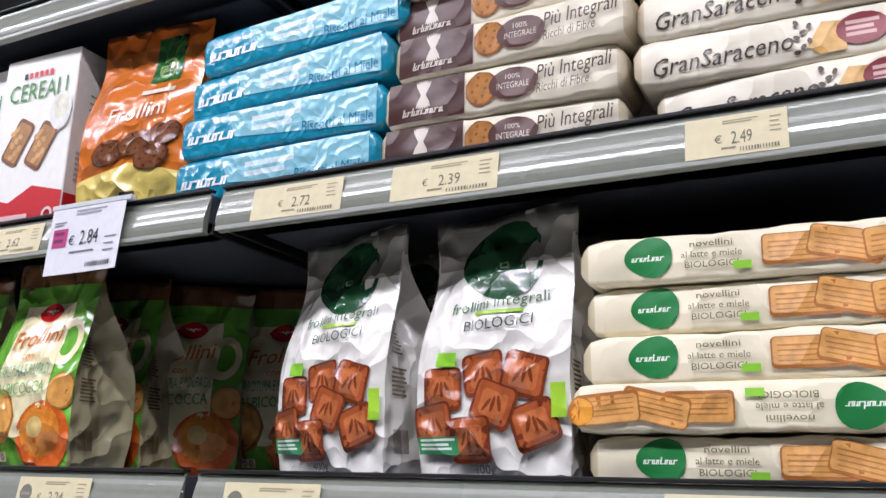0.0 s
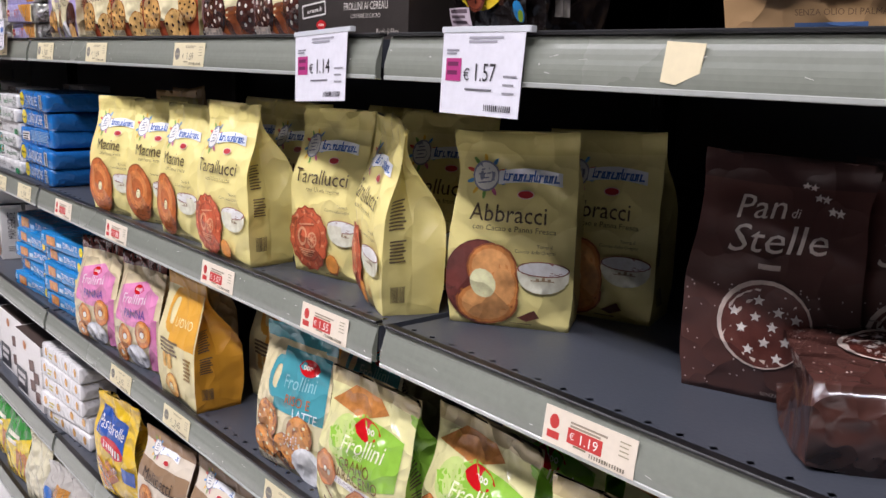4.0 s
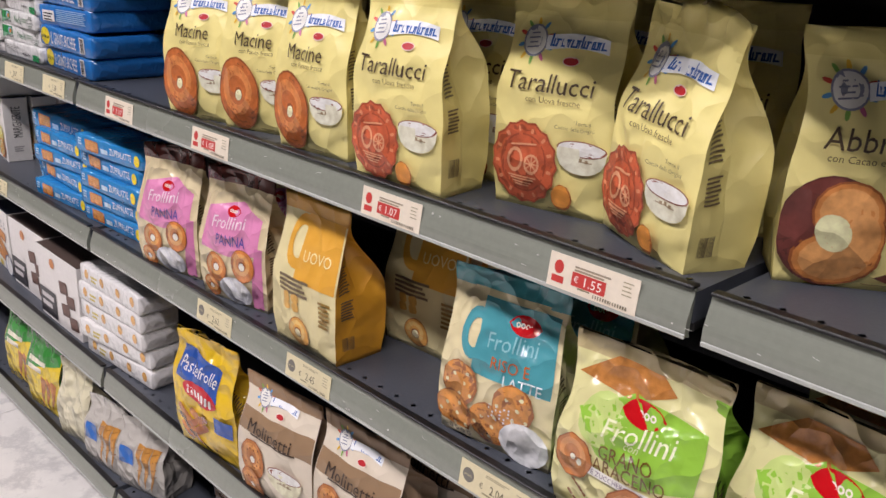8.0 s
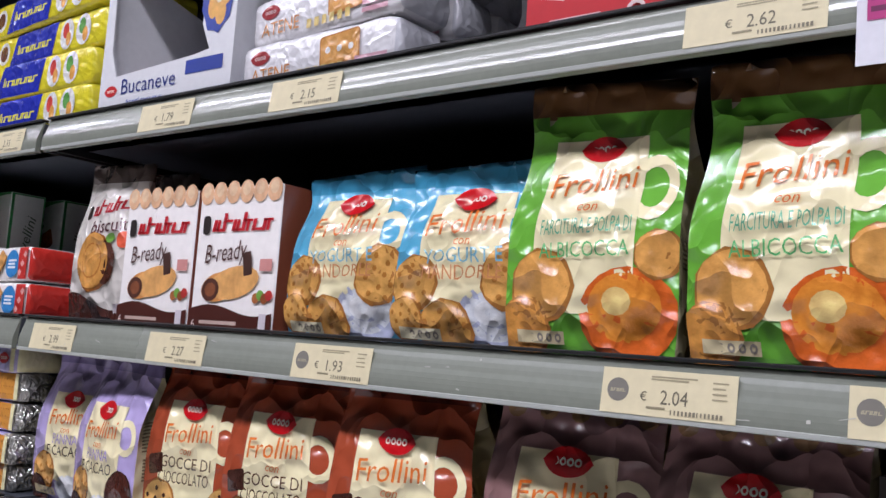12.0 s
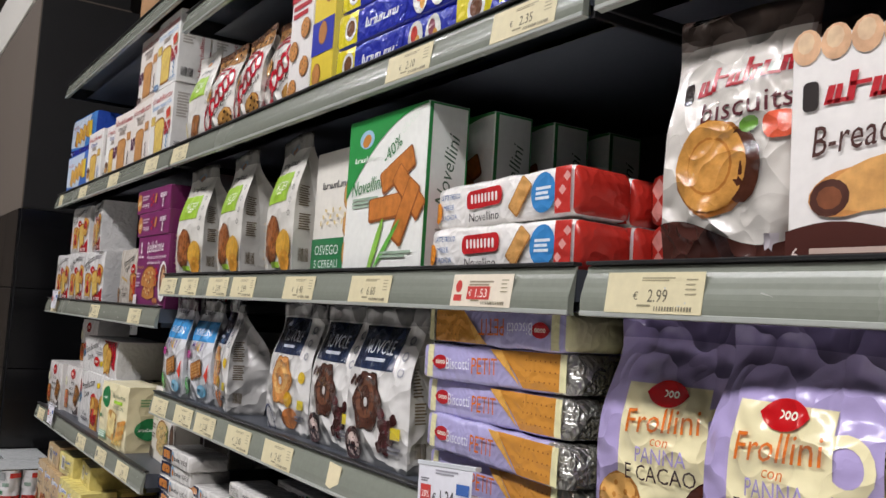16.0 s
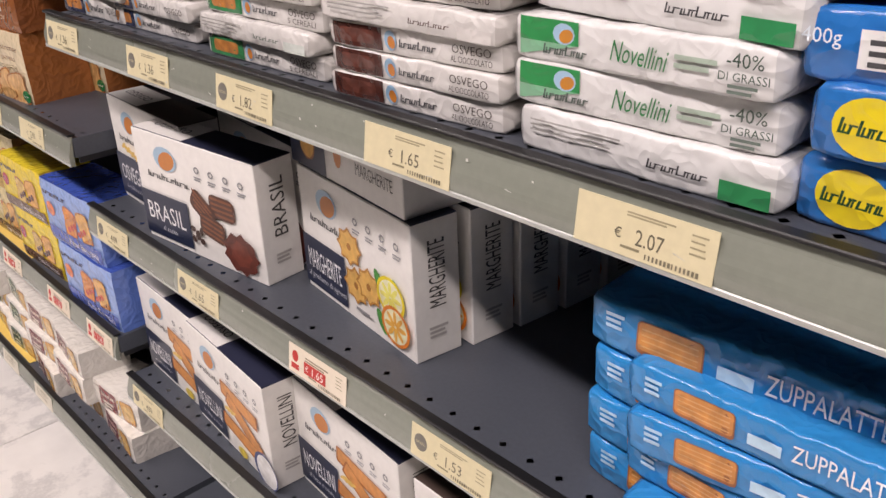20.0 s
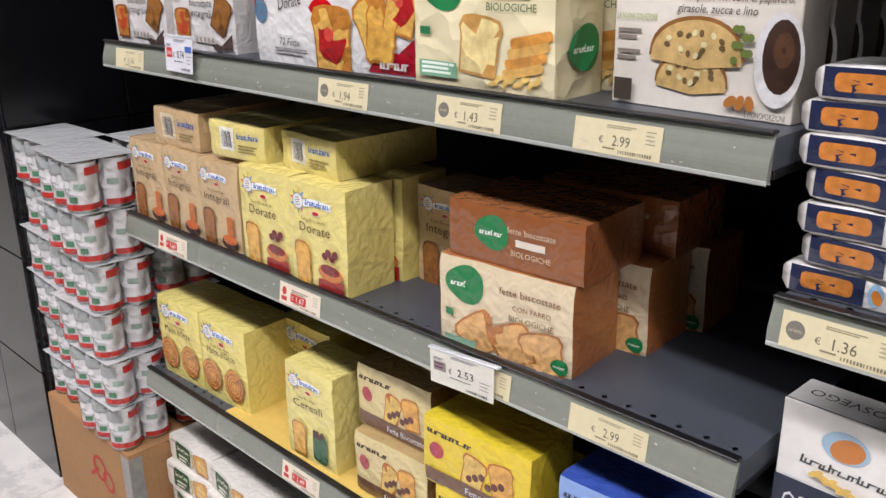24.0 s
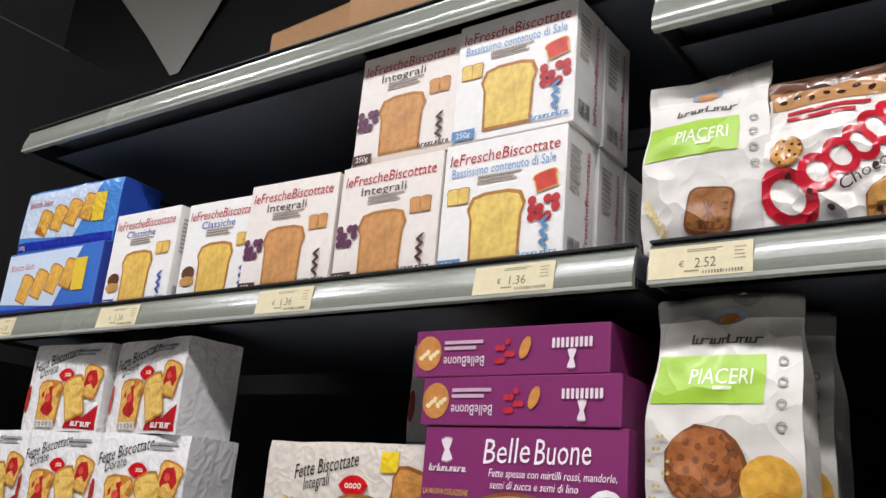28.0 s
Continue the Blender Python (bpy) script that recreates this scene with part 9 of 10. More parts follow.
goods("daisyflat", "biscuit_box", "white and navy card biscuit box lying on the others", "biscuits", "carton", 0.235, 0.058, 0.185, ["dcd9d4", "d0cdc8", "2f3550"], [(-2.045, 0.078, e + 0.159, -7)], "navy panel boxes")
goods("cocoabox", "biscuit_box", "white and navy card biscuit box with cocoa biscuits", "biscuits", "carton", 0.262, 0.158, 0.058, ["e9e6e1", "dedbd6", "262a40"],
      [(-2.312, 0.035, e, 6), (-2.29, 0.125, e, -6)], "navy panel boxes")
goods("maltbox", "biscuit_box", "white and navy card biscuit box with embossed biscuits", "biscuits", "carton", 0.24, 0.162, 0.058, ["e9e6e1", "dedbd6", "55504c"], [(-2.495, 0.06, e, -2)], "navy panel boxes")
l5 = Q["L5"]
goods("blueslice", "rusk_pack", "light blue film rusk pack with orange rusks", "rusks", "soft", 0.20, 0.112, 0.10, ["86a4da", "5a78c0", "3b55a8"],
      [(-2.735, 0.012, l5, 2), (-2.755, 0.014, l5 + 0.113, 3), (-2.73, 0.12, l5, 0)], "blue rusk packs")
goods("yellowslice", "rusk_pack", "yellow and brown film rusk pack with topped rusks", "rusks", "soft", 0.19, 0.105, 0.10, ["e3c736", "c9ae30", "e0c838"],
      [(-2.99, 0.02, l5, 2), (-3.01, 0.02, l5 + 0.106, 3), (-2.98, 0.13, l5, 0)], "yellow rusk packs")
goods("tanslice", "rusk_pack", "cream and brown film rusk pack with golden rusks", "rusks", "soft", 0.16, 0.11, 0.10, ["d8c690", "8a6a48", "b49a6a"],
      [(-3.20, 0.03, l5, 2), (-3.21, 0.05, l5 + 0.111, 2)], "tan rusk packs")
goods("rusk_cocoa", "rusk_pack", "yellow film rusk pack with a green cup, standing upright", "rusks", "soft", 0.125, 0.18, 0.10, ["e3d686", "dccd7c", "e2d484"], [(-3.39, 0.02, l5, 2)], "yellow rusk packs")
goods("rusk_malt", "rusk_pack", "yellow film rusk pack with swirl rusks, standing upright", "rusks", "soft", 0.15, 0.17, 0.12, ["e6d67c", "e0cf76", "e4d680"],
      [(-3.84, 0.03, l5, 2), (-3.685, 0.035, l5, 2), (-3.56, 0.14, l5, 0)], "yellow rusk packs")

# shelf F
f = Q["F"]
goods("millbag", "biscuit_bag", "brown and white paper biscuit bag with a seeded ring biscuit", "biscuits", "bag", 0.18, 0.205, 0.085, ["d8ccb8", "a68c70", "96795c"],
      [(-0.118, 0.028, f, 2), (-0.51, 0.028, f, 4), (-0.69, 0.01, f, 6), (-0.47, 0.14, f, 3)], "mill biscuit bags", kind="paper", slope=0.78)
goods("country", "biscuit_bag", "yellow paper biscuit bag with a plaited biscuit", "biscuits", "bag", 0.165, 0.21, 0.085, MB, [(0.09, 0.035, f, 8), (0.285, 0.03, f, 8)], "yellow biscuit bags", kind="paper", slope=0.78)
goods("pastrybag", "biscuit_bag", "yellow and blue glossy biscuit bag tipped forward", "biscuits", "bag", 0.165, 0.225, 0.08, ["e0b92c", "d9b02a", "d8b030"], [(-0.885, 0.005, f + 0.002, 8, 6, 2)], slope=0.7, crush=1.6)
goods("whitestick", "biscuit_packet", "plain white biscuit packet with orange dots, in a stack", "biscuits", "stick", 0.27, 0.04, 0.085, ["e2e0de", "cbc9c8"], pile(-1.29, 0.02, f, 5, 0.041, 19, 4), "white biscuit packets")
goods("wafer", "biscuit_box", "white card wafer box with dark chocolate pieces", "biscuits", "carton", 0.225, 0.175, 0.07, ["e0dcd8", "d2cecb", "50423c"],
      [(-1.565, 0.02, f, 0), (-1.80, 0.04, f, 0), (-2.0, 0.10, f, 0), (-1.55, 0.1, f, 0)], "wafer boxes")
goods("oblongbox", "biscuit_box", "white and navy card biscuit box with oblong biscuits and milk", "biscuits", "carton", 0.235, 0.168, 0.06, ["e6e3de", "dbd8d2", "2a2d42"],
      [(-2.495, 0.045, f, -2), (-2.305, 0.028, f, -4), (-2.065, 0.055, f, -4)], "navy panel boxes")

# base shelf
g = Q["G"]
goods("bigbag", "biscuit_bag", "white glossy biscuit bag with a dark ring biscuit", "biscuits", "bag", 0.15, 0.19, 0.08, ["dedbd8", "cfccca", "8a7f60"], [(-0.66, 0.03, g, 5), (-0.49, 0.045, g, 10)], "large white bags", slope=0.75)
goods("redwhite", "biscuit_bag", "white biscuit bag with red ribbons and a teal corner", "biscuits", "bag", 0.15, 0.17, 0.08, ["dcd6d4", "2f8a90", "cfc9c6"], [(-0.32, 0.05, g, 6)], slope=0.72)
goods("brownfilm", "biscuit_bag", "brown clear-film bag of dark biscuits lying on the shelf", "biscuits", "bag", 0.16, 0.16, 0.08, ["4a2c1e", "3e2418", "55382a"], [(-0.88, 0.05, g, 12)], slope=0.6, crush=2.5)
goods("conebag", "snack_bag", "clear film bag of wafer cones with a blue mark", "snacks", "bag", 0.15, 0.16, 0.08, ["b9b4ac", "a9a49c", "c4c0b8"], [(-1.40, 0.02, g, 8), (-1.26, 0.04, g, 14)], "wafer cone bags", slope=0.7, crush=2.0)
goods("palebag", "snack_bag", "pale film bag with crumpled top", "snacks", "bag", 0.13, 0.19, 0.07, ["d6cfb0", "c6bfa0", "cfc8aa"], [(-1.56, 0.02, g, 10)], slope=0.6, crush=2.2)
goods("greenyellow", "biscuit_bag", "green and yellow biscuit bag with cone biscuits", "biscuits", "bag", 0.17, 0.2, 0.08, ["e0c23a", "3a8a3e", "2f7d3a"], [(-1.74, 0.02, g, 6), (-1.92, 0.03, g, 6)], "cone bags", slope=0.7, top=0.8)
l6 = Q["L6"]
goods("crisprow", "crispbread_packet", "white crispbread packet with a green panel and a toast picture", "crispbread", "soft", 0.168, 0.06, 0.10, ["e2ddd4", "d3cec6"],
      [(-3.87 + 0.17 * k, 0.018 + 0.009 * ((k * 7 + r * 5) % 4), l6 + 0.061 * r, 1.6 * ((k * 5 + r * 7) % 9 - 4)) for k in range(4) for r in range(3)] + [(-3.75, 0.13, l6 + 0.0, 0), (-3.62, 0.13, l6 + 0.061, 0)], "crispbread packets")
goods("crispred", "crispbread_packet", "white crispbread packet with a dark red panel and a toast picture", "crispbread", "soft", 0.168, 0.06, 0.10, ["e2ddd4", "d3cec6"],
      [(-3.19 + 0.17 * k, 0.018 + 0.009 * ((k * 7 + r * 5) % 4), l6 + 0.061 * r, 1.6 * ((k * 5 + r * 7) % 9 - 4)) for k in range(3) for r in range(3 if k < 2 else 2)], "crispbread packets")

# ---- price cards in the rails ----
GREY = "6f6957"
RED = "c23a34"


def flat(w, h):
    return lambda u, v, lift=0.0: Vector((u, -0.0006 - lift * 0.35, v))


def card_mesh(w, h, colour, curl=0.0, thick=0.0006, kind="label"):
    """A thin printed card, its lower corner curling a little forward."""
    v, f = [], []
    n = 6
    for y in (-thick, 0.0):
        for j in range(2):
            for i in range(n + 1):
                k = i / n
                v.append((w * (k - 0.5), y - curl * k * k * (1 - j), h * j))
    m = n + 1
    for i in range(n):
        f.append([i, i + 1, m + i + 1, m + i])
        f.append([2 * m + i, 3 * m + i, 3 * m + i + 1, 2 * m + i + 1])
        f.append([i, 2 * m + i, 2 * m + i + 1, i + 1])
        f.append([m + i, m + i + 1, 3 * m + i + 1, 3 * m + i])
    f.append([0, m, 3 * m, 2 * m])
    f.append([n, 2 * m + n, 3 * m + n, m + n])
    return mesh_of("card", v, f, [ink(colour, kind)])


def price_card(level, x, price, w=0.105):
    h = 0.0345
    style = price[0] if price[:1] in "orw" and price else ""
    digits = price.lstrip("orw")
    words = {"o": "cream price card with a round grey mark", "r": "pale price card with a red offer block",
             "w": "faded pale price card in the rail"}.get(style, "cream price card in the shelf rail")
    ob = thing("price_card", words, "price label", "price cards")
    ob.matrix_basis = pose(x, -0.0062, BOTTOMS[level] + 0.0046, -8, 0, 0)
    part("card", card_mesh(w, h, {"r": "e4d8c4", "w": "d6d0c0"}.get(style, "d8cda8")), ob)
    a = Art(ob, flat(w, h), "label", 0.0006)
    if style == "o":
        a.ring(-w * 0.37, h * 0.52, w * 0.085, h * 0.26, "77736a", "mark", 0, 0, 20)
        a.scribble(-w * 0.43, -w * 0.31, h * 0.52, h * 0.2, "b0a88a", 0.2, 5, 0, (), "mark")
    if style == "r":
        a.ring(-w * 0.38, h * 0.62, w * 0.055, h * 0.2, RED, "mark", 0, 0, 14)
        a.rect(-w * 0.45, h * 0.16, -w * 0.31, h * 0.36, RED, "mark", 0.1)
        a.rect(-w * 0.22, h * 0.22, w * 0.16, h * 0.62, RED, "offer_block", 0.1)
        a.bars(-w * 0.20, w * 0.2, h * 0.74, 2, h * 0.055, "9a8d78")
        if digits:
            a.text("€", -w * 0.17, h * 0.42, h * 0.18, "f2ece2", "price")
            a.text(digits, w * 0.02, h * 0.42, h * 0.26, "f2ece2", "price", width=w * 0.19)
    else:
        a.bars(-w * 0.12, w * 0.22, h * 0.84, 2, h * 0.034, "a49a7c")
        if digits:
            a.text("€", -w * 0.17, h * 0.42, h * 0.19, GREY, "price")
            a.text(digits, w * 0.06, h * 0.43, h * 0.31, GREY, "price", width=w * 0.2)
    if style != "w":
        a.bars(w * 0.33, w * 0.44, h * 0.8, 4, h * 0.032, "a49a7c", "small_print", 3.6)
        a.bars(-w * 0.14, w * 0.0, h * 0.16, 1, h * 0.05, "8d8468")
        a.barcode(w * 0.04, h * 0.07, w * 0.42, h * 0.17, "7a735f")
    else:
        a.bars(-w * 0.36, w * 0.3, h * 0.7, 3, h * 0.06, "a39b86", "small_print", 3.0)
    a.done()
    return ob


CARDS = {
    "A": "2.72@.105 2.39@.263 2.49@.510 2.62@-.300 2.15@-.770 1.79@-1.012 2.35@-1.405 2.10@-1.630 1.36@-3.135 1.36@-2.772 1.36@-3.510 1.39@-3.848 2.52@-2.558",
    "B": "o1.89@.098 o2.05@.498 o2.24@-.177 o2.04@-.355 o1.93@-.700 2.27@-.947 2.99@-1.212 r1.53@-1.450 6.60@-1.690 6.40@-1.905 2.99@-2.130 2.99@-2.255 2.99@-2.420 2.99@-2.556",
    "L2": "2.99@-2.803 o1.94@-3.210 1.39@-3.780",
    "C": "o1.69@-.482 o1.69@-.875 o1.68@-1.175 2.45@-1.937 2.45@-2.098 2.28@-2.263 2.99@-2.388 2.45@-2.545",
    "L3": "2.99@-2.790 o1.43@-2.997 o1.94@-3.228 1.16@-3.835",
    "D": "r1.19@.317 r1.55@-.112 r1.07@-.405 r1.08@-.817 r1.10@-1.120 1.58@-1.403 2.07@-1.610 1.65@-1.838 o1.82@-2.085 o1.36@-2.295 o1.36@-2.547",
    "L4": "r1.67@-3.360 r1.65@-3.755 2.99@-2.782 1.43@-2.978",
    "E": "o2.04@-.217 o2.45@-.575 o2.62@-.830 o1.53@-1.802 r1.65@-2.010 o1.65@-2.270 o4.09@-2.525",
    "F": "r3.17@-.463 3.17@-.345 o4.09@-2.535",
    "L5": "r1.49@-3.395 r1.49@-3.117 r1.35@-2.873 r1.35@-2.690",
    "G": "w@-1.142 w@-.887 w@-.515",
    "L6": "w@-3.692 w@-3.385 w@-3.175",
}
for level, text in CARDS.items():
    for item in text.split():
        price, at = item.split("@")
        price_card(level, float(at), price, {"1.39": 0.055, "2.49": 0.075}.get(price, 0.105) if level == "A" else 0.105)


def torn_sticker(level, x):
    """A cream sticker left on the rail, its lower edge torn slantwise."""
    ob = thing("torn_sticker", "torn cream sticker stuck to the price rail", "sticker", "torn stickers")
    ob.matrix_basis = pose(x, -0.0062, BOTTOMS[level] + 0.008, -8)
    v = [(-0.018, 0, 0.002), (-0.004, 0, 0.0), (0.016, 0, 0.009), (0.018, 0, 0.031), (-0.017, 0, 0.033)]
    v = v + [(a, 0.0006, c) for a, b, c in v]
    f = [[0, 1, 2, 3, 4], [9, 8, 7, 6, 5]] + [[k, k + 5, (k + 1) % 5 + 5, (k + 1) % 5] for k in range(5)]
    part("paper", mesh_of("paper", v, f, [ink("e2d5b0", "label")]), ob)


torn_sticker("C", 0.383)
torn_sticker("C", -1.752)

HOLDER = surface("clear_plastic", "cfd2d6", 0.2, 0, 120, 0.04, 0.02, 0.5)


def hanging_tag(level, x, price, top=0.054, h=0.082, w=0.112, lean=0.0, mark="b03076", paper="dcdbe2", corner="", note="", y=-0.0105):
    ob = thing("price_tag", note or "white hanging price tag with a magenta square", "price label", "hanging tags")
    ob.matrix_basis = pose(x, y, BOTTOMS[level] + top - h, -2.5, lean, 0)
    part("card", card_mesh(w, h, paper, 0.003), ob)
    part("holder", slab_mesh("holder", (-w * 0.52, -0.0016, h * 0.93), (w * 0.56, 0.006, h * 1.0), HOLDER, 0.0006), ob, "clear plastic tag holder")
    a = Art(ob, flat(w, h), "label", 0.0006)
    a.where = lambda u, v, lift=0.0: Vector((u, -0.0008 - lift * 0.4 - 0.003 * (u / w + 0.5) ** 2 * (1 - v / h), v))
    a.bars(-w * 0.16, w * 0.26, h * 0.86, 2, h * 0.026, "9a98a0")
    a.bars(-w * 0.44, -w * 0.28, h * 0.72, 2, h * 0.022, "8a8890")
    a.rect(-w * 0.44, h * 0.38, -w * 0.24, h * 0.64, mark, "offer_square", 0.2)
    if mark == RED:
        a.text("20%", -w * 0.34, h * 0.5, h * 0.10, "f4efe9", "offer_square", width=w * 0.15)
    else:
        a.bars(-w * 0.42, -w * 0.28, h * 0.55, 2, h * 0.05, "6a1a4c", "offer_square", 2.0, 0.1)
    a.text("€", -w * 0.17, h * 0.46, h * 0.13, "3a383c", "price")
    a.text(price, w * 0.07, h * 0.49, h * 0.2, "2e2c30", "price", width=w * 0.25)
    a.bars(-w * 0.18, w * 0.16, h * 0.28, 1, h * 0.022, "6a686e")
    if corner:
        a.rect(w * 0.24, h * 0.56, w * 0.47, h * 0.72, corner, "corner_block", 0.2)
    a.bars(w * 0.29, w * 0.45, h * 0.44, 3, h * 0.02, "8a888e", "small_print", 4.6)
    a.barcode(w * 0.08, h * 0.06, w * 0.42, h * 0.13, "3a383c")
    a.done()
    return ob


hanging_tag("A", -0.172, "2.84")
hanging_tag("C", 0.165, "1.57")
hanging_tag("C", -0.110, "1.14", lean=-3)
hanging_tag("C", -1.480, "1.24", top=0.060, h=0.05, w=0.098, lean=-2, mark="c9bd98", paper="ddd2ac", note="cream price tag hanging behind a white one")
hanging_tag("C", -1.474, "1.24", top=0.088, h=0.068, w=0.1, lean=-5, y=-0.0175, mark=RED, corner="3a62a8", note="white price tag with red square and blue corner")
hanging_tag("L2", -3.760, "0.76", top=0.075, h=0.06, w=0.09, mark=RED, corner="3a62a8", note="white price tag with red square and blue corner")
hanging_tag("L3", -3.645, "0.74", top=0.075, h=0.06, w=0.09, mark=RED, corner="3a62a8", note="white price tag with red square and blue corner")
hanging_tag("E", 0.175, "1.51", top=0.07, h=0.07, mark=RED, corner="3a62a8", note="white price tag with red square and blue corner")
hanging_tag("L4", -3.002, "2.53", top=0.044, h=0.05, w=0.115, lean=-4, mark="8a8680", paper="dcd8cc", note="torn paper price tag hanging from the rail")


# ---- display trays ----
def panel_of(name, pts, thick, mat, parent, axis="y", at=0.0, label=""):
    """A cut card panel, from its outline, with its thickness."""
    n = len(pts)
    v = []
    for k in (0.0, thick):
        for p, z in pts:
            v.append((p, at + k, z) if axis == "y" else (at + k, p, z))
    f = [list(range(n)), list(range(2 * n - 1, n - 1, -1))] + [[k, k + n, (k + 1) % n + n, (k + 1) % n] for k in range(n)]
    bm = bmesh.new()
    me = mesh_of(name, v, f, [mat])
    bm.from_mesh(me)
    bmesh.ops.triangulate(bm, faces=[q for q in bm.faces if len(q.verts) > 4])
    bmesh.ops.recalc_face_normals(bm, faces=bm.faces[:])
    bm.to_mesh(me)
    bm.free()
    return part(name, me, parent, label)


DARKCARD = surface("dark_brown_card", "2f2925", 0.5, 0, 90, 0.12, 0.06, 0.1)
tray = thing("display_tray", "dark grey-brown card display tray with a notched front", "tray")
tray.matrix_basis = pose(-0.1, 0.022, Q["C"], 0, 0, -1)
W, H, T = 0.232, 0.185, 0.0022
arc = [(0.014 * math.cos(a), 0.066 + 0.014 * math.sin(a)) for a in [math.pi * k / 6 for k in range(7)]]
panel_of("front", [(-W / 2, 0), (W / 2, 0), (W / 2, H), (W / 2 - 0.024, H), (W / 2 - 0.030, 0.07), (W / 2 - 0.04, 0.063)] + [(0.016 + x * 0.9, z) for x, z in arc] + [(-W / 2 + 0.038, 0.063), (-W / 2 + 0.03, 0.07), (-W / 2 + 0.024, H), (-W / 2, H)], T, DARKCARD, tray)
for sx in (-1, 1):
    panel_of("side", [(0.002, 0), (0.30, 0), (0.30, H), (0.002, H)], T, DARKCARD, tray, "x", sx * (W / 2 - 0.0012) - T / 2)
panel_of("back", [(-W / 2, 0), (W / 2, 0), (W / 2, H), (-W / 2, H)], T, DARKCARD, tray, "y", 0.30)
part("base", slab_mesh("base", (-W / 2 + 0.003, 0.003, 0.0005), (W / 2 - 0.003, 0.298, 0.002), DARKCARD), tray)
a = Art(tray, lambda u, v, lift=0.0: Vector((u, -0.0002 - lift * 0.5, v)), "card")
a.block(-W * 0.335, 0.036, 0.055, 0.017, 5, "d8d4cf", "logo", 0.1)
a.block(-W * 0.335, 0.036, 0.051, 0.013, 5, "2a2420", "logo", 0.1)
a.scribble(-W * 0.40, -W * 0.25, 0.034, 0.009, "d8d4cf", 0.25, 6, 0.003, (5,))
a.seal(-W * 0.26, 0.018, 0.022)
a.text("FROLLINI AI CEREALI", W * 0.15, 0.038, 0.0085, "d9d3c9", "title", width=0.088)
a.text("CON FAVE DI CACAO", W * 0.15, 0.027, 0.005, "c9c2b7", width=0.06)
a.text("Ricchi di Fibre", W * 0.34, 0.009, 0.0065, "c9c2b7", width=0.042)
a.done()
goods("dark_bag", "biscuit_bag", "black glossy biscuit bag lying in the display tray", "biscuits", "bag", 0.15, 0.21, 0.07, ["1b1615", "181312", "120e0e"],
      [(-0.06, 0.10, Q["C"] + 0.075, 8, -84)], slope=0.62)

WHITECARD = surface("white_card", "d9d9dc", 0.5, 0, 90, 0.06, 0.05, 0.1)
tray = thing("display_tray", "white card display tray with a blue printed front", "tray")
tray.matrix_basis = pose(-1.065, 0.02, Q["A"], 0, 0, 1)
W, H, T = 0.272, 0.215, 0.0022
panel_of("front", [(-W / 2, 0), (W / 2, 0), (W / 2, H), (W / 2 - 0.058, H - 0.004), (W / 2 - 0.062, 0.10), (W / 2 - 0.045, 0.066), (W / 2 - 0.075, 0.062), (-W / 2 + 0.035, 0.054), (-W / 2 + 0.020, 0.09), (-W / 2 + 0.014, H), (-W / 2, H + 0.004)], T, WHITECARD, tray)
for sx in (-1, 1):
    panel_of("side", [(0.002, 0), (0.28, 0), (0.28, H * 0.75), (0.06, H), (0.002, H)], T, WHITECARD, tray, "x", sx * (W / 2 - 0.0012) - T / 2)
panel_of("back", [(-W / 2, 0), (W / 2, 0), (W / 2, H * 0.75), (-W / 2, H * 0.75)], T, WHITECARD, tray, "y", 0.28)
part("base", slab_mesh("base", (-W / 2 + 0.003, 0.003, 0.0005), (W / 2 - 0.003, 0.278, 0.002), WHITECARD), tray)
a = Art(tray, lambda u, v, lift=0.0: Vector((u, -0.0002 - lift * 0.5, v)), "card")
a.rect(W * 0.18, 0.038, W * 0.44, 0.056, "2a3f96", "stripe", 0.1)
a.seal(-W * 0.40, 0.034, 0.028)
a.text("Bucaneve", -W * 0.1, 0.038, 0.021, "26367f", "title", width=0.115)
a.scribble(-W * 0.26, W * 0.02, 0.016, 0.009, "4a5aa8", 0.18, 12, 0.0, (0, 4), "lettering")
a.ring(W * 0.37, 0.135, 0.03, 0.05, "2a3f96", "picture", 0, 0, 18, 0.05, 9)
for k in range(5):
    t = 2 * math.pi * k / 5
    a.ring(W * 0.38 + 0.013 * math.cos(t), 0.135 + 0.026 * math.sin(t), 0.010, 0.017, "d9a050", "biscuit_picture", 0, 0, 12)
a.ring(W * 0.38, 0.135, 0.008, 0.013, "e9dcc0", "biscuit_picture", 0, 0, 10)
a.done()


def ring_packet(a, w, h):
    a.rect(-w * 0.46, h * 0.2, w * 0.2, h * 0.9, "e9e6e2", "panel")
    a.seal(-w * 0.02, h * 0.55, 0.03)
    for k in range(3):
        a.donut(-w * 0.38 + 0.03 * k, h * 0.55, 0.016, "c98a44", ry=h * 0.3)


ARTS["ring_packet"] = ring_packet
goods("ring_packet", "biscuit_packet", "white and blue biscuit packet lying in a tray", "biscuits", "stick", 0.25, 0.045, 0.07, ["dcdade", "27357c"],
      [(-1.06, 0.032, Q["A"] + 0.003, 0), (-1.06, 0.11, Q["A"] + 0.003, 1), (-1.055, 0.19, Q["A"] + 0.003, 0), (-1.06, 0.15, Q["A"] + 0.05, 2)], "tray packets")

# ---- top shelf ----
z = Q["Z"]
goods("frol_gocce", "biscuit_bag", "red-brown and cream chip biscuit bag on the top shelf", "biscuits", "bag", 0.158, 0.225, 0.085, ["7a2f22", "cdbf94", "3a1810"],
      [(-1.24, 0.03, z, 8), (-1.40, 0.05, z, -6), (-1.10, 0.10, z, 4), (-1.32, 0.16, z, 2)], "top shelf bags", slope=0.55, crush=1.7)


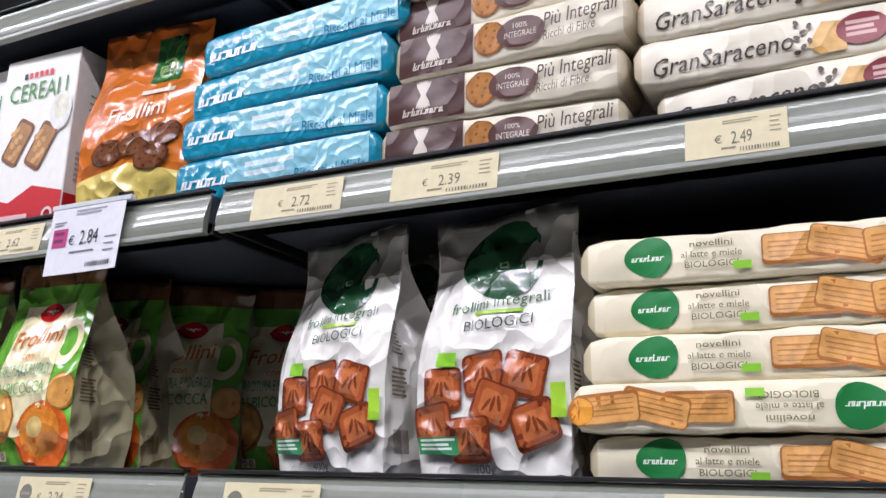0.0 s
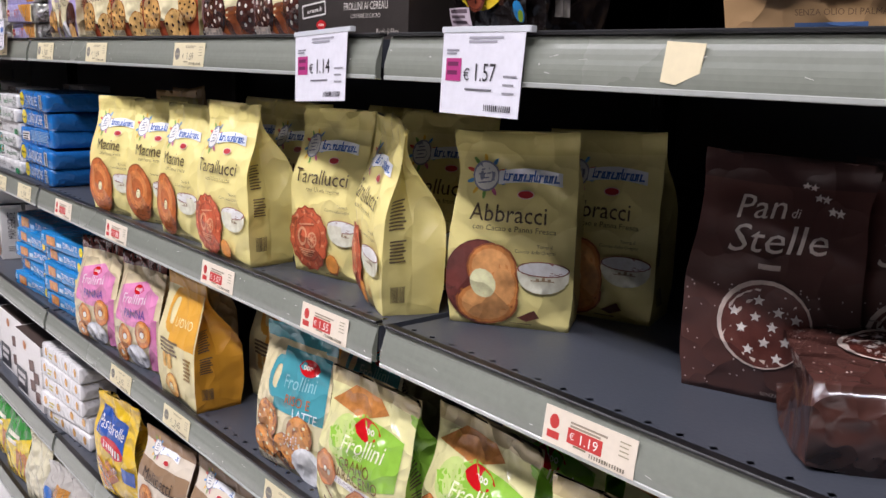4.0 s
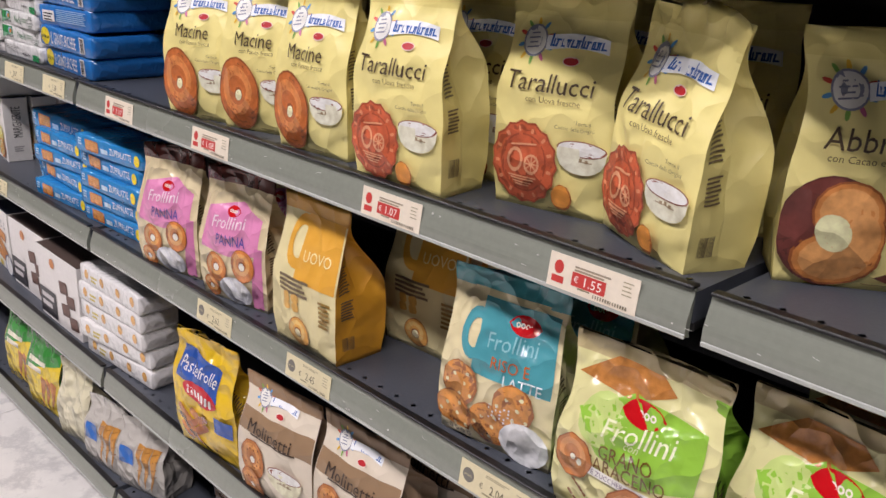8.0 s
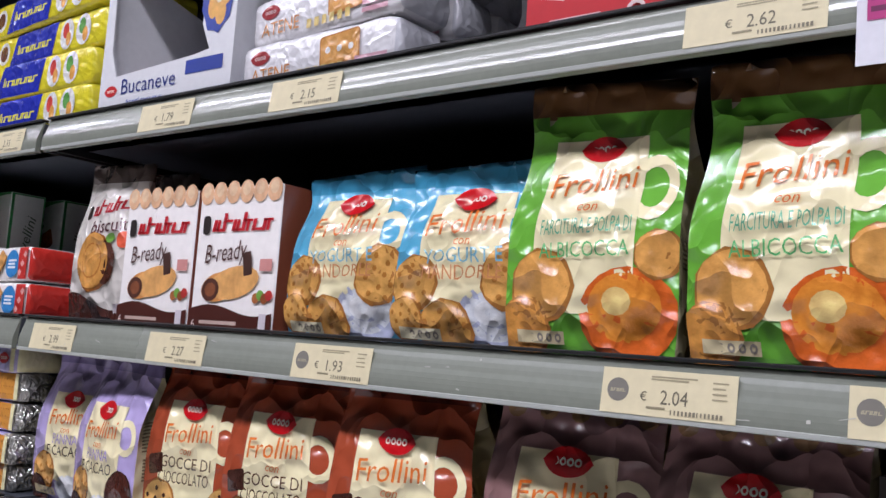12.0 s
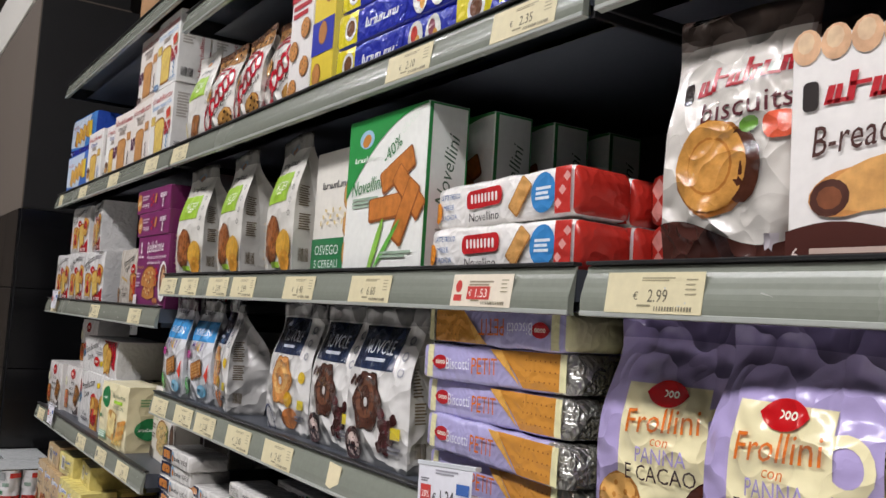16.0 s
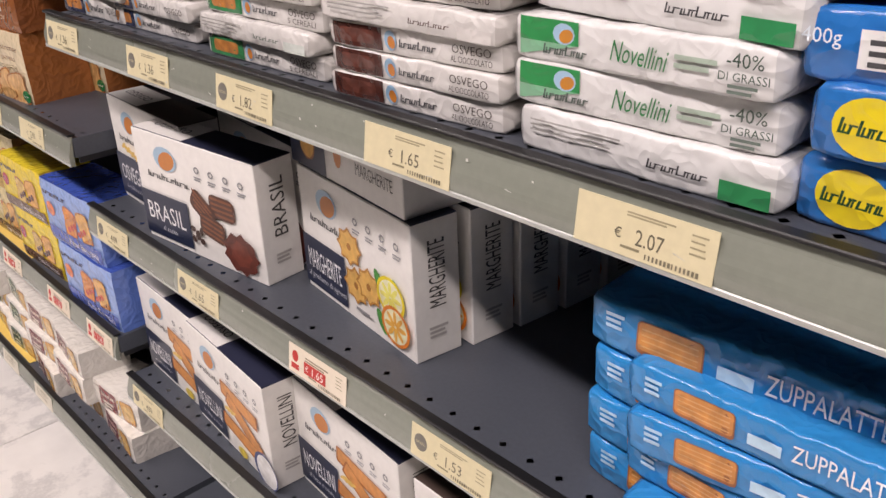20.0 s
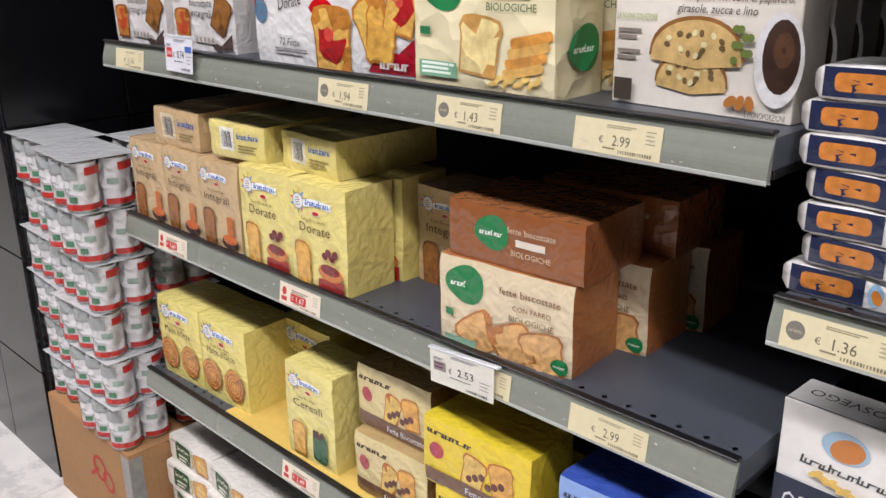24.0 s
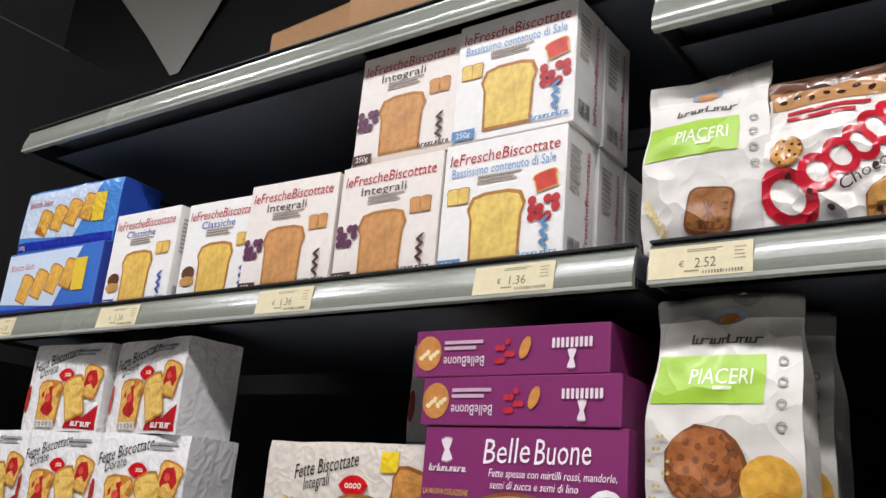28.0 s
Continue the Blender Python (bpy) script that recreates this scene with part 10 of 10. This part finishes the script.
def pale_front(a, w, h):
    a.scribble(-w * 0.3, w * 0.3, h * 0.62, 0.02, "8a7a54", 0.14, 8, 0, (0, 4))
    a.bars(-w * 0.3, w * 0.3, h * 0.48, 6, 0.003, "9a8a64", "small_print", 2.4)
    a.ring(w * 0.24, h * 0.2, w * 0.2, h * 0.1, "c69a5a", "biscuit_picture", 0, 0, 14)
    a.ring(-w * 0.22, h * 0.16, w * 0.12, h * 0.05, "8fae4a", "picture", 0, 0, 10)


ARTS["pale_front"] = pale_front
goods("pale_front", "biscuit_bag", "pale yellow paper biscuit bag on the top shelf", "biscuits", "bag", 0.16, 0.24, 0.085, ["e0d59a", "d6ca90", "d2c68c"],
      [(-1.04, 0.025, z, -4), (-0.885, 0.03, z, 3), (-0.70, 0.04, z, -2), (-0.90, 0.14, z, 0)], "top shelf bags", kind="paper", slope=0.7, crush=1.5)
goods("limebag", "biscuit_bag", "grey-white biscuit bag with green band on the top shelf", "biscuits", "bag", 0.16, 0.23, 0.085, ["d6d2ca", "c6c2ba", "b9b6b0"],
      [(-2.25, 0.04, z, 5), (-2.43, 0.04, z, -3), (-2.34, 0.14, z, 0)], "top shelf bags", kind="paper", slope=0.6, crush=1.6)
goods("mini", "biscuit_bag", "white and sky blue biscuit bag on the top shelf", "biscuits", "bag", 0.14, 0.235, 0.07, ["d9d9dc", "c6c6ca", "b9b8b6"],
      [(-2.06, 0.04, z, 3), (-1.94, 0.07, z, -5), (-2.0, 0.15, z, 0)], "top shelf bags", slope=0.55, crush=1.6)


def shipping_carton(name, label, w, h, d, m, tape=True):
    """A brown carton: four walls, top flaps that meet under tape."""
    ob = thing(name, label, "box")
    ob.matrix_basis = m
    part("body", slab_mesh("body", (-w / 2, 0, 0), (w / 2, d, h - 0.004), CARDBOARD, 0.003, 2), ob)
    for k, (lo, hi) in enumerate(((0, d / 2 - 0.0015), (d / 2 + 0.0015, d))):
        part("flap", slab_mesh("flap", (-w / 2 + 0.001, lo + 0.001, h - 0.004), (w / 2 - 0.001, hi - 0.001, h), CARDBOARD, 0.001), ob)
    if tape:
        part("tape", slab_mesh("tape", (-w / 2 - 0.0006, d / 2 - 0.025, h), (w / 2 + 0.0006, d / 2 + 0.025, h + 0.0006), surface("brown_tape", "8a6238", 0.25, 0, 60, 0.1, 0.05, 0.4)), ob, "glossy brown packing tape")
    return ob


box = shipping_carton("shipping_carton", "brown cardboard carton on the top shelf", 0.36, 0.27, 0.30, pose(-2.93, 0.03, Q["LZ"], 0, 0, 3))
a = Art(box, lambda u, v, lift=0.0: Vector((u, -lift, v)), "label")
a.rect(-0.13, 0.12, -0.02, 0.2, "dcd8d0", "paper_label", 0.2)
a.bars(-0.12, -0.03, 0.18, 4, 0.005, "5a5650", "paper_label", 2.6)
a.done()
box = shipping_carton("shipping_carton", "brown cardboard carton on the top shelf", 0.34, 0.24, 0.30, pose(-3.36, 0.22, Q["LZ"], 0, 0, -4))

# ---- carton and tins beside the shelving ----
box = shipping_carton("shipping_carton", "brown cardboard carton with tape on the floor", 0.43, 0.272, 0.36, pose(-4.182, -0.058, 0, 0, 0, 0))
part("corner_tape", slab_mesh("corner_tape", (0.178, -0.0012, 0.004), (0.2148, -0.0001, 0.262), surface("grey_tape", "8d8b88", 0.3, 0.1, 80, 0.25, 0.3, 0.2, 20), 0.0003), box, "grey scuffed tape along a corner")
part("corner_tape", slab_mesh("corner_tape", (0.2152, 0.0, 0.004), (0.2165, 0.03, 0.262), surface("grey_tape", "8d8b88"), 0.0003), box, "grey scuffed tape along a corner")
a = Art(box, lambda u, v, lift=0.0: Vector((u, -lift, v)), "label", 0.0012)
a.ring(0.05, 0.17, 0.034, 0.034, "b8342a", "printed_mark", 0.72, 0, 22)
a.ring(0.09, 0.15, 0.028, 0.028, "b8342a", "printed_mark", 0.7, 0, 22)
a.block(0.02, 0.15, 0.06, 0.010, 35, "b8342a", "printed_mark")
a.done()

TIN_STEEL = surface("tin_steel", "a8aaac", 0.25, 0.9, 90, 0.08, 0.03)


def tin_mesh():
    """A tin with rolled rims; its paper label fills the wall."""
    prof = [(0, 0), (0.031, 0), (0.0335, 0.002), (0.0325, 0.006), (0.0325, 0.102), (0.0335, 0.106), (0.031, 0.108), (0.029, 0.105), (0, 0.105)]
    n = 20
    v, f, w = [], [], []
    for r, h in prof:
        for k in range(n):
            t = 2 * math.pi * k / n
            v.append((r * math.cos(t), r * math.sin(t), h))
    for j in range(len(prof) - 1):
        for k in range(n):
            m = (k + 1) % n
            f.append([j * n + k, j * n + m, (j + 1) * n + m, (j + 1) * n + k])
            w.append(1 if j == 3 else 0)
    return mesh_of("tin", v, f, [TIN_STEEL, ink("d6d4d4", "film")], w, True)


def tin_pack():
    ob = thing("tin_pack", "shrink-wrapped pack of white tins with red stripes", "tins", "stacked tin packs")
    me = tin_mesh()
    for k in range(3):
        part("tin", me, ob, "white printed tin", pose(-0.068 + 0.068 * k, 0.036, 0))
        part("tin", me, ob, "white printed tin", pose(-0.068 + 0.068 * k, 0.104, 0))
    front = lambda u, v, lift=0.0: Vector((u, 0.036 - math.sqrt(max(0.0003, 0.0333 ** 2 - ((u + 0.102) % 0.068 - 0.034) ** 2)) - 0.001 - lift * 0.4, v))
    a = Art(ob, front, "film", 0.0006)
    for k in range(3):
        x = -0.068 + 0.068 * k
        a.rect(x - 0.031, 0.070, x + 0.031, 0.096, "9fa3a2", "grey_band", 0.006)
        a.rect(x - 0.031, 0.008, x + 0.031, 0.020, "b8322c", "red_patch", 0.006)
        a.rect(x + 0.012, 0.024, x + 0.026, 0.036, "4a7a5a", "green_patch", 0.006)
        a.scribble(x - 0.02, x + 0.02, 0.052, 0.012, "7a7d7c", 0.16, 5)
    a.done()
    side = lambda u, v, lift=0.0: Vector((0.068 + math.sqrt(max(0.0003, 0.0333 ** 2 - ((u - 0.002) % 0.068 - 0.034) ** 2)) + 0.001 + lift * 0.4, u, v))
    a = Art(ob, side, "film", 0.0006)
    for y in (0.036, 0.104):
        a.rect(y - 0.005, 0.078, y + 0.031, 0.094, "b8322c", "red_patch", 0.006)
        a.rect(y - 0.031, 0.008, y + 0.031, 0.020, "b8322c", "red_patch", 0.006)
        a.rect(y - 0.026, 0.05, y - 0.006, 0.062, "8fa396", "green_patch", 0.006)
    a.done()
    v, f = slab((-0.104, -0.0015, 0.1082), (0.104, 0.1415, 0.1094), 0.0004)
    part("film_top", mesh_of("film_top", v, f, [ink("c6c8c8", "wrap")]), ob, "grey-white shrink film over the tins")
    return ob


spots = []
rnd = random.Random(5)
for col, (x, y, rows) in enumerate(((-4.088, -0.075, 6), (-4.302, -0.05, 6), (-4.09, 0.085, 6))):
    for r in range(rows):
        spots.append((x + rnd.uniform(-0.006, 0.006), y + rnd.uniform(-0.008, 0.008), 0.2728 + 0.1096 * r, rnd.uniform(-3, 3)))
spread(tin_pack(), spots)

# ---- small things ----
LINER = surface("yellow_card", "d6b65e", 0.7, 0, 80, 0.08, 0.06)
for level, x0, x1 in (("L5", -3.66, -3.05), ("L6", -3.82, -3.3)):
    liner = thing("shelf_liner", "yellow card sheet lying on the shelf", "card", "card liners")
    liner.matrix_basis = pose(x0, 0.016, Q[level])
    part("sheet", slab_mesh("sheet", (0, 0, 0.0003), (x1 - x0, 0.3, 0.0022), LINER, 0.0005), liner)

plate = thing("socket_plate", "white plastic socket plate on the tiled pillar", "socket")
plate.matrix_basis = pose(END - 0.0008, 0.29, 1.375)
PLASTIC = surface("white_plastic", "d2d0cc", 0.35, 0, 120, 0.05, 0.03, 0.2)
part("cover", slab_mesh("cover", (0, 0, 0), (0.010, 0.14, 0.08), PLASTIC, 0.003, 2), plate)
for k in range(4):
    part("module", slab_mesh("module", (0.0101, 0.012 + 0.03 * k, 0.02), (0.0125, 0.036 + 0.03 * k, 0.062), PLASTIC, 0.001), plate)
    for j in range(3):
        v, f = slab((0.0126, 0.022 + 0.03 * k, 0.028 + 0.011 * j), (0.0129, 0.027 + 0.03 * k, 0.033 + 0.011 * j))
        part("socket_hole", mesh_of("socket_hole", v, f, [CAP]), plate)


def rail_scuffs(level, x0, x1, seed_):
    """White scratches and bits of old glue on a price rail."""
    rnd = random.Random(seed_)
    v, f = [], []
    for k in range(26):
        x, z = rnd.uniform(x0, x1), rnd.uniform(0.008, 0.036)
        y = -0.0062 + 0.007 * max(0, (z - 0.004) / 0.0345) ** 2.2
        w, h = rnd.choice(((0.004, 0.0008), (0.007, 0.0006), (0.002, 0.0016), (0.011, 0.0005), (0.003, 0.0025)))
        n = len(v)
        s = rnd.uniform(-0.3, 0.3) * w
        v.extend([(x, y, z), (x + w, y, z + s), (x + w * 0.9, y, z + s + h), (x + w * 0.1, y, z + h)])
        f.append([n, n + 1, n + 2, n + 3])
    ob = new("rail_scuffs", mesh_of("rail_scuffs", [(a, b, c + BOTTOMS[level]) for a, b, c in v], f, [ink("c9c8bf", "label")]))
    tagged(ob, "white scratches and glue marks on a price rail", "marks", kind="stuff")


for k, (level, x0, x1) in enumerate((("D", -1.28, 0.8), ("C", -1.28, 0.8), ("E", -1.28, 0.6), ("B", -1.3, 0.7), ("D", -2.58, -1.32), ("E", -2.58, -1.32), ("L3", -3.9, -2.65), ("L4", -3.9, -2.65), ("L2", -3.9, -2.65))):
    rail_scuffs(level, x0, x1, 40 + k)

# ---- marble slabs of the floor and tiles of the pillar ----
SLAB = 0.60
slab_me = slab_mesh("slab", (0.0012, 0.0012, -0.012), (SLAB - 0.0012, SLAB - 0.0012, 0.0), MARBLE, 0.001)
floor = bpy.data.objects["floor"]
for i in range(21):
    for j in range(2, 8):
        part("slab", slab_me, floor, m=pose(-9.2 + SLAB * i, -4.05 + SLAB * j, 0.0))
TW, TH = 0.30, 0.3075
tile_me = slab_mesh("tile", (0, 0.0015, 0.0015), (0.010, TW - 0.0015, TH - 0.0015), TILE, 0.0012)
for i in range(4):
    for j in range(6):
        part("tile", tile_me, pillar, m=pose(END - 0.011, -0.04 + TW * i, TH * j))
tile_front = slab_mesh("tile", (0.0015, 0, 0.0015), (0.2985, 0.010, TH - 0.0015), TILE, 0.0012)
for i in range(7):
    for j in range(6):
        part("tile", tile_front, pillar, m=pose(END - 0.312 - 0.30 * i, -0.051, TH * j))
